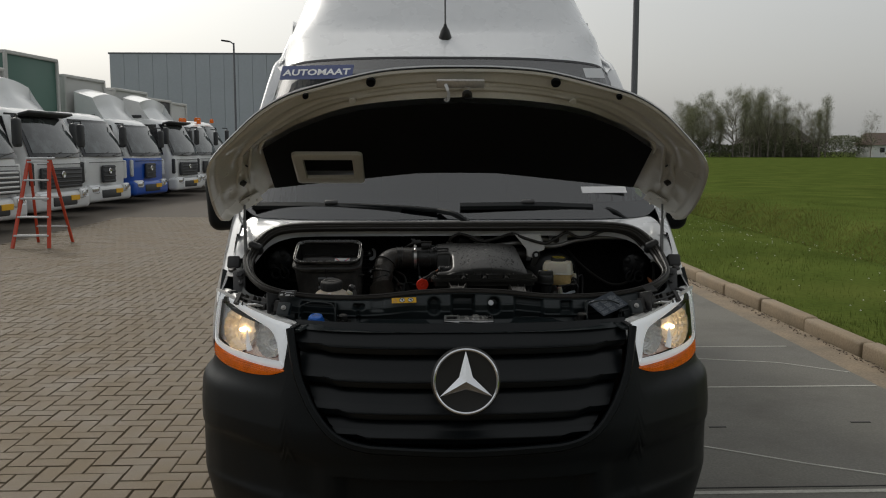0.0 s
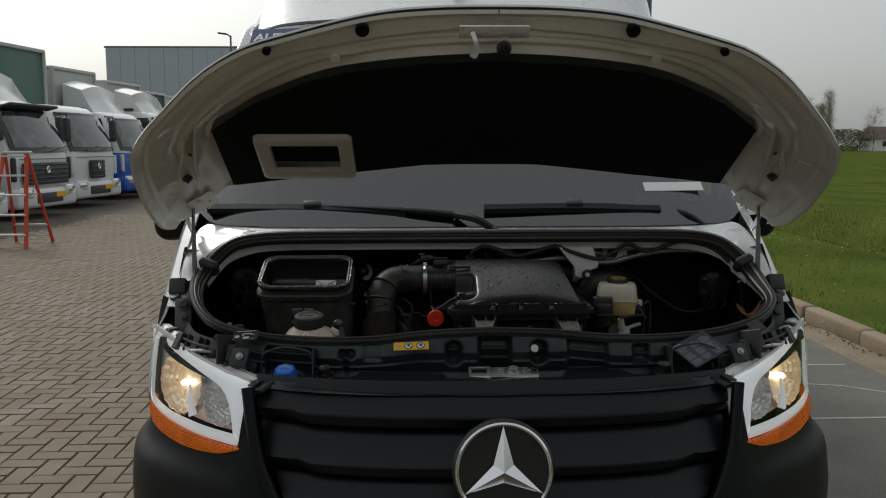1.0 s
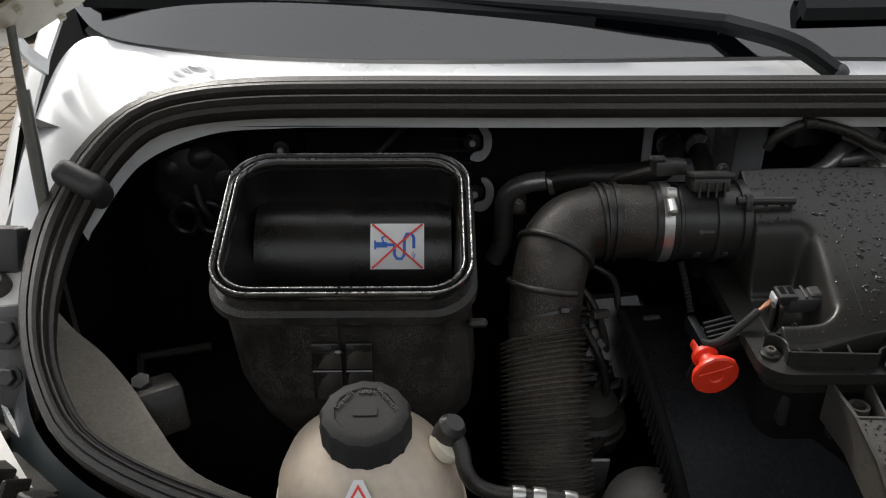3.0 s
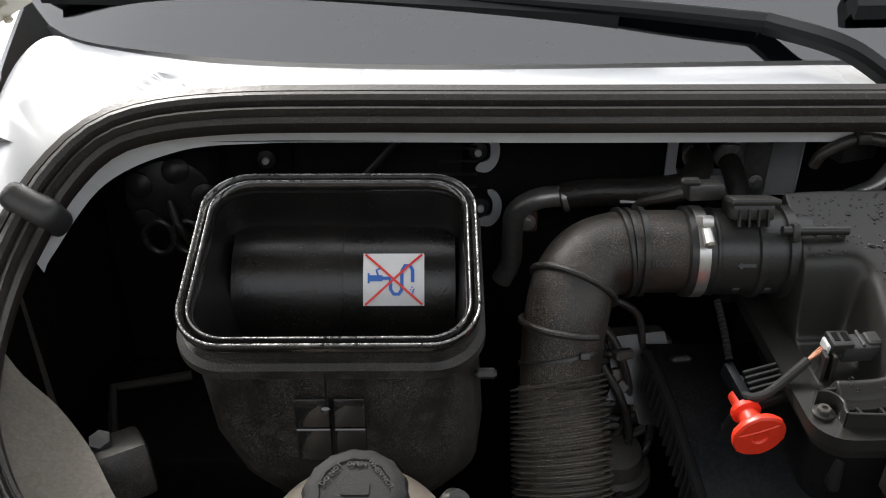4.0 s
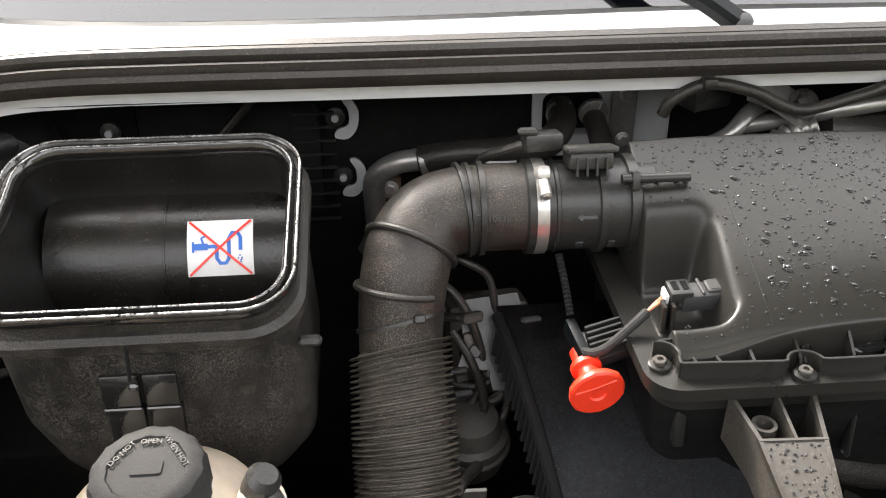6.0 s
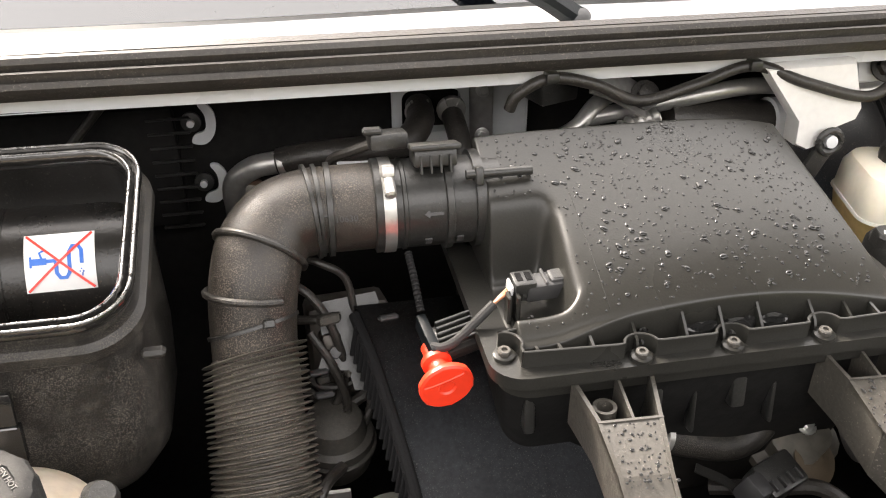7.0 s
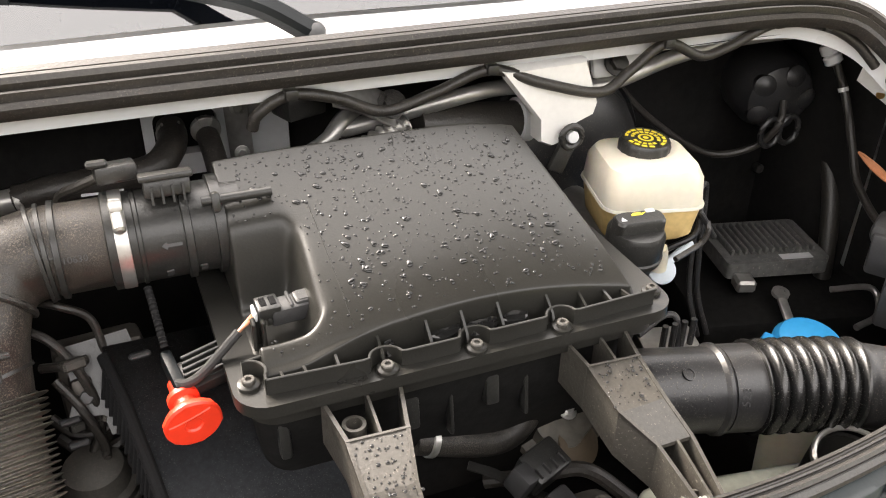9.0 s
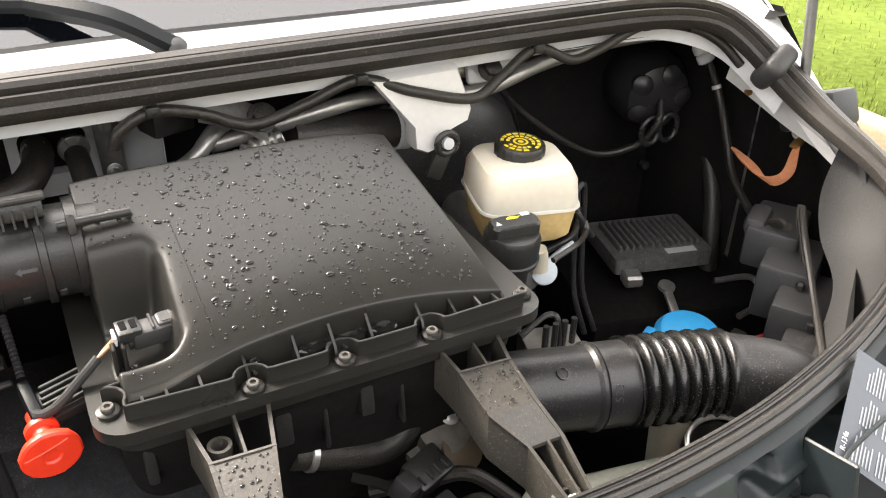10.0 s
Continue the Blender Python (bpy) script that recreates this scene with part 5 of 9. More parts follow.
b = bmn()
rings = [ring_at(m_rim, 0.240, 0.183, 0.036, -0.012), ring_at(m_rim, 0.252, 0.196, 0.040, -0.012), ring_at(m_rim, 0.262, 0.205, 0.045, -0.006), ring_at(m_rim, 0.263, 0.206, 0.045, 0.002), ring_at(m_rim, 0.258, 0.201, 0.043, 0.005), ring_at(m_rim, 0.253, 0.196, 0.041, 0.002), ring_at(m_rim, 0.250, 0.193, 0.040, -0.003), ring_at(m_rim, 0.247, 0.190, 0.039, 0.0), ring_at(m_rim, 0.243, 0.186, 0.037, 0.004), ring_at(m_rim, 0.238, 0.181, 0.035, 0.002), ring_at(m_rim, 0.234, 0.177, 0.033, -0.008)]
ringfaces(b, rings, True, True, False)
RIM = mat("wet_rubber_rim", (0.014, 0.0135, 0.013), 0.16, var=0.3, fine=140, bump=0.4, coat=1.0)
rim_ = part("box_rim", b, RIM, airbox2, "wet black double-lipped rim", sharp=60)
# sky glint on the wet lips, built as thin pale metal tubes
GLINT = mat("rim_glint_metal", (0.15, 0.15, 0.148), 0.26, 0.75, var=0.35, scale=60, fine=220, bump=0.5, specks=((0.03, 0.03, 0.03), 160, 0.58, 40))
part("rim_glint", tube(bmn(), ring_at(m_rim, 0.259, 0.202, 0.0435, 0.0045, 12), 0.0013, 8, True), GLINT, rim_, "thin pale strip standing for the wet rim's glint")
part("rim_glint", tube(bmn(), ring_at(m_rim, 0.2435, 0.1865, 0.0375, 0.0035, 12), 0.0010, 8, True), GLINT, rim_, "thin pale strip standing for the wet rim's glint")
b = bmn()
m0 = pose(-0.505, 3.40, 0, 0, 0, 0)
low = [ring_at(pose(-0.500, 3.400, 1.045), 0.14, 0.10, 0.035, 0), ring_at(pose(-0.493, 3.398, 1.072), 0.190, 0.142, 0.045, 0), ring_at(pose(-0.492, 3.396, 1.115, 5), 0.232, 0.170, 0.048, 0), ring_at(pose(-0.498, 3.394, 1.17, 9), 0.250, 0.182, 0.046, 0), ring_at(m_rim, 0.254, 0.196, 0.045, -0.050), ring_at(m_rim, 0.252, 0.197, 0.046, -0.022), ring_at(m_rim, 0.248, 0.192, 0.042, -0.016), ring_at(m_rim, 0.246, 0.190, 0.040, -0.012), ring_at(m_rim, 0.238, 0.180, 0.034, -0.010), ring_at(m_rim, 0.232, 0.174, 0.032, -0.05), ring_at(pose(-0.502, 3.394, 1.17, 8), 0.205, 0.156, 0.03, 0), ring_at(pose(-0.498, 3.398, 1.10), 0.17, 0.125, 0.03, 0)]
ringfaces(b, low[:9], True, False, False)
part("box_body", b, "dusty", airbox2, "dusty moulded body", sharp=40)
# same box plastic, its base colour darkened to hold the recess shade
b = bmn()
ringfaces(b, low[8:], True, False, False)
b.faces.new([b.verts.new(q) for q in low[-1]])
part("box_inside", b, mat("shaded_inner_wall", (0.007, 0.0066, 0.0062), 0.4, var=0.4, scale=12, fine=300, bump=0.15, specks=((0.05, 0.042, 0.035), 420, 0.64, 14)), airbox2, "inner walls, coloured dark for the recess shade")
# skirt below the rim, its lower edge drawn down to a point at the front
b = bmn()
skirt_rows = []
for w_, d_, h_, v_ in ((0.249, 0.193, -0.0205, 0.0), (0.262, 0.205, -0.0205, 0.0), (0.271, 0.214, -0.025, 0.2), (0.272, 0.215, -0.034, 1.0), (0.268, 0.211, -0.037, 1.0), (0.250, 0.195, -0.034, 1.0)):
    skirt_rows.append([m_rim @ Vector((x, y, h_ - v_ * (0.013 * max(0.0, 1 - abs(x) / 0.11) if y < 0 else 0.0))) for x, y in rrect(w_, d_, 0.046, 14) + []])
ringfaces(b, skirt_rows, True, False, False)
part("box_skirt", b, "dusty", airbox2, "dust-stained skirt under the rim", sharp=30)
part("skirt_seam", box(bmn(), (-0.509, 3.2895, 1.236), (0.0022, 0.002, 0.028), 0, 1, (-18, 0, 2)), "felt", airbox2)
DY, DZ, DR = 3.497, 1.207, 0.0752
b = lathe(bmn(), [(0.0755, -0.112), (0.0755, -0.005), (0.075, -0.005), (0.075, -0.003), (0.074, -0.003), (0.074, 0.108)], (-0.505, DY, DZ), (1, 0, 0), 40)
# brown dirt, with the box's shade and a reddish sheen put into the colour
part("inner_duct", b, mat("dirty_duct_shade_sheen", (0.009, 0.0082, 0.0075), 0.30, var=0.4, scale=14, fine=300, bump=0.12, dirt=(0.055, 0.028, 0.020), dirt_amount=0.26, dirt_scale=16, specks=((0.16, 0.12, 0.09), 520, 0.64, 12)), airbox2, "black duct inside the box", sharp=30)
nst = Vector((0, -0.80, 0.60)).normalized()
cst = Vector((-0.4575, DY, DZ)) + nst * DR
m_st = facing(cst, nst, (0, 0, 1)) @ pose(0, 0, 0, 0, 0, -1)
stk = part("no_water_sticker", surf(bmn(), lambda u, v: Vector((-0.4575 + (u - 0.5) * 0.060, DY + DR * math.cos(radians(143.1) + (0.5 - v) * 0.70), DZ + DR * math.sin(radians(143.1) + (0.5 - v) * 0.70))), 8, 10), "whitelabel", airbox2, "white sticker with a tap crossed out in red")


def on_cyl(x, y, lift=0.0):
    a = radians(143.1) - y / DR
    return Vector((-0.4575 + x, DY + (DR + 0.0002 + lift) * math.cos(a), DZ + (DR + 0.0002 + lift) * math.sin(a)))


def stroke(b, pts, w, lift=0.0003):
    cs = [on_cyl(x, y, lift) for x, y in pts]
    sweep(b, cs, [(-w / 2, 0), (w / 2, 0), (w / 2, 0.0002), (-w / 2, 0.0002)], up=nst)


b = bmn()
stroke(b, [(-0.028 + 0.056 * k / 8, 0.025 - 0.05 * k / 8) for k in range(9)], 0.0022, 0.0009)
stroke(b, [(-0.028 + 0.056 * k / 8, -0.025 + 0.05 * k / 8) for k in range(9)], 0.0022, 0.0009)
part("sticker_cross", b, "redprint", stk)
b = bmn()
stroke(b, [(-0.012, 0.001), (-0.004, 0.001), (-0.003, -0.004), (-0.003, -0.010), (0.000, -0.0145), (0.005, -0.0145), (0.008, -0.010), (0.008, 0.008), (0.011, 0.0135), (0.016, 0.0135), (0.0185, 0.009), (0.0185, -0.003)], 0.0034)
stroke(b, [(-0.024, 0.001), (-0.011, 0.001)], 0.0060)
stroke(b, [(-0.0245, -0.004), (-0.0245, 0.006)], 0.002)
stroke(b, [(-0.015, 0.003), (-0.017, 0.009), (-0.013, 0.011)], 0.002)
for k in range(7):
    x, y = 0.016 + 0.006 * random.random(), -0.006 - 0.008 * random.random()
    stroke(b, [(x, y), (x + 0.0006, y - 0.0012)], 0.0012)
part("sticker_tap", b, "blueprint", stk)
for lx, lw in ((-0.5245, 0.0305), (-0.4920, 0.0275)):
    part("latch_upper", box(bmn(), (lx, 3.3025, 1.200), (lw, 0.006, 0.030), 0.002, 2, (-7, 0, 0)), RIM, airbox2, "glossy clip on the front")
    part("latch_lower", box(bmn(), (lx, 3.3050, 1.164), (lw, 0.010, 0.036), 0.003, 2, (-7, 0, 0)), RIM, airbox2, "glossy clip on the front")
    part("latch_lip", box(bmn(), (lx, 3.2990, 1.1835), (lw, 0.005, 0.003), 0.001, 1), RIM, airbox2)
part("latch_knob", box(bmn(), (-0.512, 3.2985, 1.206), (0.008, 0.006, 0.007), 0.002, 1), RIM, airbox2)
part("box_tab", box(bmn(), (-0.372, 3.33, 1.22), (0.02, 0.012, 0.008), 0.003, 1), "dusty", airbox2)

# ---- coolant tank ----
tank = thing("coolant_tank", (-0.477, 3.195, 1.0), "milky white round coolant tank with black cap", "coolant tank")
TC = Vector((-0.478, 3.212, 1.094))
prof = [(0.03, -0.09), (0.062, -0.072), (0.084, -0.035), (0.090, -0.004), (0.0925, -0.003), (0.0925, 0.003), (0.090, 0.004), (0.087, 0.030), (0.077, 0.055), (0.058, 0.078), (0.042, 0.089), (0.036, 0.10)]
part("tank_body", lathe(bmn(), prof, TC, (0, -0.12, 1), 48, lambda a: 1 - 0.04 * math.cos(2 * a)), mat("tan_milky_plastic", (0.60, 0.51, 0.41), 0.42, var=0.08, bump=0.04, dirt=(0.40, 0.30, 0.21), dirt_amount=0.15, dirt_scale=20, Subsurface_Weight=0.2, Subsurface_Radius=(0.02, 0.012, 0.006), Subsurface_Scale=1.0), tank, "milky plastic body")
cax = Vector((0, -0.14, 1)).normalized()
cap = part("tank_cap", lathe(bmn(), [(0.034, -0.004), (0.040, 0.0), (0.0405, 0.022), (0.038, 0.028), (0.033, 0.031), (0.027, 0.031), (0.026, 0.0295), (0.0005, 0.0295)], TC + Vector((0, -0.012, 0.093)), cax, 60, lambda a: 1 + (0.03 if math.cos(14 * a) > 0.45 else 0.0)), "matt", tank, "black screw cap with ribs")
mc = facing(TC + Vector((0, -0.012, 0.093)) + cax * 0.0312, cax, (0, 1, 0))
b = bmn()
part("cap_emboss", prism(bmn(), rrect(0.022, 0.012, 0.002), 0.0016, mc @ pose(0, 0, -0.0005)), "matt", cap)
for k, word in enumerate(("DO NOT", "OPEN", "WHEN HOT")):
    text("cap_word", word, 0.006, "greyplastic", cap, mc @ pose(0, 0.022, 0, 0, 0, 0) if k == 1 else mc @ pose(-0.019 if k == 0 else 0.019, 0.0125, 0, 0, 0, 55 if k == 0 else -55), 0.0004)
ntk = Vector((0.02, -0.70, 0.71)).normalized()
mtk = facing(TC + Vector((-0.004, -0.078, 0.064)), ntk) @ pose(0, 0, -0.007)
stt = part("tank_sticker", prism(bmn(), [(-0.019, -0.012), (0.019, -0.012), (0.015, 0.003), (0.004, 0.026), (-0.004, 0.026), (-0.015, 0.003)], 0.001, mtk @ pose(0, 0, 0.010)), "whitelabel", tank, "warning triangle sticker")
b = prism(bmn(), [(-0.012, 0.002), (0.012, 0.002), (0, 0.0225)], 0.0004, mtk @ pose(0, 0, 0.0106))
part("sticker_triangle", b, "redprint", stt)
b = prism(bmn(), [(-0.008, 0.0042), (0.008, 0.0042), (0, 0.018)], 0.0004, mtk @ pose(0, 0, 0.0112))
part("sticker_centre", b, "whitelabel", stt)
b = prism(bmn(), rrect(0.033, 0.012, 0.002), 0.0004, mtk @ pose(0, -0.005, 0.0106))
part("sticker_band", b, "ink", stt)
b = prism(bmn(), circle(0.0045, 14), 0.0004, mtk @ pose(-0.009, -0.005, 0.0112))
prism(b, rrect(0.011, 0.007, 0.001), 0.0004, mtk @ pose(0.007, -0.005, 0.0112))
part("sticker_signs", b, "whitelabel", stt)
b = lathe(bmn(), [(0.012, -0.04), (0.013, 0.0), (0.018, 0.002), (0.018, 0.012), (0.012, 0.014)], (-0.408, 3.205, 1.165), (0.55, -0.15, 0.8), 18)
part("tank_nipple", b, "ivory", tank)
hose1 = thing("vent_hose", (-0.40, 3.2, 1.1), "thin black vent hose with two bright crimps", "hose")
hp = crv([(-0.402, 3.205, 1.184), (-0.393, 3.195, 1.176), (-0.389, 3.183, 1.160), (-0.380, 3.178, 1.146), (-0.362, 3.176, 1.137), (-0.335, 3.176, 1.133), (-0.305, 3.176, 1.129), (-0.275, 3.177, 1.120), (-0.255, 3.18, 1.10)], 60)
part("hose_line", tube(bmn(), hp, 0.0075, 12), "rubber", hose1)
part("hose_socket", lathe(bmn(), [(0.012, -0.014), (0.0135, -0.004), (0.0135, 0.010), (0.009, 0.016)], (-0.404, 3.205, 1.184), (0.4, -0.2, 0.9), 16), "black", hose1)
for i in (30, 36, 45):
    d = (hp[i + 1] - hp[i - 1]).normalized()
    part("hose_crimp", lathe(bmn(), [(0.0085, -0.006), (0.0092, -0.005), (0.0092, 0.005), (0.0085, 0.006)], hp[i], d, 16), "steel", hose1)

# ---- intake pipe: elbow and corrugated hose ----
pipe = thing("intake_pipe", (-0.30, 3.39, 0.9), "black plastic intake elbow over a dusty corrugated hose", "intake pipe")
ep = crv([(-0.160, 3.455, 1.272), (-0.200, 3.455, 1.272), (-0.235, 3.454, 1.2715), (-0.263, 3.446, 1.266), (-0.281, 3.429, 1.252), (-0.289, 3.411, 1.233), (-0.2925, 3.402, 1.214), (-0.2945, 3.394, 1.192), (-0.296, 3.384, 1.163)], 71)
MUDDY = mat("mud_dusted_rubber", (0.017, 0.0145, 0.0125), 0.37, var=0.35, fine=600, bump=0.2, dirt=(0.062, 0.050, 0.040), dirt_amount=0.45, dirt_scale=22, specks=((0.150, 0.126, 0.100), 780, 0.535, 17))
part("elbow", tube(bmn(), ep, 0.041, 28, up=(0.3, 0.8, 0.4), size=lambda u: 1 - 0.06 * max(0.0, u - 0.6) / 0.4), MUDDY, pipe, "black elbow, dusty on its upper side")


def collar(i, r, h, grow=0.004):
    d = (ep[min(i + 1, 71)] - ep[max(i - 1, 0)]).normalized()
    return lathe(bmn(), [(r - 0.003, -h), (r + grow, -h * 0.7), (r + grow, h * 0.7), (r - 0.003, h)], ep[i], d, 36)


part("elbow_band", collar(17, 0.041, 0.0035, 0.0035), "black", pipe)
part("elbow_band", collar(20, 0.041, 0.0025, 0.003), "black", pipe)
part("elbow_collar", collar(3, 0.042, 0.007, 0.003), "black", pipe)
for i in (41, 53):
    d = (ep[i + 1] - ep[i - 1]).normalized()
    s_ = d.cross(Vector((0.2, 0.7, 0.5))).normalized()
    t_ = d.cross(s_)
    arc = [ep[i] + (s_ * math.cos(a) + t_ * math.sin(a)) * 0.0425 for a in (radians(40 + 14 * k) for k in range(18))]
    part("elbow_rib", tube(bmn(), arc, 0.0034, 10), "dusty", pipe)
mtx = facing(Vector((-0.205, 3.421, 1.292)), (0, -0.85, 0.52))
text("moulded_number", "810630", 0.0085, "greyplastic", pipe, mtx @ pose(0, -0.012, 0.0005), 0.0005)
hb = bmn()
rings = []
HN = 60  # folds
hpts = crv([(-0.296, 3.389, 1.166), (-0.296, 3.349, 1.119), (-0.295, 3.306, 1.069), (-0.293, 3.24, 0.985), (-0.29, 3.19, 0.915)], HN * 6)
for i, p in enumerate(hpts):
    fold = i // 6
    r = (0.0402, 0.0402, 0.0408, 0.0480, 0.0492, 0.0470)[i % 6] + 0.0008 * noise.noise(Vector((fold * 1.7, 1.3, 0)))
    t = Vector((0.18 - 0.13 * min(1.0, fold / 22) + 0.02 * noise.noise(Vector((fold * 0.9, 7.1, 0))), -0.66 + 0.02 * noise.noise(Vector((fold * 0.8, 2.1, 4))), -0.80)).normalized()
    sx = t.cross(Vector((0, 1, 0))).normalized()
    sy = t.cross(sx)
    rings.append([p + (sx * math.cos(a) + sy * math.sin(a)) * (r + 0.0004 * noise.noise(Vector((math.cos(a) * 4, math.sin(a) * 4, fold)))) for a in (2 * math.pi * k / 40 for k in range(40))])
ringfaces(hb, rings)
part("corrugated_hose", hb, mat("dust_grey_rubber", (0.066, 0.060, 0.050), 0.42, var=0.4, scale=30, fine=500, bump=0.2, dirt=(0.15, 0.132, 0.108), dirt_amount=0.45, dirt_scale=45, specks=((0.25, 0.22, 0.18), 620, 0.535, 24)), pipe, "dusty corrugated hose", sharp=40)

# air mass meter between elbow and filter housing
maf = thing("air_mass_meter", (-0.11, 3.4550, 1.2320), "black cylindrical air mass meter with steel clamp", "air meter")
part("meter_tube", lathe(bmn(), [(0.040, -0.062), (0.0425, -0.060), (0.0425, -0.044), (0.0440, -0.043), (0.0440, -0.040), (0.0425, -0.039), (0.0425, -0.004), (0.0462, -0.003), (0.0462, 0.003), (0.0425, 0.004), (0.0425, 0.05)], (-0.107, 3.455, 1.272), (1, 0, 0), 48), "black", maf, sharp=40)
clamp = part("hose_clamp", lathe(bmn(), [(0.0425, -0.006), (0.0452, -0.0055), (0.0455, 0.0), (0.0452, 0.0055), (0.0425, 0.006)], (-0.163, 3.455, 1.272), (1, 0, 0), 48), "steel", maf, "bright worm-drive clamp")
b = box(bmn(), (-0.163, 3.4330, 1.3170), (0.012, 0.024, 0.012), 0.003, 2, (-28, 0, 0))
lathe(b, [(0.0055, -0.01), (0.0055, 0.01), (0.003, 0.012)], (-0.163, 3.4170, 1.3100), (0, -0.9, -0.4), 12)
part("clamp_screw", b, "steel", clamp)
part("clamp_mark", box(bmn(), (-0.163, 3.4135, 1.2580), (0.0105, 0.0016, 0.007), 0.0005, 1, (20, 0, 0)), "redprint", clamp)
b = box(bmn(), (-0.118, 3.4500, 1.3220), (0.040, 0.036, 0.018), 0.003, 2, (-18, 0, 0))
box(b, (-0.118, 3.4440, 1.3340), (0.046, 0.030, 0.006), 0.002, 2, (-18, 0, 0))
for k in range(4):
    box(b, (-0.132 + 0.009 * k, 3.430, 1.322), (0.002, 0.004, 0.016), 0, 1, (-18, 0, 0))
part("meter_sensor", b, "black", maf)
b = box(bmn(), (-0.158, 3.4680, 1.3330), (0.036, 0.024, 0.016), 0.003, 2, (-10, 0, 6))
box(b, (-0.172, 3.4640, 1.3440), (0.018, 0.010, 0.006), 0.002, 1)
part("meter_plug", b, "black", maf)
part("meter_cable", tube(bmn(), crv([(-0.172, 3.4720, 1.3280), (-0.19, 3.4830, 1.3170), (-0.21, 3.50, 1.30), (-0.215, 3.50, 1.27)], 24), 0.005, 10), "rubber", maf)
part("meter_strap", lathe(bmn(), [(0.0425, -0.005), (0.0468, -0.0045), (0.0468, 0.0045), (0.0425, 0.005)], (-0.078, 3.455, 1.272), (1, 0, 0), 48), "black", maf)
part("strap_rod", tube(bmn(), [(-0.092, 3.424, 1.312), (-0.030, 3.424, 1.312)], 0.0045, 12), "black", maf)
part("strap_lug", box(bmn(), (-0.080, 3.424, 1.310), (0.008, 0.014, 0.018), 0.003, 2, (-20, 0, 0)), "black", maf)
for x in (-0.128, -0.098):
    part("strap_tab", box(bmn(), (x, 3.4175, 1.250), (0.007, 0.002, 0.009), 0.0006, 1, (32, 0, 0)), "greyplastic", maf)
# cable ties on the elbow and over the hose
part("cable_tie", collar(22, 0.041, 0.0022, 0.0042), "black", pipe)
part("cable_tie", lathe(bmn(), [(0.038, -0.0022), (0.0425, -0.0016), (0.0425, 0.0016), (0.038, 0.0022)], ep[62], (0.20, -0.50, -0.85), 36), "black", pipe)
part("tie_head", box(bmn(), ep[62] + Vector((0.016, -0.034, 0.024)), (0.010, 0.006, 0.008), 0.0015, 1, (-30, 12, 20)), "black", pipe)
part("tie_head", box(bmn(), (-0.222, 3.420, 1.285), (0.009, 0.007, 0.007), 0.0015, 1, (-30, 0, 0)), "black", pipe)
b = bmn()
m_ar = facing((-0.122, 3.4138, 1.2800), (0, -0.9, 0.42))
prism(b, [(-0.010, 0), (-0.005, 0.004), (-0.005, 0.0015), (0.008, 0.0015), (0.008, -0.0015), (-0.005, -0.0015), (-0.005, -0.004)], 0.0006, m_ar @ pose(0, 0, 0.0012))
part("flow_arrow", b, "greyplastic", maf)

# ---- engine air filter housing ----
fh = thing("air_filter_housing", (0.10, 3.38, 1.0), "wet black plastic air filter housing beaded with rain drops", "filter housing")
b = bmn()
fl = [(x + 0.103, y + 3.384) for x, y in rrect(0.412, 0.272, 0.028, 6)]
prism(b, fl, 0.012, pose(0, 0, 1.214))
prism(b, [((x - 0.103) * 0.95 + 0.103, (y - 3.384) * 0.92 + 3.384) for x, y in fl], 0.02, pose(0, 0, 1.204))
part("housing_flange", b, "airbox", fh, sharp=40)
b = bmn()
lowrings = [[Vector(((x - 0.103) * k + 0.103, (y - 3.384) * k + 3.384 + dy, z)) for x, y in fl] for k, z, dy in ((0.925, 1.190, 0.008), (0.905, 1.13, 0.018), (0.85, 1.05, 0.034), (0.80, 0.98, 0.045))]
ringfaces(b, lowrings)
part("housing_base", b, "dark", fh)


for x, w_, h_ in ((-0.066, 0.010, 0.05), (-0.012, 0.006, 0.07), (0.048, 0.016, 0.055), (0.088, 0.005, 0.075), (0.128, 0.014, 0.05), (0.165, 0.005, 0.075), (0.272, 0.012, 0.06)):
    part("base_rib", box(bmn(), (x, 3.272 + 0.10 * h_, 1.184 - h_ / 2), (w_, 0.014, h_), 0.003, 2, (-8, 0, 0)), "black", fh)

LID_FRONT = np.polyfit([-0.075, -0.02, 0.001, 0.039, 0.073, 0.131, 0.197, 0.272], [1.234, 1.236, 1.238, 1.243, 1.246, 1.248, 1.241, 1.225], 4)
LID_REAR = np.polyfit([-0.075, 0.0, 0.1, 0.18, 0.245, 0.272], [1.324, 1.327, 1.328, 1.325, 1.314, 1.303], 4)


def cover_top(x, y):
    zf, zr = float(np.polyval(LID_FRONT, x)), float(np.polyval(LID_REAR, x))
    yr = 3.478
    v = min(1.2, max(0.0, (y - 3.283) / (yr - 3.283)))
    lobe = 1 / (1 + math.exp((x + 0.030) / 0.008)) / (1 + math.exp((y - 3.34) / 0.006))
    return zf + (zr - zf) * v ** 0.85 - 0.45 * max(0.0, 3.283 - y) - 0.008 * lobe


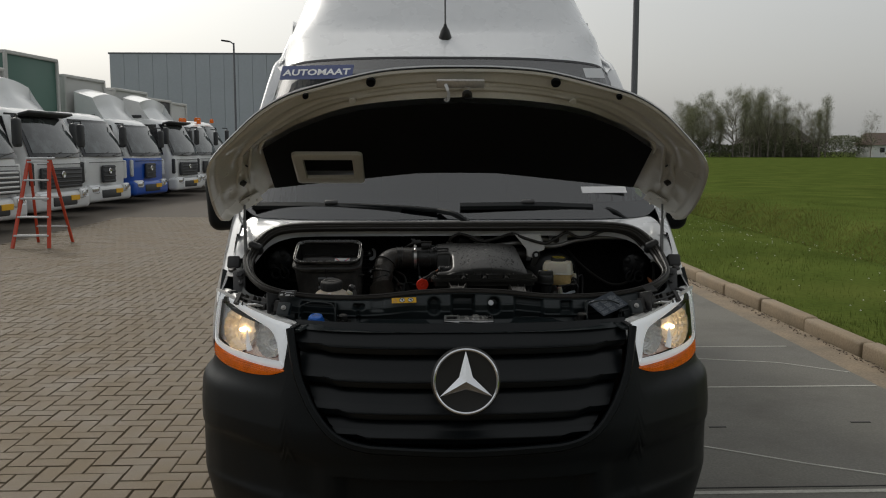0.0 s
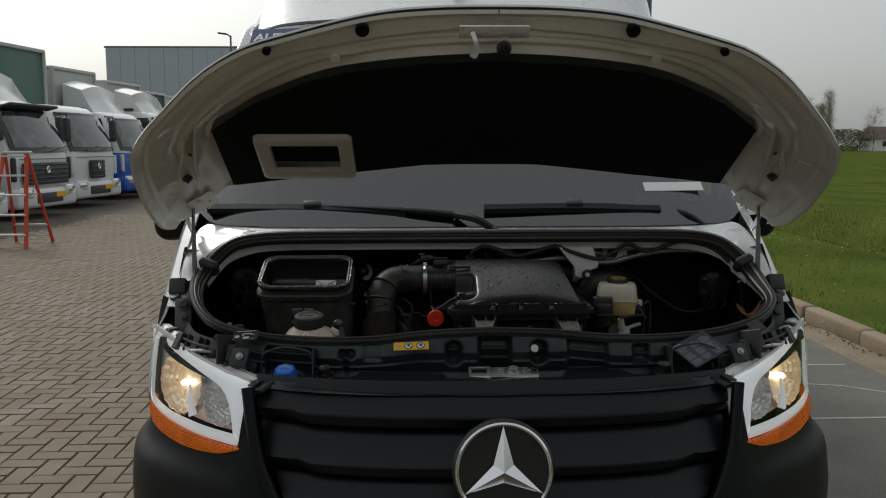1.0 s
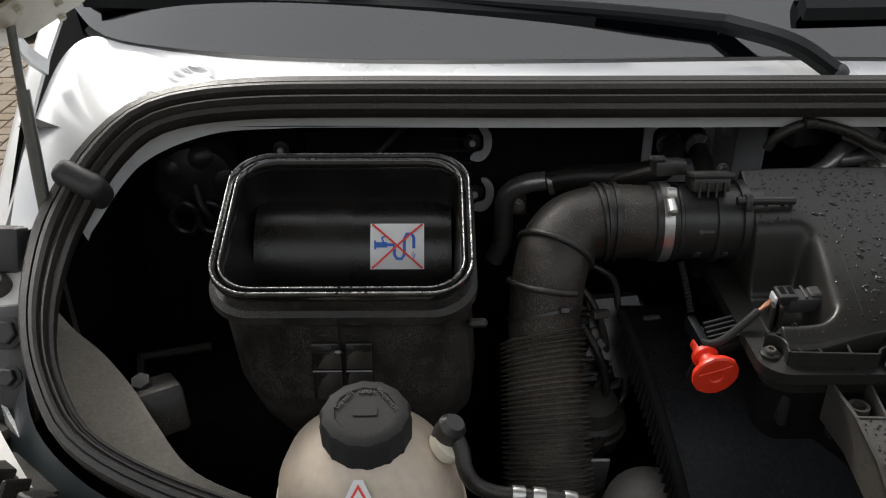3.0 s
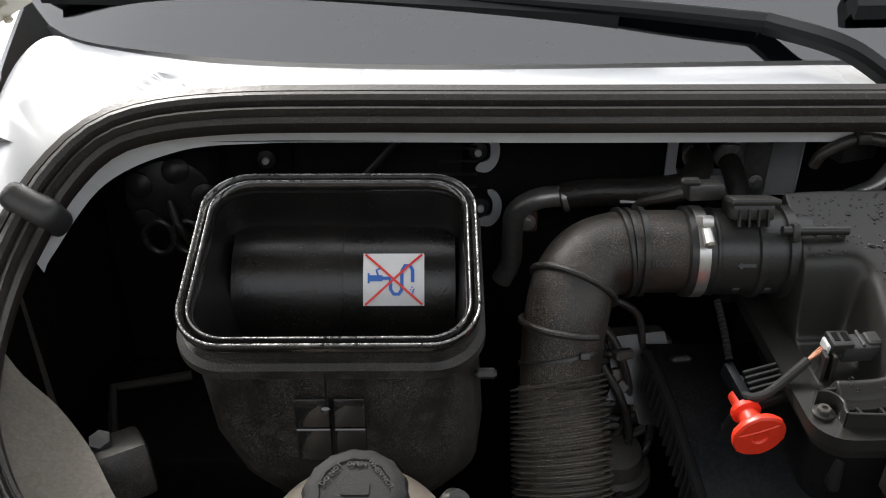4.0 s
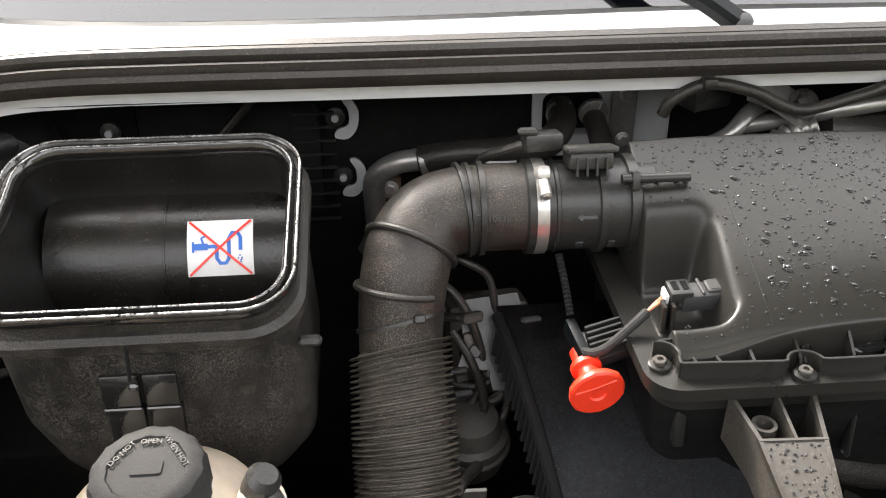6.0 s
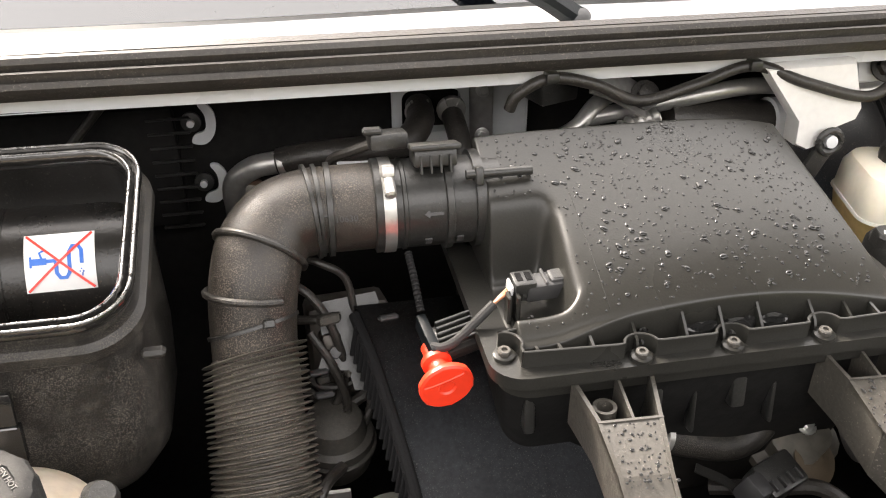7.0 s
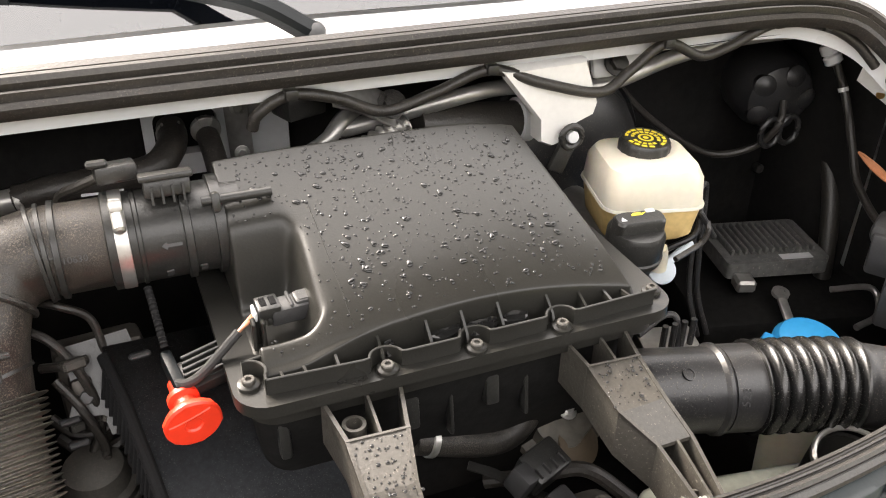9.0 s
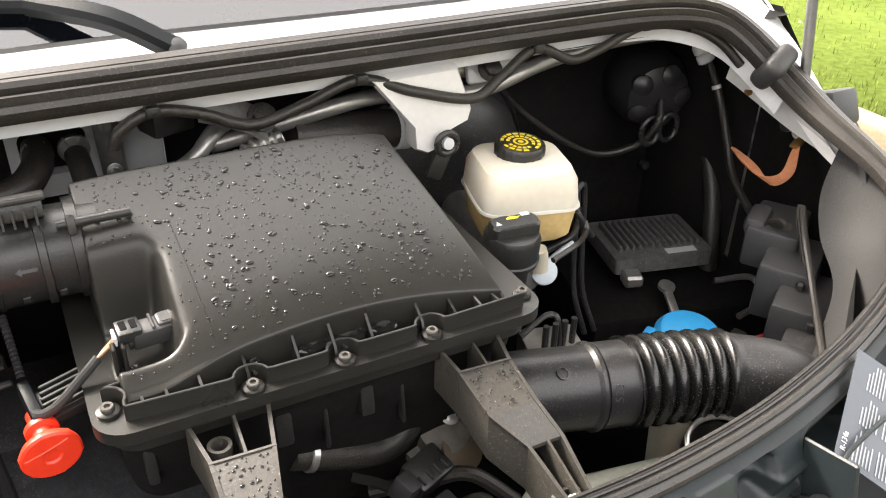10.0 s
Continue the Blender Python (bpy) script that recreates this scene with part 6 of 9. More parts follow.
def cover_f(u, v):
    # border rows fall down to the flange
    a, c = (u - 0.5) * 2, (v - 0.5) * 2
    ea, ec = max(0.0, (abs(a) - 0.94) / 0.06), max(0.0, (abs(c) - 0.93) / 0.07)
    drop = max(ea, ec)
    yb = 3.283 + (3.478 - 3.283) * min(1, max(0, (v - 0.035) / 0.93))
    xr = 0.272 - (yb - 3.283) * 0.16
    xl = -0.073
    x = xl + (xr - xl) * min(1, max(0, (u - 0.03) / 0.94))
    y0 = 3.283 - 0.006 / (1 + math.exp((x + 0.004) / 0.010))  # the corner lobe stands further forward
    y = y0 + (3.478 - y0) * (yb - 3.283) / (3.478 - 3.283)
    z = cover_top(x, y)
    # notch for the plug at the front corner
    nx = 1 / (1 + math.exp((x + 0.025) / 0.0030))
    ny = 1 / (1 + math.exp((y - 3.392) / 0.004)) * 1 / (1 + math.exp((3.3045 + 2.0 * max(0.0, x + 0.036) ** 1.5 - y) / 0.0024))
    nn = nx * ny
    z = z * (1 - nn) + 1.215 * nn
    if drop > 0:
        k = drop * drop
        z = z * (1 - k) + 1.214 * k
        if c > 0.93:
            z = cover_top(x, y) * (1 - k) + 1.214 * k
        y += (c > 0) * 0.006 * drop * (ec > 0) - (c < 0) * 0.003 * drop * (ec > 0)
        x += (a > 0) * 0.006 * drop * (ea > 0) - (a < 0) * 0.004 * drop * (ea > 0)
    return Vector((x, y, z))


cover = part("housing_cover", surf(bmn(), cover_f, 190, 150), "airbox", fh, "domed wet lid", sharp=75)
# seam line on the lid
b = tube(bmn(), [(0.004 - 0.004 * k / 20, 3.288 + 0.12 * k / 20, cover_top(0.002, 3.288 + 0.12 * k / 20) + 0.0002) for k in range(21)], 0.0005, 6)
part("lid_seam", b, "airbox", cover)
# ribs and bolts along the front of the flange
for x in (-0.063, -0.044, -0.017, 0.021, 0.065, 0.098, 0.133, 0.182, 0.216, 0.243, 0.263):
    z1 = cover_top(x, 3.283) - 0.004
    b = bmn()
    ringfaces(b, [[(x - 0.0012, 3.262, 1.216), (x + 0.0012, 3.262, 1.216), (x + 0.0012, 3.285, 1.216), (x - 0.0012, 3.285, 1.216)], [(x - 0.0012, 3.266, 1.226), (x + 0.0012, 3.266, 1.226), (x + 0.0012, 3.285, z1), (x - 0.0012, 3.285, z1)]])
    part("lid_rib", b, "airbox", fh)
b = bmn()
LID_SCREWS = ((-0.089, 3.279), (0.022, 3.257), (0.103, 3.257), (0.187, 3.257), (0.295, 3.277))
fx = [Vector((-0.077, 3.264, 1.220))]
for x, y in LID_SCREWS[1:4]:
    fx += [Vector((x - 0.019, 3.260, 1.220))] + [Vector((x, y, 1.220)) + 0.0150 * Vector((-math.cos(a), math.sin(a), 0)) for a in (radians(15 + 15 * k) for k in range(11))] + [Vector((x + 0.019, 3.260, 1.220))]
fx.append(Vector((0.287, 3.263, 1.220)))
WALL_SECTION = [(-0.0013, -0.006), (-0.0013, 0.009), (-0.0006, 0.0096), (0.0006, 0.0096), (0.0013, 0.009), (0.0013, -0.006)]
sweep(b, fx, WALL_SECTION, up=(0, 0, 1))
part("flange_wall", b, "airbox", fh)
b = bmn()
fx = [Vector((-0.089, 3.279, 1.220)) + 0.0145 * Vector((math.cos(a), math.sin(a), 0)) for a in (radians(100 - 12 * k) for k in range(12))] + [Vector((-0.077, 3.264, 1.220))]
sweep(b, fx, WALL_SECTION, up=(0, 0, 1))
sweep(b, [Vector((-0.0915, 3.2932, 1.220)), Vector((-0.080, 3.2952, 1.220)), Vector((-0.068, 3.297, 1.220))], WALL_SECTION, up=(0, 0, 1))
part("flange_wall", b, "airbox", fh)
for x, y in LID_SCREWS:
    boss = part("screw_washer", lathe(bmn(), [(0.0095, -0.006), (0.0092, 0.0008), (0.0080, 0.0014), (0.0005, 0.0014)], (x, y, 1.217), (0, -0.1, 1), 26), "airbox", fh)
    part("torx_screw", lathe(bmn(), [(0.0055, 0.0), (0.0055, 0.0035), (0.0047, 0.0045), (0.0026, 0.0045), (0.0024, 0.0025), (0.0005, 0.0025)], (x, y, 1.2182), (0, -0.1, 1), 24, lambda a: 1 + 0.03 * math.cos(6 * a)), "dimgrey", boss, "dull metal star screw")
b = bmn()
for x0, x1 in ((0.068, 0.096), (0.101, 0.131), (0.136, 0.160), (0.024, 0.034)):
    pool = []
    for k in range(13):
        x = x0 + (x1 - x0) * k / 12
        edge = min(1.0, 4 * min(k, 12 - k) / 12 + 0.25)
        yc = 3.2735 + 0.0030 * noise.noise(Vector((x * 60, 4.2, 0)))
        wd = 0.0058 * edge * (0.75 + 0.5 * noise.noise(Vector((x * 90, 1.2, 3))))
        pool.append([(x, yc - wd, 1.2195), (x, yc - wd * 0.6, 1.2240), (x, yc, 1.2252 + 0.0006 * noise.noise(Vector((x * 120, 0, 0)))), (x, yc + wd * 0.7, 1.2262), (x, yc + wd, 1.2292 + 0.001 * noise.noise(Vector((x * 150, 0, 6)))), (x, yc + wd + 0.001, 1.2200)])
    ringfaces(b, pool, closed_ring=False)
part("puddle", b, "water", fh, kind="stuff")
# rain drops: many fine ones, fewer large ones drawn out down the slope
b = bmn()
for k in range(1300):
    u, v = random.random(), random.random() ** 0.9
    x, y = -0.068 + 0.325 * u, 3.288 + 0.185 * v
    if x > 0.264 - (y - 3.283) * 0.16 or (x < -0.014 and 3.301 < y < 3.402):
        continue
    pick = random.random()
    if pick < 0.55:
        r = 0.00055 + 0.0006 * random.random()
    elif pick < 0.94:
        r = 0.0010 + 0.0009 * random.random()
        if noise.noise(Vector((x * 14, y * 14, 2.0))) < -0.15:
            continue
    else:
        r = 0.0020 + 0.0014 * random.random()
    n = Vector((-(cover_top(x + 0.004, y) - cover_top(x - 0.004, y)) / 0.008, -(cover_top(x, y + 0.004) - cover_top(x, y - 0.004)) / 0.008, 1)).normalized()
    q, sq = random.random() * 6, 0.10 + 0.22 * random.random()
    lathe(b, [(r, -0.0002), (r * 0.97, r * 0.18), (r * 0.80, r * 0.36), (r * 0.45, r * 0.48), (r * 0.05, r * 0.52)], (x, y, cover_top(x, y) + 0.0001), n, 9 if r < 0.001 else 14, lambda a, q=q, sq=sq: 1 + sq * math.cos(2 * a + q) + 0.08 * math.cos(3 * a + 2 * q))
part("rain", b, "water", fh, kind="stuff", sharp=180)
# plug in the notch with its cable
plug = thing("sensor_plug", (-0.05, 3.338, 1.22), "dark grey sensor plug with pale lever and twisted wires", "plug")
b = box(bmn(), (-0.032, 3.342, 1.238), (0.050, 0.020, 0.018), 0.003, 2, (8, 0, 4))
box(b, (-0.020, 3.343, 1.243), (0.030, 0.016, 0.014), 0.003, 2, (8, 0, 4))
part("plug_body", b, "greyplastic", plug)
part("plug_label", prism(bmn(), rrect(0.024, 0.012, 0.002), 0.001, pose(-0.020, 3.3425, 1.2502, 8, 0, 4)), "black", plug)
part("plug_ridge", box(bmn(), (-0.0385, 3.342, 1.2475), (0.003, 0.020, 0.004), 0.001, 1, (8, 0, 4)), "greyplastic", plug)
part("plug_nub", lathe(bmn(), [(0.004, -0.004), (0.004, 0.003), (0.003, 0.004), (0.0005, 0.004)], (0.005, 3.344, 1.233), (1, 0.1, -0.1), 14), "black", plug)
part("plug_neck", lathe(bmn(), [(0.0075, -0.008), (0.0075, 0.006), (0.006, 0.008)], (-0.052, 3.340, 1.235), (1, 0.07, 0), 18), "black", plug)
for k in (0, 1):
    part("lever_window", box(bmn(), (-0.0535 - 0.0085 * k, 3.3400, 1.2512), (0.0055, 0.011, 0.001), 0.0004, 1, (8, 0, 4)), "felt", plug)
part("plug_lever", box(bmn(), (-0.058, 3.340, 1.245), (0.020, 0.020, 0.012), 0.002, 2, (8, 0, 4)), "black", plug)
part("plug_edge", box(bmn(), (-0.070, 3.338, 1.243), (0.003, 0.014, 0.010), 0.001, 1, (8, 0, 4)), "greyink", plug)
b = bmn()
for k in range(3):
    tube(b, crv([(-0.070, 3.336 + 0.003 * k, 1.240), (-0.080, 3.333 + 0.0015 * k, 1.235), (-0.088, 3.330, 1.231)], 10), 0.0013, 6)
part("plug_wires", b, "wire", plug)
part("plug_cable", tube(bmn(), crv([(-0.086, 3.331, 1.232), (-0.103, 3.322, 1.222), (-0.122, 3.314, 1.210), (-0.134, 3.314, 1.204), (-0.142, 3.320, 1.202)], 40), 0.0042, 10), "matt", plug)
part("plug_stand", box(bmn(), (-0.0655, 3.328, 1.226), (0.0035, 0.012, 0.032), 0.001, 1), "airbox", plug)
part("plug_stand", box(bmn(), (-0.0735, 3.328, 1.226), (0.0035, 0.012, 0.032), 0.001, 1), "airbox", plug)
part("plug_stand", box(bmn(), (-0.0695, 3.333, 1.226), (0.010, 0.002, 0.032), 0.0006, 1), "airbox", plug)

# ---- dipstick ----
dip = thing("dipstick", (-0.136, 3.33, 1.0), "orange-red plastic dipstick with a round handle", "dipstick")
dn = Vector((0.12, -0.97, -0.12)).normalized()
dc = Vector((-0.136, 3.285, 1.186))
dh = part("dipstick_handle", lathe(bmn(), [(0.004, -0.006), (0.0225, -0.005), (0.0238, -0.002), (0.0238, 0.001), (0.022, 0.0025), (0.008, 0.0028), (0.0065, 0.0012), (0.0005, 0.0012)], dc, dn, 44, lambda a: 1 + (0.03 if math.cos(6 * a) > 0.93 else 0)), "red", dip)
mdp = facing(dc, dn)
part("handle_groove", sweep(bmn(), [mdp @ Vector((-0.020 + 0.034 * k / 10, 0.004 + 0.010 * (k / 10) ** 1.3, 0.003)) for k in range(11)], [(-0.001, -0.001), (0, 0.0006), (0.001, -0.001)], up=dn), "red", dh)
part("dipstick_neck", lathe(bmn(), [(0.013, -0.010), (0.010, -0.004), (0.0095, 0.012), (0.0135, 0.014), (0.0135, 0.019), (0.0085, 0.020), (0.0085, 0.036)], dc - dn * 0.012, -dn, 20), "red", dip)
part("dipstick_tube", tube(bmn(), [(-0.136, 3.322, 1.185), (-0.13, 3.40, 1.05), (-0.12, 3.46, 0.8)], 0.008, 12), "black", dip)
# slatted connector behind it
gridc = thing("connector_block", (-0.12, 3.33, 1.18), "black slotted connector block with a ribbed cable", "connector")
part("connector_body", box(bmn(), (-0.116, 3.336, 1.196), (0.044, 0.034, 0.012), 0.002, 2, (12, -6, 14)), "black", gridc)
for k in range(5):
    part("connector_slat", box(bmn(), (-0.118, 3.322 + 0.0068 * k, 1.2035 + 0.0012 * k), (0.036, 0.0026, 0.006), 0.0006, 1, (12, -6, 14)), "black", gridc)
part("connector_side", box(bmn(), (-0.143, 3.335, 1.200), (0.010, 0.045, 0.018), 0.003, 2, (12, 0, 10)), "bumper", gridc)
b = tube(bmn(), crv([(-0.150, 3.400, 1.250), (-0.148, 3.378, 1.235), (-0.146, 3.355, 1.215)], 40), 0.0034, 12, size=lambda u: 1 + 0.14 * math.sin(u * 90))
part("ribbed_cable", b, "felt", gridc)

# ---- engine cover and what shows below ----
eng = thing("engine_cover", (-0.10, 3.3, 0.9), "matt black engine cover with a ribbed edge", "engine cover")
b = bmn()
ringfaces(b, [[(-0.20, 3.44, 1.17), (-0.02, 3.44, 1.17), (0.06, 3.44, 1.06)], [(-0.185, 3.36, 1.14), (-0.02, 3.36, 1.14), (0.06, 3.36, 1.03)], [(-0.165, 3.25, 1.075), (-0.02, 3.25, 1.08), (0.07, 3.25, 0.985)], [(-0.155, 3.14, 0.99), (-0.02, 3.14, 1.0), (0.08, 3.14, 0.93)], [(-0.15, 3.10, 0.90), (-0.02, 3.10, 0.90), (0.08, 3.10, 0.90)]], False, False, False)
bmesh.ops.solidify(b, geom=b.faces[:], thickness=0.012)
part("cover_shell", b, mat("dusty_foam", (0.021, 0.0235, 0.028), 0.7, var=0.4, fine=200, bump=0.35, dirt=(0.055, 0.058, 0.064), dirt_amount=0.34, dirt_scale=70, specks=((0.13, 0.125, 0.12), 700, 0.60, 14)), eng, sharp=60)
part("cover_edge", tube(bmn(), crv([(-0.200, 3.43, 1.166), (-0.184, 3.36, 1.138), (-0.165, 3.25, 1.074), (-0.155, 3.14, 0.99)], 30), 0.006, 10), "felt", eng)
edge_line = crv([(-0.201, 3.43, 1.166), (-0.185, 3.36, 1.138), (-0.166, 3.25, 1.074), (-0.156, 3.14, 0.99)], 34)
for k in range(2, 33):
    part("edge_tooth", box(bmn(), edge_line[k] + Vector((-0.004, -0.002, -0.010)), (0.010, 0.0032, 0.030), 0.001, 1, (-18, 14, 0)), "felt", eng)
low1 = thing("vacuum_unit", (-0.225, 3.37, 0.9), "dark round vacuum unit below the elbow", "vacuum unit")
part("unit_drum", lathe(bmn(), [(0.03, -0.05), (0.036, -0.04), (0.036, -0.012), (0.039, -0.01), (0.039, 0.0), (0.033, 0.004), (0.028, 0.022), (0.015, 0.026), (0.0005, 0.027)], (-0.229, 3.40, 1.045), (0.0, -0.15, 1), 32), "dimgrey", low1)
part("unit_ring", lathe(bmn(), [(0.040, -0.006), (0.0425, -0.004), (0.0425, 0.0), (0.040, 0.002)], (-0.229, 3.402, 1.033), (0.0, -0.15, 1), 32), "dimgrey", low1)
part("unit_pipe", tube(bmn(), crv([(-0.225, 3.36, 1.035), (-0.245, 3.33, 1.04), (-0.262, 3.30, 1.01), (-0.268, 3.28, 0.96)], 20), 0.006, 10), "rubber", low1)
part("unit_lever", box(bmn(), (-0.235, 3.335, 0.985), (0.03, 0.004, 0.11), 0.001, 1, (10, 0, 0)), "alu", low1)
low2 = thing("engine_casting", (-0.20, 3.46, 0.9), "dull brownish engine casting with cables over it", "engine part")
b = box(bmn(), (-0.205, 3.47, 1.10), (0.085, 0.05, 0.11), 0.008, 2, (-15, 0, 5))
box(b, (-0.175, 3.445, 1.14), (0.035, 0.03, 0.02), 0.006, 2, (-20, 0, 10))
box(b, (-0.176, 3.43, 1.085), (0.03, 0.03, 0.018), 0.006, 2, (-20, 0, 10))
box(b, (-0.225, 3.44, 1.12), (0.02, 0.03, 0.04), 0.004, 2, (-20, 0, 10))
part("casting_body", b, mat("dull_casting", (0.075, 0.066, 0.057), 0.5, 0.3, var=0.35, fine=80, bump=0.2, dirt=(0.05, 0.038, 0.028), dirt_amount=0.3, dirt_scale=25), low2)
for k, pts in enumerate((((-0.245, 3.43, 1.15), (-0.225, 3.41, 1.12), (-0.215, 3.40, 1.07), (-0.24, 3.38, 1.03)), ((-0.20, 3.43, 1.12), (-0.19, 3.41, 1.07), (-0.215, 3.395, 1.03), (-0.25, 3.39, 1.0)), ((-0.255, 3.44, 1.16), (-0.235, 3.43, 1.165), (-0.215, 3.44, 1.16)))):
    part("casting_cable", tube(bmn(), crv(pts, 24), 0.0045, 10), "rubber", low2)
b = prism(bmn(), [(-0.040, 0.040), (0.020, 0.046), (0.026, 0.020), (0.036, 0.014), (0.034, -0.030), (0.016, -0.052), (-0.010, -0.050), (-0.014, -0.030), (-0.044, -0.026), (-0.036, -0.006)], 0.004, facing((-0.196, 3.432, 1.135), (0, -0.8, 0.6)))
plate = part("casting_plate", b, "black", low2, "dull stamped bracket plate")
for c in ((-0.168, 3.420, 1.166), (-0.166, 3.406, 1.140), (-0.240, 3.415, 1.112), (-0.236, 3.404, 1.092)):
    part("plate_tab", box(bmn(), c, (0.020, 0.012, 0.006), 0.002, 1, (-25, 0, 8)), "greyplastic", plate)
part("plate_hole", box(bmn(), (-0.182, 3.401, 1.104), (0.007, 0.004, 0.006), 0.0005, 1, (-37, 0, 0)), "felt", plate)
part("casting_bolt", bolt(bmn(), (-0.222, 3.428, 1.125), (0, -0.8, 0.5), 0.007, 0.007), "greyplastic", low2)
cast3 = thing("pulley_housing", (-0.17, 3.27, 0.85), "grey cast housing low in the bay", "engine part")
part("housing_shell", lathe(bmn(), [(0.01, 0.055), (0.035, 0.05), (0.05, 0.035), (0.055, 0.0), (0.05, -0.05)], (-0.182, 3.285, 0.985), (-0.1, -0.4, 0.9), 28), mat("pale_casting", (0.17, 0.16, 0.145), 0.5, 0.2, var=0.2, fine=90, bump=0.15), cast3)


# ---- arms that carry the housing ----
def arm(name, label, pts_l, pts_r, depth, cells):
    """A channel-shaped plastic arm between two edge lines, with open cells at the ends."""
    th = thing(name, Vector(pts_l[0]) - Vector((0, 0, 0.1)), label, "bracket")
    L, R = [Vector(q) for q in pts_l], [Vector(q) for q in pts_r]
    dn_, dy_, lo = Vector((0, 0, -depth)), Vector((0, -0.0025, 0)), Vector((0, 0, -0.001))

    def wall(line, s_):
        b = bmn()
        ringfaces(b, [[p, p + s_, p + s_ + dn_, p + dn_] for p in line])
        part("arm_side", b, "greyarm", th, sharp=30)

    wall(L, Vector((0.0035, 0, 0)))
    wall(R, Vector((-0.0035, 0, 0)))
    for i in range(len(L) - 1):
        a0, a1, c0, c1 = L[i], L[i + 1], R[i], R[i + 1]
        b = bmn()
        if i not in cells:
            ringfaces(b, [[a + lo, c + lo, c + lo * 5, a + lo * 5] for a, c in ((a0, c0), (a1, c1))])
            part("arm_plate", b, "greyarm", th, sharp=30)
        else:
            w_ = Vector((0.0012, 0, 0))
            ringfaces(b, [[q - w_, q + w_, q + w_ + dn_ * 0.8, q - w_ + dn_ * 0.8] for q in (a0.lerp(c0, 0.55), a1.lerp(c1, 0.55))])
            part("arm_web", b, "greyarm", th, sharp=30)
            b = bmn()
            ringfaces(b, [[a1 + e, c1 + e, c1 + e + dn_, a1 + e + dn_] for e in (Vector((0, 0, 0)), dy_)])
            part("arm_end", b, "greyarm", th, sharp=30)
    return th


M["greyarm"] = mat("grey_arm_plastic", (0.050, 0.046, 0.040), 0.38, var=0.25, fine=300, bump=0.15, dirt=(0.026, 0.024, 0.022), dirt_amount=0.3, dirt_scale=40, specks=((0.19, 0.17, 0.145), 420, 0.63, 26))
arm1 = arm("housing_arm", "wet grey-black bracket arm below the filter housing", [(-0.037, 3.256, 1.200), (-0.030, 3.212, 1.194), (-0.031, 3.160, 1.186), (-0.032, 3.10, 1.160), (-0.032, 3.06, 1.12)], [(0.034, 3.256, 1.200), (0.024, 3.210, 1.194), (0.012, 3.158, 1.186), (0.008, 3.10, 1.160), (0.006, 3.06, 1.12)], 0.045, (0,))
b = sweep(bmn(), [Vector((-0.016 + 0.0085 * math.cos(a), 3.232 + 0.0085 * math.sin(a), 1.190)) for a in (2 * math.pi * k / 24 for k in range(24))], [(-0.0015, -0.012), (-0.0015, 0.0), (0.0015, 0.0), (0.0015, -0.012)], True)
part("arm_ring", b, "greyarm", arm1)
arm2 = arm("housing_arm", "wet grey-black bracket arm with a bolted foot", [(0.196, 3.268, 1.192), (0.200, 3.231, 1.188), (0.205, 3.182, 1.172), (0.230, 3.155, 1.148), (0.236, 3.100, 1.130)], [(0.262, 3.268, 1.192), (0.254, 3.228, 1.188), (0.256, 3.184, 1.172), (0.268, 3.155, 1.148), (0.262, 3.096, 1.130)], 0.05, (0, 3))
part("foot_ring", lathe(bmn(), [(0.024, -0.03), (0.024, 0.002), (0.020, 0.004), (0.018, -0.01), (0.0005, -0.012)], (0.245, 3.098, 1.118), (0, -0.1, 1), 26), "greyarm", arm2)
part("foot_screw", bolt(bmn(), (0.249, 3.104, 1.118), (0, -0.1, 1), 0.006, 0.008), "steel", arm2)
b = bmn()
for k in range(150):
    t_ = random.random()
    if random.random() < 0.5:
        x, y = -0.027 + 0.042 * random.random(), 3.207 - 0.06 * t_
        z = 1.1935 - 0.153 * (3.211 - y)
    else:
        y = 3.228 - 0.044 * t_
        x, z = 0.204 + 0.046 * random.random(), 1.188 - 0.34 * (3.2295 - y)
    r = 0.0006 + 0.0011 * random.random() ** 3
    lathe(b, [(r * 1.2, 0), (r, r * 0.25), (r * 0.5, r * 0.4), (r * 0.05, r * 0.45)], (x, y, z), (0, -0.15, 1), 8)
part("rain", b, "water", arm1, kind="stuff", sharp=180)

# ---- snorkel on the far side ----
sn = thing("intake_snorkel", (0.40, 3.25, 1.05), "glossy black intake snorkel with a bellows section", "snorkel")
sp = crv([(0.255, 3.268, 1.105), (0.30, 3.258, 1.105), (0.36, 3.245, 1.100), (0.42, 3.232, 1.096), (0.48, 3.218, 1.092), (0.53, 3.20, 1.088), (0.575, 3.17, 1.078), (0.60, 3.13, 1.05), (0.61, 3.10, 1.0)], 120)


def sn_seg(i0, i1, rf):
    b = bmn()
    rings = []
    for i in range(i0, i1 + 1):
        d = (sp[min(i + 1, 120)] - sp[max(i - 1, 0)]).normalized()
        s_ = d.cross(Vector((0, 0, 1))).normalized()
        t_ = s_.cross(d)
        r = rf(i)
        rings.append([sp[i] + (s_ * math.cos(a) + t_ * math.sin(a)) * r for a in (2 * math.pi * k / 36 for k in range(36))])
    ringfaces(b, rings)
    return b


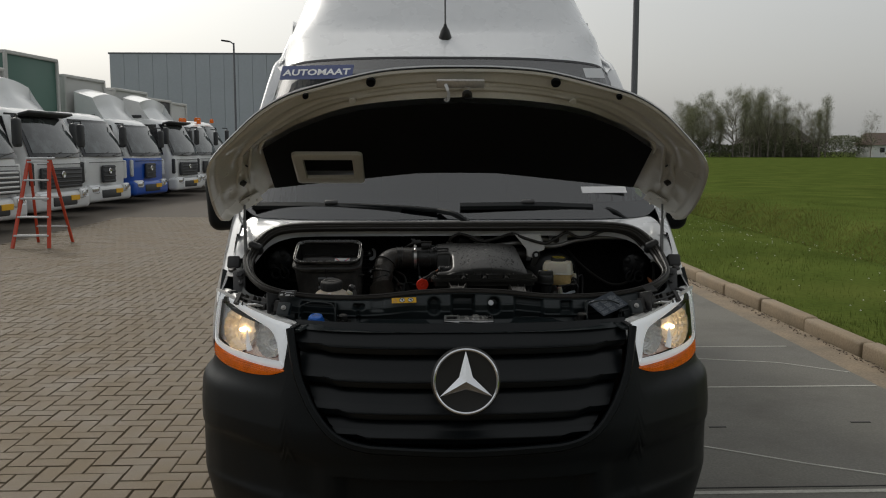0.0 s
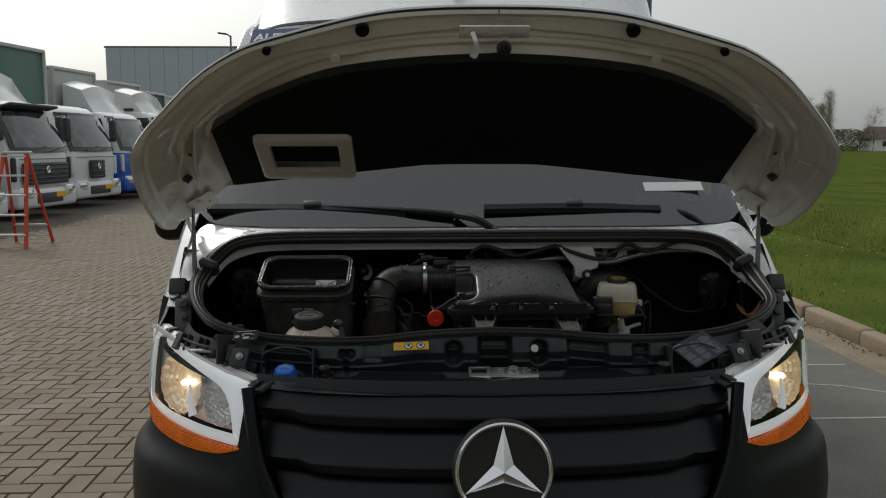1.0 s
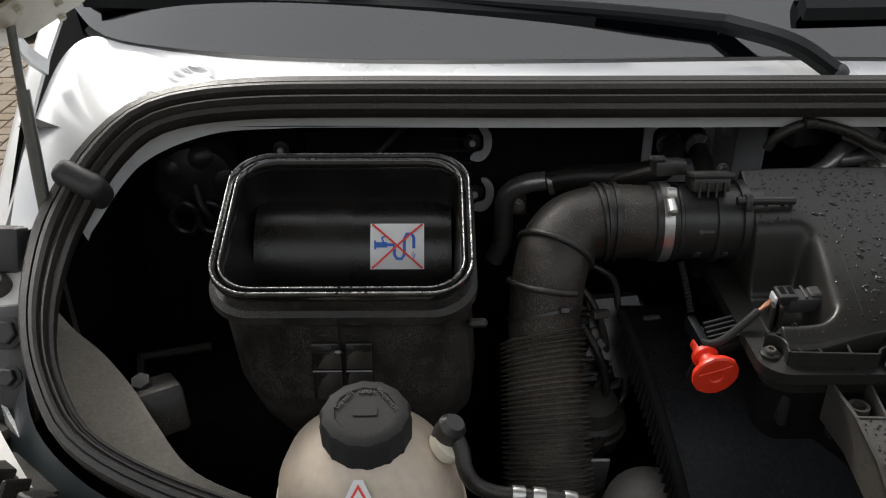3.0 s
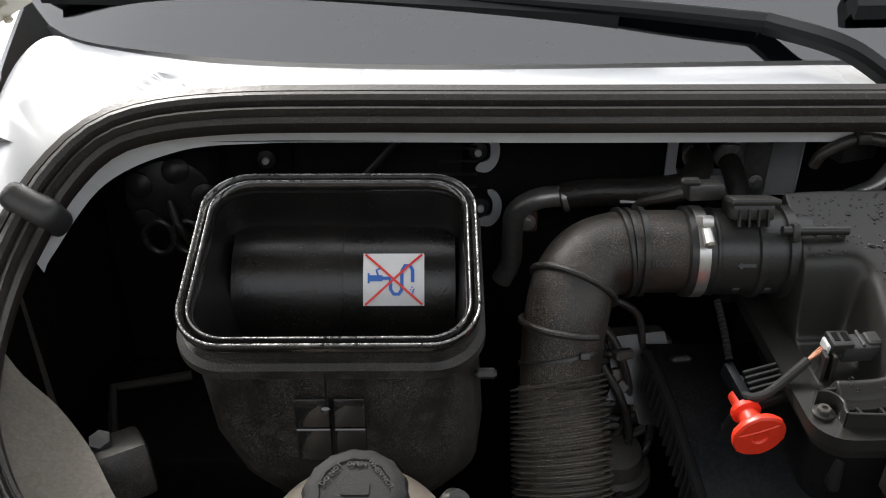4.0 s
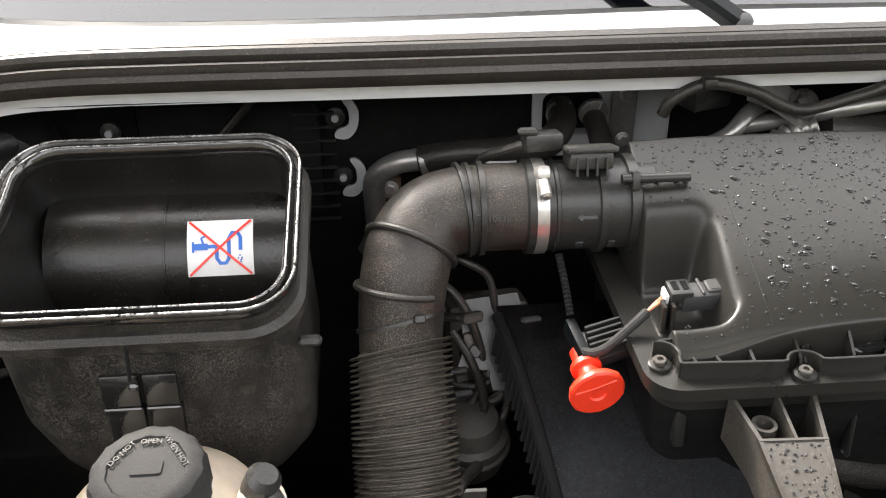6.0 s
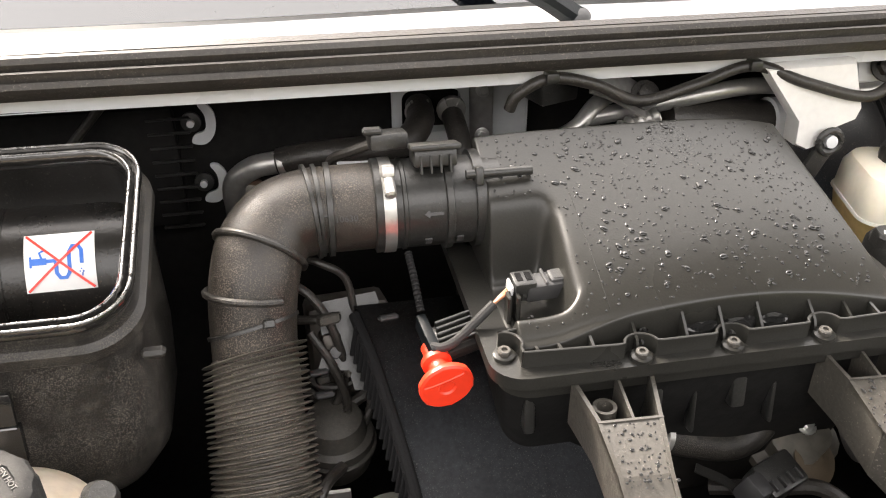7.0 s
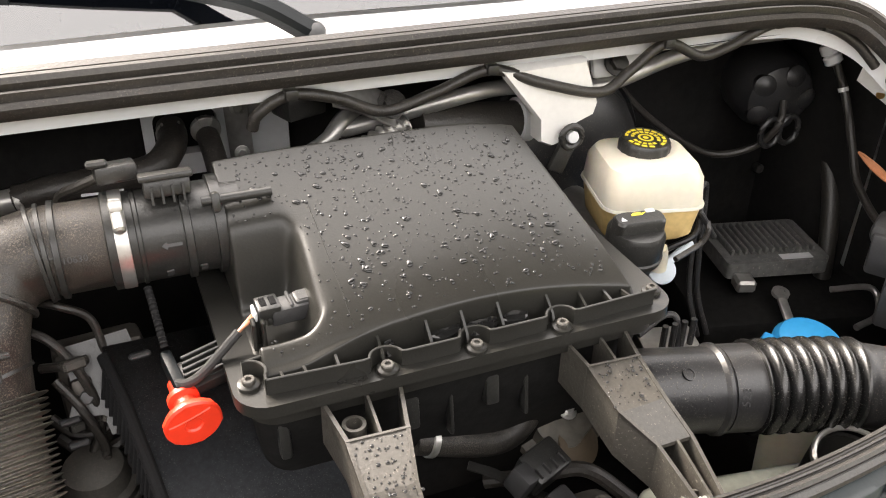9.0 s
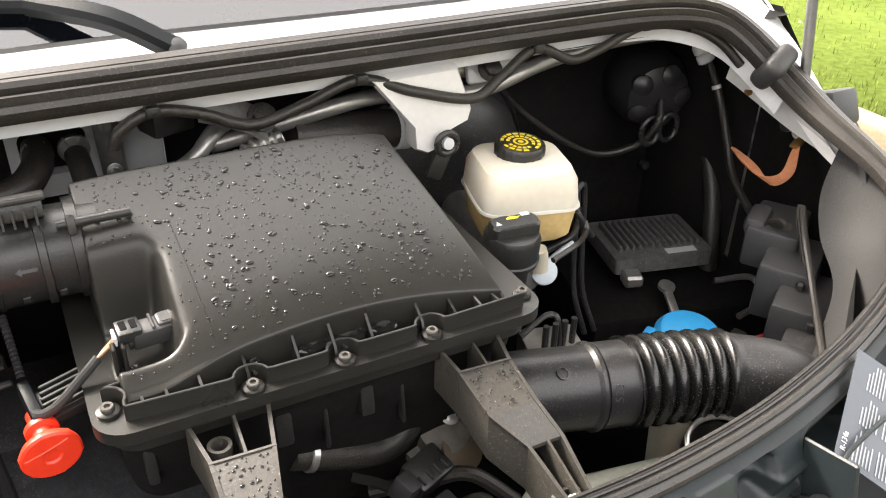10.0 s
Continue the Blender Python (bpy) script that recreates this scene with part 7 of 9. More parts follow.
M["gloss"] = mat("glossy_black_plastic", (0.018, 0.018, 0.019), 0.36, var=0.2, fine=300, bump=0.1, dirt=(0.07, 0.062, 0.054), dirt_amount=0.16, dirt_scale=60, specks=((0.20, 0.175, 0.14), 620, 0.61, 11))
part("snorkel_mouth", sn_seg(0, 31, lambda i: 0.044 + (0.0035 if i in (29, 30) else 0)), "gloss", sn)
part("snorkel_cuff", sn_seg(31, 40, lambda i: 0.0455), "gloss", sn)
b = bmn()
rings = []
for i in range(0, 14 * 7 + 1):
    g = 40 + 30 * i / 98
    k = int(g)
    c = sp[k].lerp(sp[k + 1], g - k)
    d = (sp[k + 1] - sp[k]).normalized()
    s_ = d.cross(Vector((0, 0, 1))).normalized()
    t_ = s_.cross(d)
    r = 0.0445 + 0.0055 * (2 * abs(math.cos(math.pi * i / 14)) ** 0.8 - 1)
    rings.append([c + (s_ * math.cos(a) + t_ * math.sin(a)) * r for a in (2 * math.pi * q / 36 for q in range(36))])
ringfaces(b, rings)
part("snorkel_bellows", b, mat("bellows_rubber", (0.010, 0.010, 0.010), 0.24, var=0.25, fine=300, bump=0.08, specks=((0.12, 0.10, 0.085), 620, 0.64, 12)), sn, "ribbed bellows", sharp=80)
part("snorkel_bend", sn_seg(70, 120, lambda i: 0.0445 if i > 72 else 0.046), "gloss", sn)
part("snorkel_button", lathe(bmn(), [(0.007, -0.004), (0.007, 0.002), (0.0055, 0.0022), (0.005, 0.0), (0.0005, 0.0)], (0.320, 3.232, 1.141), (0.1, -0.5, 0.85), 18), "gloss", sn)
text("moulded_number", "528", 0.013, "greyplastic", sn, facing((0.372, 3.205, 1.118), (-0.15, -0.85, 0.45)) @ pose(0, 0, 0.004, 0, 0, 80), 0.0004)

# ---- brake fluid reservoir, oil filler, booster ----
br = thing("brake_reservoir", (0.425, 3.49, 1.12), "ivory brake fluid reservoir with black and yellow cap", "fluid reservoir")
b = bmn()
mr_ = pose(0.424, 3.486, 0, 0, 0, -14)
R_ = lambda w, d, r, z, dx=0, dy=0: [mr_ @ Vector((x + dx, y + dy, z)) for x, y in rrect(w, d, r, 5)]
ringfaces(b, [R_(0.105, 0.105, 0.02, 1.208), R_(0.124, 0.122, 0.024, 1.206), R_(0.126, 0.124, 0.024, 1.203), R_(0.122, 0.120, 0.022, 1.202), R_(0.120, 0.118, 0.022, 1.212), R_(0.117, 0.115, 0.024, 1.236), R_(0.106, 0.104, 0.026, 1.248), R_(0.08, 0.08, 0.02, 1.251)])
part("reservoir_top", b, "ivory", br, "ivory upper shell", sharp=40)
b = bmn()
ringfaces(b, [R_(0.095, 0.095, 0.02, 1.158), R_(0.110, 0.108, 0.022, 1.165), R_(0.116, 0.114, 0.024, 1.185), R_(0.121, 0.119, 0.024, 1.2025)])
part("reservoir_lower", b, "fluid", br, "lower shell tinted by amber fluid")
b = box(bmn(), (0.490, 3.475, 1.185), (0.02, 0.03, 0.03), 0.006, 2, (0, 0, -14))
part("reservoir_socket", b, "ivory", br)
bca = Vector((0.03, -0.06, 1)).normalized()
bc = Vector((0.427, 3.497, 1.243))
bcap = part("reservoir_cap", lathe(bmn(), [(0.024, 0.0), (0.030, 0.002), (0.0305, 0.018), (0.028, 0.022), (0.027, 0.0215), (0.0005, 0.0215)], bc, bca, 56, lambda a: 1 + (0.025 if math.cos(16 * a) > 0.5 else 0)), "black", br, "black ribbed cap with yellow print")
mb = facing(bc + bca * 0.0222, bca, (0, 1, 0))
b = bmn()
for r0, r1 in ((0.0205, 0.0245), (0.0135, 0.0175)):
    for k in range(16):
        if random.random() < 0.85:
            a0, a1 = 2 * math.pi * k / 16, 2 * math.pi * (k + 0.72) / 16
            prism(b, [(r0 * math.cos(a0), r0 * math.sin(a0)), (r1 * math.cos(a0), r1 * math.sin(a0)), (r1 * math.cos(a1), r1 * math.sin(a1)), (r0 * math.cos(a1), r0 * math.sin(a1))], 0.0003, mb)
for r0, r1 in ((0.0065, 0.0095), (0.0, 0.0035)):
    ringfaces(b, [[mb @ Vector((r0 * math.cos(a), r0 * math.sin(a), 0.0003)) for a in (2 * math.pi * k / 24 for k in range(24))], [mb @ Vector((r1 * math.cos(a), r1 * math.sin(a), 0.0003)) for a in (2 * math.pi * k / 24 for k in range(24))]], True, False, False)
part("cap_print", b, "gold", bcap)
oil = thing("oil_filler", (0.345, 3.40, 1.1), "black oil filler cap with a grip bar", "oil cap")
oc = Vector((0.360, 3.402, 1.168))
oax = Vector((0, -0.12, 1)).normalized()
ob_ = part("filler_body", lathe(bmn(), [(0.024, -0.03), (0.026, 0.0), (0.033, 0.004), (0.034, 0.010), (0.0325, 0.012), (0.0325, 0.036), (0.029, 0.042), (0.0005, 0.043)], oc, oax, 40), "black", oil)
mo = facing(oc + oax * 0.045, oax, (0.1, 1, 0))
b = bmn()
ringfaces(b, [[mo @ Vector((x, y, z)) for x, y in rrect(w, h, 0.008, 4)] for w, h, z in ((0.060, 0.026, -0.012), (0.059, 0.024, 0.008), (0.055, 0.020, 0.011))])
part("filler_grip", b, "black", ob_)
b = prism(bmn(), [(-0.012, -0.002), (0.006, -0.002), (0.014, 0.005), (0.006, 0.003), (0.004, 0.006), (-0.006, 0.006), (-0.012, 0.002)], 0.0004, mo @ pose(0.0, 0.004, 0.0115) @ Matrix.Diagonal((0.7, 0.6, 1, 1)))
part("filler_symbol", b, "gold", ob_)
part("filler_sign", prism(bmn(), rrect(0.011, 0.006, 0.001), 0.0004, mo @ pose(0.016, 0.009, 0.0115)), "greyink", ob_)
b = prism(bmn(), [(-0.0245, -0.005), (-0.0175, -0.005), (-0.021, 0.002)], 0.0004, mo @ pose(0, 0, 0.0115))
part("filler_sign", b, "greyink", ob_)
boo = thing("brake_booster", (0.42, 3.68, 1.0), "round black brake booster on the firewall", "brake booster")
part("booster_shell", lathe(bmn(), [(0.135, -0.06), (0.135, 0.0), (0.131, 0.006), (0.128, 0.0), (0.122, 0.004), (0.115, 0.03), (0.09, 0.05), (0.04, 0.055), (0.0005, 0.056)], (0.415, 3.68, 1.165), (0, -1, 0.05), 48), "gloss", boo)
part("master_cylinder", tube(bmn(), [(0.415, 3.64, 1.12), (0.415, 3.44, 1.11)], 0.025, 18), "alu", boo)
# white spring plug and thin lines
MILK = mat("pale_blue_plastic", (0.52, 0.58, 0.63), 0.4, var=0.08, bump=0.02)
wp = thing("fluid_connector", (0.40, 3.37, 1.12), "translucent white fluid connector on a thin line", "connector")
b = tube(bmn(), crv([(0.428, 3.436, 1.120), (0.426, 3.432, 1.138), (0.422, 3.430, 1.152)], 16), 0.010, 16, size=lambda u: 1.1 - 0.25 * u)
part("connector_shell", b, "ivory", wp)
part("connector_disc", lathe(bmn(), [(0.012, -0.016), (0.0165, -0.012), (0.0175, 0.0), (0.0165, 0.006), (0.010, 0.008), (0.0005, 0.008)], (0.438, 3.440, 1.110), (-0.35, -0.75, 0.55), 28), MILK, wp, "pale bluish translucent disc")
part("connector_spout", tube(bmn(), [(0.445, 3.442, 1.118), (0.472, 3.450, 1.126), (0.49, 3.458, 1.128)], 0.0055, 12), MILK, wp)
part("connector_line", tube(bmn(), crv([(0.412, 3.388, 1.162), (0.455, 3.402, 1.165), (0.485, 3.425, 1.162), (0.49, 3.435, 1.172)], 20), 0.0035, 8), "rubber", wp)
lines = thing("brake_lines", (0.5, 3.46, 1.05), "bent black brake lines", "pipes")
for pts in (((0.46, 3.45, 1.165), (0.485, 3.462, 1.185), (0.500, 3.47, 1.195), (0.505, 3.472, 1.165), (0.503, 3.46, 1.06), (0.515, 3.44, 0.99)), ((0.475, 3.46, 1.16), (0.50, 3.478, 1.178), (0.522, 3.488, 1.192), (0.528, 3.488, 1.165), (0.525, 3.47, 1.05), (0.54, 3.45, 0.98)), ((0.44, 3.44, 1.14), (0.47, 3.43, 1.16), (0.495, 3.455, 1.175), (0.48, 3.44, 1.185), (0.50, 3.43, 1.15)), ((0.355, 3.36, 1.09), (0.395, 3.365, 1.105), (0.405, 3.355, 1.09), (0.40, 3.345, 1.0))):
    part("brake_line", tube(bmn(), crv(pts, 50), 0.0038, 10), "gloss", lines)
valve = thing("hydraulic_block", (0.40, 3.35, 0.98), "grey hydraulic block under the lines", "valve block")
part("block_body", box(bmn(), (0.405, 3.365, 1.04), (0.07, 0.06, 0.05), 0.004, 2, (0, 0, -15)), "alu", valve)
for k in range(4):
    part("block_pipe", tube(bmn(), [(0.385 + 0.013 * k, 3.352, 1.06), (0.385 + 0.013 * k, 3.352, 1.10)], 0.0038, 8), "gloss", valve)

# ---- firewall furniture ----
def firewall_bolt(x, z, y=3.744, tab=True):
    b = thing("firewall_clip", (x, y, z), "black clip with bright stud on a pale tab", "clip", "firewall clips")
    if tab:
        part("tab", prism(bmn(), [(v_.x, v_.y) for v_ in crv([(-0.014, -0.024, 0), (0.002, -0.026, 0), (0.014, -0.012, 0), (0.016, 0.010, 0), (0.007, 0.024, 0), (-0.003, 0.024, 0), (0.004, 0.010, 0), (0.003, -0.008, 0), (-0.010, -0.014, 0)], 48, True)], 0.005, facing((x + 0.012, y - 0.004, z), (0, -1, 0.05))), "greyink", b)
    part("washer", lathe(bmn(), [(0.012, 0), (0.012, 0.006), (0.006, 0.007), (0.0005, 0.007)], (x, y - 0.004, z + 0.004), (0, -1, 0.1), 18), "black", b)
    part("stud", lathe(bmn(), [(0.0045, 0.006), (0.0045, 0.014), (0.0005, 0.015)], (x, y - 0.004, z + 0.004), (0, -1, 0.1), 12), "greyink", b)


firewall_bolt(-0.362, 1.252)
firewall_bolt(-0.357, 1.172)
firewall_bolt(-0.633, 1.242, tab=False)
sh = thing("heat_shield", (-0.50, 3.73, 1.05), "ribbed black plastic shield on the firewall", "shield")
b = box(bmn(), (-0.49, 3.735, 1.20), (0.22, 0.014, 0.16), 0.01, 2)
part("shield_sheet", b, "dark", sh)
for k in range(9):
    part("shield_rib", box(bmn(), (-0.388 - 0.0 * k, 3.728, 1.265 - 0.018 * k), (0.05, 0.006, 0.003), 0.001, 1), "black", sh)
# heater hose with its metal pipe
hh = thing("heater_hose", (-0.2, 3.69, 1.1), "black heater hose on a bent metal pipe", "hose")
part("metal_pipe", tube(bmn(), crv([(-0.262, 3.666, 1.228), (-0.292, 3.668, 1.222), (-0.316, 3.675, 1.200), (-0.318, 3.685, 1.16), (-0.318, 3.69, 1.12), (-0.33, 3.69, 1.09)], 40), 0.0135, 16), "alu", hh, "dull bent aluminium pipe")
hpp = crv([(-0.262, 3.664, 1.218), (-0.22, 3.655, 1.228), (-0.16, 3.65, 1.232), (-0.115, 3.655, 1.237), (-0.092, 3.685, 1.248), (-0.088, 3.72, 1.255)], 50)
part("hose_line", tube(bmn(), [p + Vector((0, 0, 0.010)) for p in hpp], 0.0170, 16), "rubber", hh)
part("hose_line", tube(bmn(), crv([(-0.05, 3.73, 1.258), (-0.048, 3.69, 1.25), (-0.046, 3.655, 1.225), (-0.046, 3.64, 1.18), (-0.05, 3.63, 1.10)], 40), 0.0135, 16), "rubber", hh)
for c, d in (((-0.258, 3.663, 1.219), (1, -0.1, 0.25)), ((-0.089, 3.708, 1.253), (0, 1, 0.2)), ((-0.0495, 3.708, 1.254), (0, 1, 0.2))):
    part("spring_clamp", lathe(bmn(), [(0.0165, -0.004), (0.0180, -0.003), (0.0180, 0.003), (0.0165, 0.004)], Vector(c) + Vector((0, 0, 0.008)), d, 20), "alu", hh)
    for e in (-1, 1):
        part("clamp_ear", box(bmn(), Vector(c) + Vector((0.008 * e, -0.004, 0.019)), (0.003, 0.006, 0.012), 0.001, 1, (0, 20 * e, 0)), "alu", hh)
m_pr = facing((-0.175, 3.638, 1.238), (0, -0.85, 0.5))
b = bmn()
for k in range(2):
    prism(b, rrect(0.044, 0.0035, 0.001, 2), 0.0004, m_pr @ pose(0, -0.004 + 0.006 * k, 0.002))
part("hose_print", b, "greyink", hh)
part("pipe_bracket", box(bmn(), (-0.300, 3.70, 1.175), (0.03, 0.006, 0.032), 0.004, 2), mat("rusty_steel", (0.22, 0.14, 0.10), 0.6, 0.5, var=0.3, fine=90, bump=0.2), hh)
part("pipe_bolt", bolt(bmn(), (-0.299, 3.694, 1.176), (0, -1, 0.1), 0.007, 0.007), "steel", hh)
gp = thing("firewall_plate", (-0.06, 3.735, 1.2), "galvanised plate round the heater pipes", "plate")
b = bmn()
o_ = [facing((-0.070, 3.735, 1.245), (0, -1, 0.05)) @ Vector((x, y, 0)) for x, y in rrect(0.10, 0.095, 0.012, 5)]
i__ = [facing((-0.070, 3.735, 1.252), (0, -1, 0.05)) @ Vector((x, y, 0.004)) for x, y in rrect(0.075, 0.055, 0.012, 5)]
ringfaces(b, [o_, [p + Vector((0, -0.005, 0)) for p in o_], [p + Vector((0, -0.001, 0)) for p in i__], [p + Vector((0, 0.02, 0)) for p in i__]], True, False, False)
part("plate_frame", b, "greyink", gp)
b = box(bmn(), (-0.010, 3.715, 1.255), (0.030, 0.006, 0.11), 0.003, 2, (8, 0, -20))
part("plate_strip", b, "alu", gp)
for z in (1.285, 1.225):
    part("plate_bolt", bolt(bmn(), (-0.010, 3.708, z), (0, -1, 0.1), 0.006, 0.007), "steel", gp)
part("plate_wing", box(bmn(), (0.03, 3.735, 1.245), (0.05, 0.006, 0.10), 0.006, 2), "greyink", gp)
# refrigerant pipes and fittings
ac = thing("refrigerant_pipes", (0.3, 3.6, 1.25), "bare aluminium refrigerant pipes with black caps", "pipes")
part("long_pipe", tube(bmn(), crv([(0.08, 3.585, 1.29), (0.13, 3.582, 1.298), (0.19, 3.58, 1.308), (0.27, 3.58, 1.317), (0.34, 3.582, 1.31), (0.42, 3.582, 1.302), (0.51, 3.582, 1.324), (0.614, 3.584, 1.338), (0.73, 3.59, 1.336)], 90), 0.0095, 14), "alu", ac)
part("long_pipe", tube(bmn(), crv([(0.36, 3.60, 1.335), (0.43, 3.60, 1.325), (0.50, 3.60, 1.345), (0.62, 3.60, 1.35), (0.75, 3.61, 1.35)], 60), 0.011, 14), "alu", ac)
part("short_pipe", tube(bmn(), crv([(0.035, 3.565, 1.275), (0.06, 3.56, 1.292), (0.085, 3.575, 1.31), (0.12, 3.60, 1.315)], 30), 0.009, 14), "alu", ac)
part("hex_pipe", tube(bmn(), crv([(0.095, 3.555, 1.275), (0.125, 3.565, 1.285), (0.155, 3.57, 1.292)], 40), 0.0115, 12, size=lambda u: 1 + 0.15 * math.sin(u * 40)), "alu", ac)
for c in ((0.022, 3.552, 1.268), (0.082, 3.548, 1.272)):
    part("valve_cap", lathe(bmn(), [(0.0125, -0.016), (0.0135, -0.006), (0.0135, 0.010), (0.011, 0.014), (0.0005, 0.015)], c, (-0.6, -0.7, -0.1), 24, lambda a: 1 + 0.03 * math.cos(12 * a)), "black", ac)
b = sweep(bmn(), crv([(0.065, 3.548, 1.352), (0.10, 3.558, 1.335), (0.145, 3.575, 1.305)], 14), [(-0.018, -0.002), (-0.018, 0.002), (0.018, 0.002), (0.018, -0.002)], up=(0, -0.7, 0.7))
part("pipe_bracket", b, "alu", ac)
for c in ((0.135, 3.562, 1.322), (0.428, 3.575, 1.33)):
    part("big_bolt", bolt(bmn(), c, (0, -0.8, 0.6), 0.011, 0.010, 1.5), "dusty", ac)
b = box(bmn(), (0.44, 3.59, 1.335), (0.08, 0.01, 0.05), 0.006, 2, (-20, 0, 0))
part("bolt_plate", b, "greyink", ac)
b = box(bmn(), (0.04, 3.60, 1.325), (0.05, 0.04, 0.03), 0.005, 2, (0, 0, 20))
part("expansion_valve", b, "black", ac)
ah = thing("refrigerant_hose", (0.28, 3.6, 1.22), "thick black rubber hose with a pale crimp collar", "hose")
part("hose_line", tube(bmn(), crv([(0.17, 3.585, 1.283), (0.22, 3.592, 1.275), (0.28, 3.598, 1.268), (0.335, 3.60, 1.262)], 30), 0.024, 20), "rubber", ah)
part("hose_collar", lathe(bmn(), [(0.024, -0.012), (0.0275, -0.010), (0.0275, 0.006), (0.022, 0.010)], (0.318, 3.60, 1.264), (1, 0.05, -0.1), 24), "greyink", ah)
# white plastic funnel bracket
wb = thing("white_bracket", (0.32, 3.54, 1.25), "white plastic drain bracket below the cowl", "bracket")
b = bmn()
wpts = [(0.248, 1.358), (0.355, 1.360), (0.376, 1.305), (0.372, 1.292), (0.350, 1.284), (0.338, 1.264), (0.318, 1.258), (0.302, 1.266), (0.300, 1.294)]
ringfaces(b, [[Vector((x, 3.548, z)) for x, z in wpts], [Vector((x, 3.528, z)) for x, z in wpts], [Vector((0.315 + (x - 0.315) * 0.94, 3.523, 1.31 + (z - 1.31) * 0.94)) for x, z in wpts]])
part("bracket_shell", b, "white_dirty", wb)
b = tube(bmn(), [Vector((0.338 + 0.013 * math.cos(a), 3.515, 1.272 + 0.013 * math.sin(a))) for a in (2 * math.pi * k / 20 for k in range(20))], 0.004, 8, True)
part("bracket_eye", b, "black", wb)
part("bracket_bolt", lathe(bmn(), [(0.007, 0), (0.007, 0.006), (0.0005, 0.007)], (0.338, 3.516, 1.272), (0, -1, 0.2), 14), "greyink", wb)
part("bracket_strap", box(bmn(), (0.333, 3.522, 1.250), (0.022, 0.008, 0.05), 0.003, 2, (0, 25, 0)), "black", wb)
# cable hung in waves under the cowl
cb = thing("release_cable", (0.3, 3.53, 1.33), "black cable hung in waves under the cowl", "cable")
part("cable_line", tube(bmn(), crv([(-0.022, 3.54, 1.325), (-0.015, 3.536, 1.342), (0.018, 3.534, 1.358), (0.065, 3.533, 1.349), (0.115, 3.530, 1.329), (0.174, 3.532, 1.341), (0.239, 3.534, 1.358), (0.298, 3.520, 1.340), (0.372, 3.518, 1.321), (0.415, 3.528, 1.337), (0.466, 3.534, 1.363), (0.519, 3.534, 1.342), (0.561, 3.535, 1.349), (0.628, 3.535, 1.371), (0.70, 3.528, 1.362), (0.745, 3.515, 1.34), (0.774, 3.50, 1.310)], 140), 0.0062, 12), "rubber", cb)
for x, y, z in ((0.018, 3.532, 1.360), (0.239, 3.532, 1.360), (0.466, 3.532, 1.365), (0.628, 3.533, 1.372), (0.70, 3.527, 1.363)):
    part("cable_clip", box(bmn(), (x, y, z), (0.014, 0.016, 0.012), 0.003, 2), "black", cb)


# ---- lamp backs, module, battery, copper braid ----
def lamp_back(s):
    lb = thing("horn_boot", (s * 0.80, 3.72, 1.15), "glossy black rubber boot on the firewall corner", "rubber boot", "rubber boots")
    c = Vector((s * (0.80 if s > 0 else 0.752), 3.71, 1.212 if s > 0 else 1.235))
    ax = Vector((-s * 0.25, -1, -0.10)).normalized()
    part("boot_drum", lathe(bmn(), [(0.062, -0.03), (0.062, 0.02), (0.058, 0.03), (0.05, 0.05), (0.035, 0.058), (0.0005, 0.060)], c, ax, 36), "gloss", lb)
    for k in range(5):
        a = 2 * math.pi * k / 5
        m = facing(c + ax * 0.05, ax)
        p = m @ Vector((0.038 * math.cos(a), 0.038 * math.sin(a), 0))
        part("boot_fold", lathe(bmn(), [(0.018, -0.004), (0.016, 0.006), (0.009, 0.010), (0.0005, 0.011)], p, (p - c).normalized() + ax, 16), "gloss", lb)
    part("boot_cable", tube(bmn(), crv([c + ax * 0.06, c + ax * 0.075 + Vector((-s * 0.01, 0, -0.03)), c + Vector((-s * 0.05, -0.05, -0.08)), c + Vector((-s * 0.12, -0.03, -0.085)), c + Vector((-s * 0.22, -0.01, -0.02)), c + Vector((-s * 0.30, 0.0, 0.06))], 50), 0.0055, 10), "rubber", lb)
    for q in (0.0, 0.7):
        part("boot_loop", tube(bmn(), [c + ax * 0.07 + Vector((s * (0.02 - 0.05 * q), 0, -0.045)) + Vector((0.018 * math.cos(a), 0.004, 0.022 * math.sin(a))) for a in (2 * math.pi * k / 20 for k in range(20))], 0.0045, 8, True), "gloss", lb)


lamp_back(1)
lamp_back(-1)
rod = thing("support_rod", (0.86, 3.735, 1.0), "thin pale rod hanging on the firewall", "rod")
part("rod_line", box(bmn(), (0.880, 3.742, 1.105), (0.005, 0.003, 0.11), 0.001, 1, (0, 6, 0)), "greyink", rod)
part("rod_clip", box(bmn(), (0.878, 3.738, 1.156), (0.02, 0.008, 0.008), 0.002, 1), "wire", rod)
part("rod_stud", lathe(bmn(), [(0.008, 0), (0.008, 0.012), (0.004, 0.014), (0.0005, 0.015)], (0.848, 3.742, 1.048), (0, -1, 0), 14), "black", rod)
wl_ = thing("wiring_loom", (0.84, 3.6, 1.0), "black wiring loom with white plug", "cable")
part("loom_line", tube(bmn(), crv([(0.80, 3.65, 1.33), (0.84, 3.63, 1.275), (0.852, 3.60, 1.22), (0.845, 3.56, 1.16), (0.83, 3.52, 1.12), (0.80, 3.44, 1.10), (0.765, 3.37, 1.135), (0.755, 3.35, 1.14)], 60), 0.006, 10), "rubber", wl_)
part("loom_line", tube(bmn(), crv([(0.89, 3.68, 1.16), (0.885, 3.62, 1.08), (0.87, 3.58, 1.0), (0.85, 3.55, 0.9)], 40), 0.014, 12), "rubber", wl_)
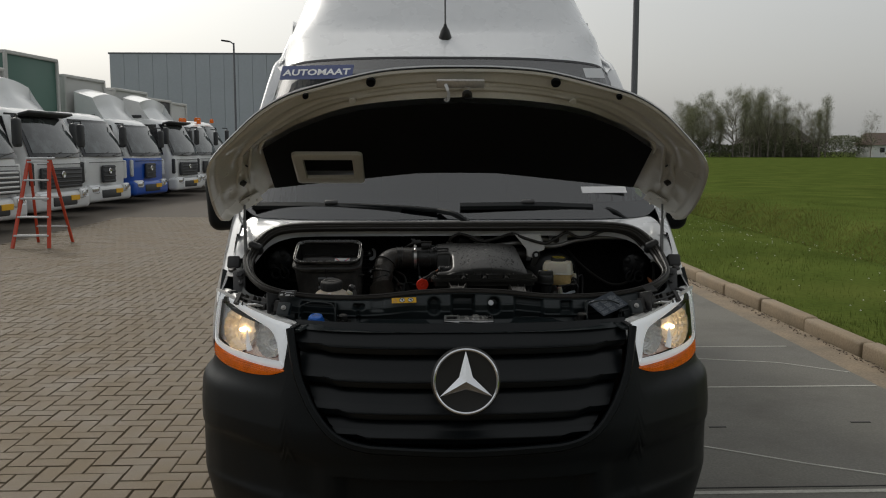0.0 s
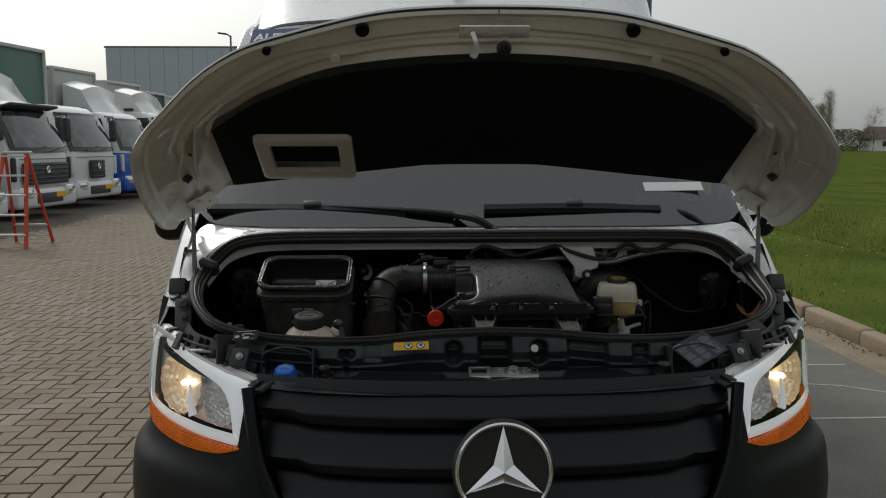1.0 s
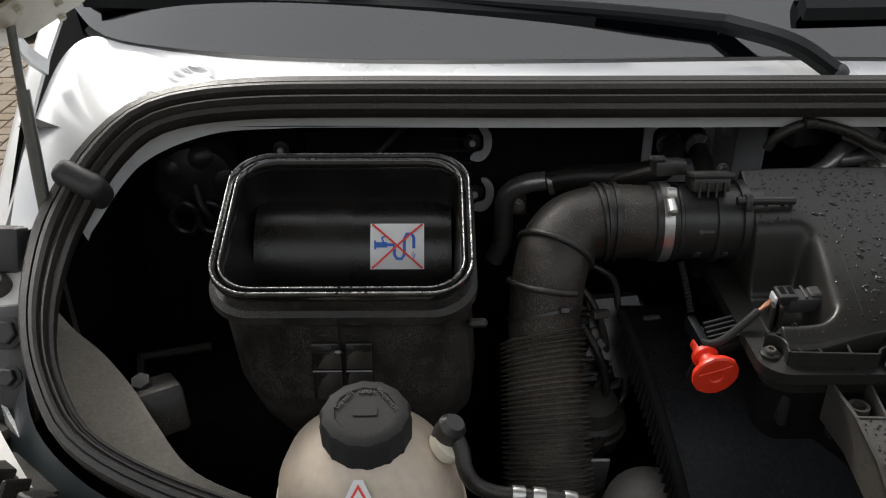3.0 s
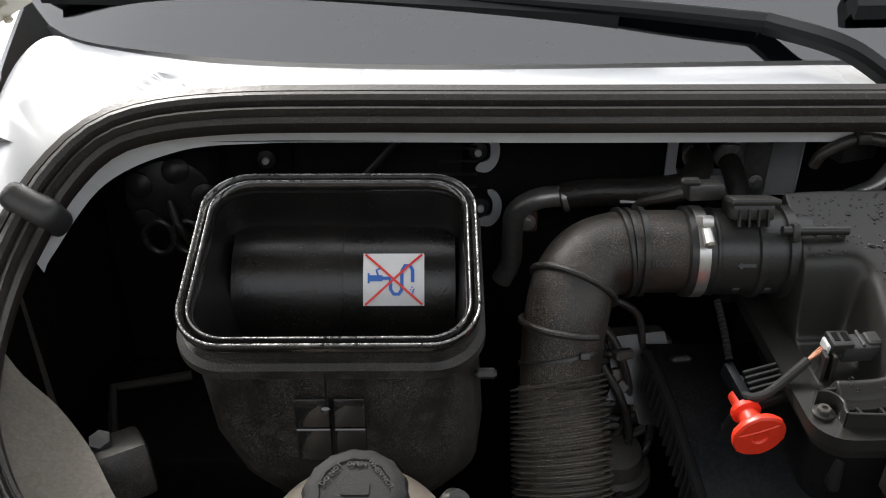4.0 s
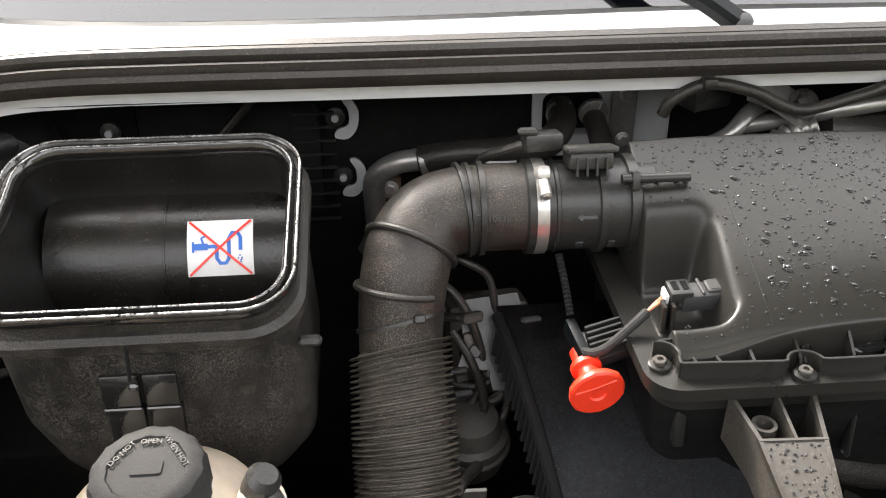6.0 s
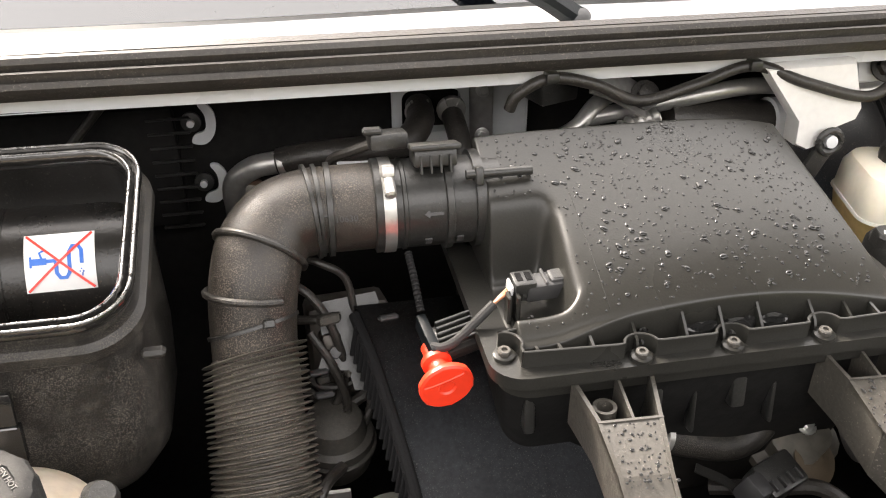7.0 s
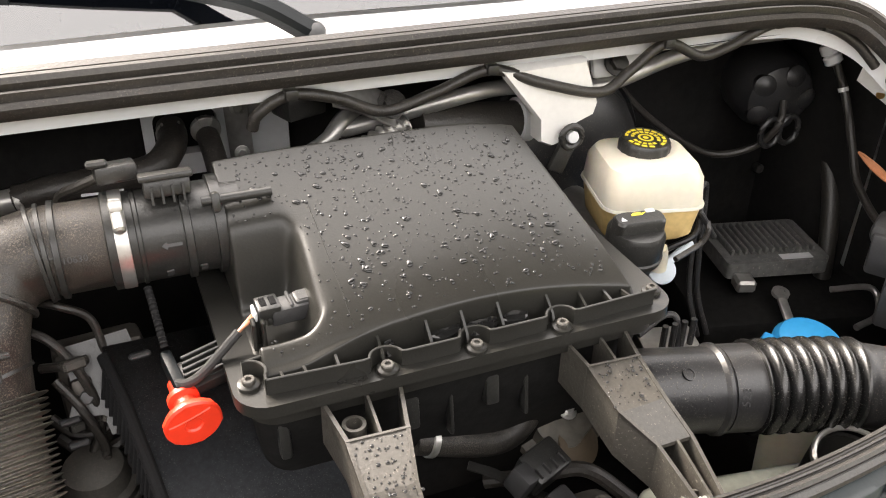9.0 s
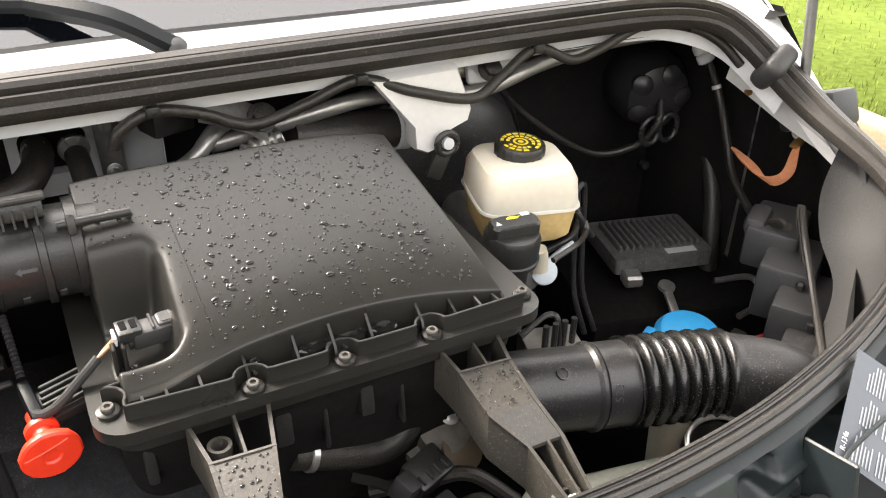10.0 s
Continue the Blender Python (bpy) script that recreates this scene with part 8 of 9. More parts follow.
part("white_plug", lathe(bmn(), [(0.011, -0.016), (0.013, -0.012), (0.013, -0.002), (0.010, 0.0), (0.013, 0.003), (0.013, 0.013), (0.008, 0.016)], (0.838, 3.634, 1.278), (0.3, -0.4, -0.8), 18), "whitelabel", wl_)
part("loom_band", lathe(bmn(), [(0.0075, -0.003), (0.0075, 0.003)], (0.850, 3.607, 1.232), (0.1, -0.4, -0.8), 14), "whitelabel", wl_)
mod = thing("control_module", (0.79, 3.62, 0.93), "finned aluminium control module on the battery tray", "control module")
MODG = mat("weathered_aluminium", (0.125, 0.125, 0.12), 0.5, 0.2, var=0.35, fine=90, bump=0.25, dirt=(0.27, 0.26, 0.235), dirt_amount=0.22, dirt_scale=50, specks=((0.30, 0.29, 0.26), 260, 0.60, 30))
mm_ = pose(0.765, 3.610, 0.985, 0, 0, -14)
b = bmn()
ringfaces(b, [[mm_ @ Vector((x, y, z)) for x, y in rrect(0.165, 0.125, 0.008, 3)] for z in (-0.02, 0.006)])
part("module_case", b, MODG, mod)
for k in range(13):
    part("module_fin", box(bmn(), mm_ @ Vector((-0.066 + 0.011 * k, 0.004, 0.010)), (0.005, 0.085, 0.012), 0.0015, 1, (0, 0, -14)), MODG, mod)
part("module_label", box(bmn(), mm_ @ Vector((0.03, -0.052, 0.0075)), (0.05, 0.014, 0.001), 0, 1, (0, 0, -14)), "greyink", mod)
part("module_foot", box(bmn(), mm_ @ Vector((-0.06, -0.075, -0.02)), (0.03, 0.03, 0.02), 0.004, 1, (0, 0, -20)), "alu", mod)
bat = thing("battery_tray", (0.74, 3.55, 0.80), "black battery tray with grey clamps", "battery tray")
part("tray_box", box(bmn(), (0.77, 3.60, 0.86), (0.30, 0.26, 0.15), 0.01, 2, (0, 0, -14)), "dark", bat)
part("tray_clamp", box(bmn(), (0.712, 3.485, 0.955), (0.014, 0.07, 0.008), 0.003, 2, (20, 0, -20)), "alu", bat)
part("clamp_eye", lathe(bmn(), [(0.013, 0), (0.013, 0.006), (0.006, 0.007), (0.005, 0.0)], (0.722, 3.51, 0.962), (0, -0.2, 1), 16), "alu", bat)
b = tube(bmn(), crv([(0.80, 3.49, 0.965), (0.86, 3.47, 0.965), (0.85, 3.44, 0.94), (0.80, 3.43, 0.935)], 24), 0.005, 8)
part("tray_handle", b, "alu", bat)
part("red_cable", tube(bmn(), crv([(0.72, 3.36, 0.95), (0.78, 3.35, 0.96), (0.85, 3.36, 0.95)], 20), 0.007, 10), "redprint", bat)
part("pale_strip", box(bmn(), (0.72, 3.38, 0.935), (0.12, 0.02, 0.006), 0.002, 1, (0, 0, 20)), "dimgrey", bat)
bat2 = thing("battery_tray", (-0.78, 3.55, 0.85), "black battery tray with a dusty edge", "battery tray")
part("tray_box", box(bmn(), (-0.70, 3.58, 0.90), (0.28, 0.20, 0.14), 0.01, 2), "dark", bat2)
part("tray_edge", tube(bmn(), [(-0.80, 3.47, 0.955), (-0.835, 3.60, 0.985), (-0.74, 3.625, 0.985)], 0.007, 8), "dimgrey", bat2)
part("tray_lug", box(bmn(), (-0.70, 3.30, 1.140), (0.045, 0.06, 0.05), 0.006, 2, (-20, 0, 30)), "dusty", bat2)
part("lug_bolt", lathe(bmn(), [(0.010, 0), (0.010, 0.008), (0.0005, 0.009)], (-0.715, 3.302, 1.165), (0, -0.3, 1), 6), "greyplastic", bat2)
cu_ = thing("copper_braid", (0.82, 3.46, 1.18), "copper earth braid on a zinc bolt", "earth strap")
for k in range(6):
    d = 0.0035 * k
    part("braid_strand", tube(bmn(), crv([(0.806, 3.515 - 0.5 * d, 1.178), (0.804 + 0.6 * d, 3.485 - 0.5 * d, 1.166), (0.808 + 0.7 * d, 3.452 - 0.5 * d, 1.158 - 0.6 * d), (0.828 + 0.6 * d, 3.438 - 0.5 * d, 1.165), (0.850, 3.446 - 0.5 * d, 1.190 + 0.3 * d), (0.868, 3.452, 1.205)], 30), 0.0019, 8), "wire", cu_)
part("braid_lug", box(bmn(), (0.862, 3.448, 1.205), (0.03, 0.014, 0.004), 0.001, 1, (0, -35, 10)), "brass", cu_)
part("braid_bolt", bolt(bmn(), (0.870, 3.455, 1.212), (-0.5, -0.5, 0.7), 0.008, 0.009), "steel", cu_)
# white inner wing rail beside the seal
for s in (-1, 1):
    b = between(bmn(), [side_of([(0.79, 3.525, 1.330), (0.825, 3.49, 1.29), (0.84, 3.45, 1.262), (0.845, 3.38, 1.235), (0.835, 3.31, 1.215)], s), side_of([(0.80, 3.545, 1.275), (0.835, 3.515, 1.245), (0.852, 3.46, 1.22), (0.86, 3.38, 1.20), (0.85, 3.31, 1.18)], s)], 30, 0.003, 4)
    part("inner_wing", b, "white_dirty", van, "white painted inner wing edge")
part("brass_pin", tube(bmn(), [(0.850, 3.535, 1.262), (0.822, 3.520, 1.258)], 0.006, 12), "brass", van, "brass pin")
fb = thing("fuse_box", (0.76, 3.33, 1.0), "stepped black fuse box in the bay corner", "fuse box")
for k, (c, s_) in enumerate((((0.80, 3.40, 1.09), (0.10, 0.07, 0.06)), ((0.775, 3.345, 1.06), (0.11, 0.07, 0.08)), ((0.745, 3.29, 1.035), (0.11, 0.07, 0.09)), ((0.71, 3.245, 1.01), (0.11, 0.06, 0.09)))):
    part("fuse_step", box(bmn(), c, s_, 0.006, 2, (0, 0, 32)), "greyplastic", fb)
part("fuse_lid", box(bmn(), (0.775, 3.415, 1.115), (0.06, 0.03, 0.03), 0.010, 2, (0, 0, 32)), "greyplastic", fb)
for k in range(2):
    part("fuse_clip", box(bmn(), (0.742 - 0.03 * k, 3.30 - 0.05 * k, 1.085 - 0.02 * k), (0.02, 0.012, 0.012), 0.003, 1, (0, 0, 32)), "black", fb)
part("fuse_cable", tube(bmn(), crv([(0.80, 3.37, 1.15), (0.765, 3.33, 1.135), (0.715, 3.26, 1.10), (0.655, 3.19, 1.085), (0.63, 3.165, 1.09)], 40), 0.005, 10), "rubber", fb)
part("fuse_cable", tube(bmn(), crv([(0.80, 3.375, 1.152), (0.79, 3.36, 1.13), (0.76, 3.31, 1.09)], 24), 0.004, 8), "rubber", fb)
ws = thing("washer_filler", (0.61, 3.36, 0.9), "light blue washer fluid cap", "filler cap")
part("filler_lid", lathe(bmn(), [(0.045, -0.012), (0.046, 0.0), (0.040, 0.010), (0.020, 0.016), (0.0005, 0.017)], (0.61, 3.345, 1.015), (0, -0.2, 1), 36), "sky", ws)
part("filler_tab", box(bmn(), (0.566, 3.372, 1.020), (0.02, 0.014, 0.006), 0.002, 1, (0, 0, 30)), "sky", ws)
part("filler_neck", tube(bmn(), [(0.61, 3.345, 1.0), (0.62, 3.34, 0.75)], 0.035, 20), "ivory", ws)
wt = thing("washer_tank", (0.36, 3.12, 0.8), "cloudy white fluid tank low in the bay", "fluid tank")
part("tank_shell", box(bmn(), (0.37, 3.155, 0.955), (0.22, 0.12, 0.12), 0.02, 3, (8, 0, -10)), mat("cloudy_plastic", (0.58, 0.58, 0.48), 0.5, var=0.15, bump=0.03, scale=10), wt)
part("tank_handle", tube(bmn(), [Vector((0.468 + 0.042 * math.cos(a), 3.142 + 0.034 * math.sin(a), 1.058 + 0.010 * math.sin(a))) for a in (2 * math.pi * k / 32 for k in range(32))], 0.003, 8, True), "steel", wt, "bright wire ring")
part("tank_well", lathe(bmn(), [(0.040, -0.05), (0.041, 0.0), (0.036, 0.0), (0.034, -0.04), (0.0005, -0.045)], (0.468, 3.142, 1.05), (0, -0.2, 1), 28), "black", wt)
lh = thing("turbo_hose", (0.15, 3.34, 0.95), "dusty grey rubber hose under the housing", "hose")
part("hose_line", tube(bmn(), crv([(0.060, 3.30, 1.086), (0.078, 3.30, 1.079), (0.106, 3.30, 1.067), (0.141, 3.30, 1.056), (0.167, 3.302, 1.056), (0.192, 3.312, 1.068), (0.225, 3.335, 1.085)], 40), 0.0150, 20), "dusty", lh)
part("hose_collar", lathe(bmn(), [(0.015, -0.004), (0.0172, -0.003), (0.0172, 0.003), (0.015, 0.004)], (0.078, 3.30, 1.079), (1, 0, -0.4), 24), "steel", lh)
lc = thing("low_cables", (0.2, 3.25, 0.9), "tangle of dark cables and plugs deep in the bay", "cables")
for pts in (((0.10, 3.22, 0.98), (0.16, 3.25, 1.0), (0.2, 3.28, 0.97), (0.24, 3.26, 0.93)), ((0.05, 3.24, 1.0), (0.1, 3.26, 1.02), (0.16, 3.24, 0.98), (0.2, 3.2, 0.95)), ((0.14, 3.3, 1.0), (0.19, 3.27, 1.02), (0.23, 3.25, 1.03), (0.27, 3.22, 1.0))):
    part("low_cable", tube(bmn(), crv(pts, 24), 0.008, 10), "rubber", lc)
for c in ((0.165, 3.262, 1.03), (0.19, 3.235, 1.01), (0.225, 3.215, 0.985)):
    part("low_plug", box(bmn(), c, (0.03, 0.025, 0.03), 0.004, 2, (20, 10, 25)), "greyplastic", lc)
part("low_pump", lathe(bmn(), [(0.03, -0.03), (0.032, 0.0), (0.028, 0.02), (0.0005, 0.03)], (0.235, 3.30, 1.02), (0.3, -0.6, 0.6), 24), mat("brown_casting", (0.10, 0.075, 0.05), 0.5, 0.3, var=0.2, bump=0.1), lc)

# block, bracket and dusty castings seen between the two arms
CASTD = mat("dusty_casting", (0.085, 0.078, 0.066), 0.55, 0.2, var=0.4, fine=90, bump=0.25, dirt=(0.13, 0.105, 0.075), dirt_amount=0.35, dirt_scale=22)
under = thing("engine_block", (0.17, 3.27, 0.9), "dusty engine castings and a black box between the bracket arms", "engine part")
part("block_box", box(bmn(), (0.190, 3.272, 1.030), (0.046, 0.036, 0.034), 0.004, 2, (22, -8, 18)), "black", under)
for k in range(4):
    part("box_rib", box(bmn(), (0.176 + 0.010 * k, 3.256 + 0.003 * k, 1.034 + 0.001 * k), (0.002, 0.012, 0.026), 0.0006, 1, (22, -8, 18)), "black", under)
part("block_shell", lathe(bmn(), [(0.008, 0.034), (0.026, 0.030), (0.036, 0.016), (0.040, -0.01), (0.034, -0.05)], (0.215, 3.215, 0.985), (0.2, -0.5, 0.85), 24, lambda a: 1 + 0.10 * math.cos(3 * a)), CASTD, under)
part("block_flange", lathe(bmn(), [(0.012, 0.03), (0.030, 0.027), (0.034, 0.010), (0.046, 0.004), (0.048, -0.006), (0.036, -0.03)], (0.232, 3.318, 1.035), (-0.1, -0.6, 0.8), 26, lambda a: 1 + 0.06 * math.cos(5 * a)), CASTD, under)
part("block_rail", box(bmn(), (0.130, 3.245, 0.985), (0.120, 0.050, 0.020), 0.008, 2, (14, 6, 8)), CASTD, under)
for c in ((0.100, 3.235, 1.000), (0.150, 3.240, 0.996), (0.232, 3.300, 1.066)):
    part("block_bolt", bolt(bmn(), c, (0, -0.4, 0.9), 0.006, 0.007), "steel", under)
part("block_strap", sweep(bmn(), crv([(0.120, 3.30, 1.03), (0.150, 3.28, 1.02), (0.165, 3.25, 1.0), (0.170, 3.22, 0.97)], 20), [(-0.006, -0.001), (-0.006, 0.001), (0.006, 0.001), (0.006, -0.001)]), "black", under)

# cables and small castings deep between hose and engine cover
deep_set = thing("deep_wiring", (-0.23, 3.44, 1.0), "tangle of dark wiring and clips deep beside the engine", "cables")
for pts, r in ((((-0.262, 3.45, 1.20), (-0.240, 3.44, 1.185), (-0.222, 3.43, 1.15), (-0.214, 3.42, 1.10), (-0.235, 3.41, 1.06), (-0.262, 3.41, 1.05)), 0.0045), (((-0.258, 3.44, 1.10), (-0.236, 3.425, 1.085), (-0.205, 3.425, 1.09), (-0.19, 3.44, 1.12), (-0.186, 3.45, 1.16)), 0.005), (((-0.255, 3.44, 1.075), (-0.23, 3.42, 1.062), (-0.20, 3.42, 1.07), (-0.178, 3.43, 1.09)), 0.0065), (((-0.25, 3.47, 1.215), (-0.228, 3.46, 1.21), (-0.205, 3.46, 1.19), (-0.198, 3.45, 1.15)), 0.004)):
    part("deep_cable", tube(bmn(), crv(pts, 36), r, 10), "rubber", deep_set)
for c, d in (((-0.226, 3.425, 1.168), (0.022, 0.012, 0.010)), ((-0.205, 3.418, 1.105), (0.018, 0.010, 0.008)), ((-0.236, 3.425, 1.095), (0.014, 0.010, 0.010)), ((-0.190, 3.425, 1.145), (0.016, 0.012, 0.008))):
    part("deep_clip", box(bmn(), c, d, 0.002, 1, (-20, 8, 25)), "dimgrey", deep_set)
part("deep_bracket", prism(bmn(), [(-0.02, -0.06), (0.016, -0.06), (0.022, 0.02), (0.006, 0.05), (-0.014, 0.05)], 0.004, facing((-0.262, 3.36, 0.99), (0.1, -0.8, 0.5))), "dimgrey", deep_set)


# ---- ground and distance ----
GZ = 0.10  # height of the yard's surface
BRICK = mat("paving_brick", (0.140, 0.110, 0.074), 0.85, var=0.22, scale=3, fine=160, bump=0.5, dirt=(0.30, 0.26, 0.22), dirt_amount=0.15, dirt_scale=60)
JOINT = mat("sand_joint", (0.075, 0.06, 0.045), 0.95, var=0.3, scale=5, fine=200, bump=0.6)
CONCRETE = mat("worn_concrete", (0.120, 0.114, 0.098), 0.8, var=0.26, scale=1.3, fine=70, bump=0.4, dirt=(0.075, 0.069, 0.055), dirt_amount=0.5, dirt_scale=1.4)
KERB = mat("old_kerb_stone", (0.23, 0.175, 0.115), 0.85, var=0.22, scale=3, fine=60, bump=0.6, dirt=(0.17, 0.13, 0.09), dirt_amount=0.3, dirt_scale=6)
SOIL = mat("soil", (0.20, 0.155, 0.105), 0.95, var=0.3, scale=4, fine=50, bump=0.8)
GRASS = mat("meadow", (0.066, 0.090, 0.020), 1.0, var=0.36, scale=0.7, fine=22, bump=0.8, dirt=(0.105, 0.108, 0.030), dirt_amount=0.35, dirt_scale=0.35, spec=0.0)
BLADE = mat("grass_blades", (0.135, 0.165, 0.040), 0.8, var=0.45, scale=2, fine=30, bump=0.0, spec=0.05)
CLAD = mat("grey_cladding", (0.44, 0.475, 0.525), 0.55, var=0.05, scale=0.3, fine=8, bump=0.0)
# wood and leaf colours paled to stand for haze over the distance
BARK = mat("bare_wood_hazed", (0.17, 0.15, 0.125), 0.9, var=0.2, scale=1, fine=6, bump=0.0)
LEAF = mat("spring_leaves_hazed", (0.22, 0.225, 0.14), 0.9, var=0.2, scale=0.4, fine=3, bump=0.0, spec=0.1)


def sheet(name, pts, material, label, category="ground"):
    b = bmn()
    b.faces.new([b.verts.new(p) for p in pts])
    return solo(name, b, material, label, category, kind="structure")


def ground_z(x, y):
    """Height of the land: yard, verge, ditch and the field beyond it."""
    if x < 3.5:
        return GZ - 0.03
    d = x - (7.6 + 0.055 * (y - 10))
    ditch = -0.75 * math.exp(-((d / 0.9) ** 2))
    z = GZ + 0.10 + 0.05 * math.sin(x * 0.9 + y * 0.3) * 0.3 + ditch
    return z + 0.02 * noise.noise(Vector((x * 0.8, y * 0.8, 0)))


def ground_bm():
    b = bmn()
    xs = [-900, -300, -100, -40, -20, -8, 0, 3.30, 3.49, 3.51] + [3.6 + 0.3 * k for k in range(34)] + [15, 18, 24, 40, 80, 160, 320, 900]
    ys = [-40, -10, -2] + [0 + 0.6 * k for k in range(60)] + [38, 42, 50, 65, 90, 130, 200, 330, 600, 1400]
    g = [[b.verts.new((x, y, ground_z(x, y))) for y in ys] for x in xs]
    for i in range(len(xs) - 1):
        for j in range(len(ys) - 1):
            b.faces.new((g[i][j], g[i + 1][j], g[i + 1][j + 1], g[i][j + 1]))
    return b


solo("ground", ground_bm(), GRASS, "green meadow with a shallow ditch, reaching the horizon", "meadow", kind="structure", sharp=180)
yard = sheet("road", [(-60, -20, GZ - 0.012), (0.7, -20, GZ - 0.012), (0.7, 60, GZ - 0.012), (-60, 60, GZ - 0.012)], JOINT, "brick-paved yard with sandy joints", "pavement")
slab = sheet("pavement", [(0.7, -20, GZ), (3.02, -20, GZ), (3.02, 60, GZ), (0.7, 60, GZ)], CONCRETE, "worn grey concrete strip with chalky lines", "concrete")
sheet("trim", [(3.02, -20, GZ - 0.004), (3.32, -20, GZ - 0.004), (3.32, 60, GZ - 0.004), (3.02, 60, GZ - 0.004)], SOIL, "strip of soil and dead leaves at the kerb", "soil")
# pale worn lines and joints on the concrete
LINE = mat("chalky_line", (0.36, 0.35, 0.31), 0.85, var=0.25, scale=9, fine=60, bump=0.2)
SLOT = mat("dark_slot", (0.03, 0.03, 0.028), 0.9, var=0.1, bump=0.1)
for pts, w, mtl in ((((1.0, 5.64), (3.0, 5.64)), 0.035, LINE), (((1.0, 6.86), (2.9, 6.84)), 0.035, LINE), (((1.3, 6.75), (2.0, 6.45), (2.6, 6.30), (3.0, 6.0)), 0.03, LINE), (((1.15, 4.62), (1.5, 4.42), (1.85, 4.20), (2.2, 4.02)), 0.025, LINE), (((0.9, 3.84), (3.0, 3.84)), 0.05, LINE), (((0.9, 3.90), (3.0, 3.90)), 0.012, SLOT), (((1.55, 4.80), (1.65, 4.80)), 0.02, SLOT), (((2.42, 4.86), (2.54, 4.86)), 0.02, SLOT)):
    b = sweep(bmn(), [(x, y, GZ + 0.0) for x, y in pts], [(-w * 0.35, 0.0), (-w * 0.35, 0.003), (w * 0.35, 0.003), (w * 0.35, 0.0)])
    part("worn_line" if mtl is LINE else "slot", b, mtl, slab)
# kerb stones
kerb = thing("kerb", (3.4, 0, GZ), "weathered sandstone-coloured kerb between yard and grass", "kerb", kind="structure")
for k in range(40):
    y = -14 + k * 1.0
    b = box(bmn(), (3.42 + 0.008 * random.uniform(-1, 1), y, GZ + 0.02 + 0.006 * random.uniform(-1, 1)), (0.14, 0.992, 0.18), 0.03, 3, (0, 0.5 * random.uniform(-1, 1), 0.3 * random.uniform(-1, 1)))
    part("kerb_stone", b, KERB, kerb)
b = bmn()
for k in range(420):
    x, y = 3.20 + 0.11 * random.random() ** 0.6, 3.0 + 9 * random.random()
    r = 0.006 + 0.016 * random.random()
    box(b, (x, y, GZ + 0.004), (r, r * 0.7, 0.004), 0, 1, (random.uniform(-20, 20), random.uniform(-20, 20), random.uniform(0, 180)))
solo("dead_leaves", b, mat("dead_leaf", (0.07, 0.05, 0.035), 0.9, var=0.4, fine=90), "dead leaves in the gutter", "leaves", kind="stuff")
# grass blades on the verge
b = bmn()
for k in range(60000):
    y = 1.0 + 30 * random.random() ** 1.5
    x = 3.50 + 9.0 * random.random() ** 1.6
    if noise.noise(Vector((x * 1.1, y * 0.8, 5))) < random.uniform(-0.6, 0.3):
        continue
    z = ground_z(x, y)
    h, w, a, t_ = 0.025 + 0.035 * random.random(), 0.002 + 0.0025 * random.random(), random.random() * 6.28, random.random() * 0.03
    dx, dy = w * math.cos(a), w * math.sin(a)
    b.faces.new((b.verts.new((x - dx, y - dy, z - 0.005)), b.verts.new((x + dx, y + dy, z - 0.005)), b.verts.new((x + t_ * math.sin(a * 3), y + t_ * math.cos(a * 2), z + h))))
solo("grass", b, BLADE, "short green grass on the verge", "grass", kind="stuff", sharp=180)
b = bmn()
for k in range(40000):
    y = 6 + 30 * random.random()
    x = 7.6 + 0.055 * (y - 10) + random.gauss(0.45, 0.55)
    z = ground_z(x, y)
    h, w, a = 0.02 + 0.06 * random.random() ** 2, 0.004, random.random() * 6.28
    b.faces.new((b.verts.new((x - w, y, z - 0.01)), b.verts.new((x + w, y, z - 0.01)), b.verts.new((x + 0.03 * math.cos(a), y + 0.03 * math.sin(a), z + h))))
solo("reeds", b, mat("dry_reed", (0.22, 0.175, 0.065), 0.95, var=0.5, scale=1.2, fine=20, spec=0.05), "dry reeds along the ditch", "reeds", kind="stuff", sharp=180)
b = bmn()
for k in range(160):
    x, y = 3.9 + 4 * random.random(), 6 + 12 * random.random()
    lathe(b, [(0.008, 0.0), (0.006, 0.004), (0.0005, 0.005)], (x, y, ground_z(x, y) + 0.045), (0, -0.3, 1), 6)
solo("daisies", b, "whitelabel", "white daisies in the grass", "flowers", kind="stuff")

# unseen dark wall, added behind the camera to darken reflections and fill light
solo("unseen_wall", box(bmn(), (0, -14.0, GZ + 4.0), (60, 0.4, 8.0), 0.02, 1), mat("unseen_wall_dark", (0.10, 0.105, 0.11), 0.6, var=0.08, scale=0.4, fine=8, bump=0.0), "unseen plain dark wall added behind the camera", "wall", kind="structure")

# ---- far: building, lamp posts, trees, farm ----
POST = mat("weathered_post", (0.13, 0.135, 0.15), 0.5, var=0.1, scale=3, fine=20, bump=0.0)
hall = thing("warehouse", (-26, 75, GZ), "long grey warehouse with ribbed metal cladding", "building")
part("wall", box(bmn(), (-9.0, 95, 5.0), (33.6, 40, 9.8)), CLAD, hall)
for k in range(28):
    part("cladding_panel", box(bmn(), (-25.2 + 1.2 * k, 74.96, 5.0), (1.185, 0.08, 9.8), 0.015, 1), CLAD, hall)
part("roof_trim", box(bmn(), (-9.0, 95, 9.94), (33.8, 40.2, 0.14)), POST, hall)




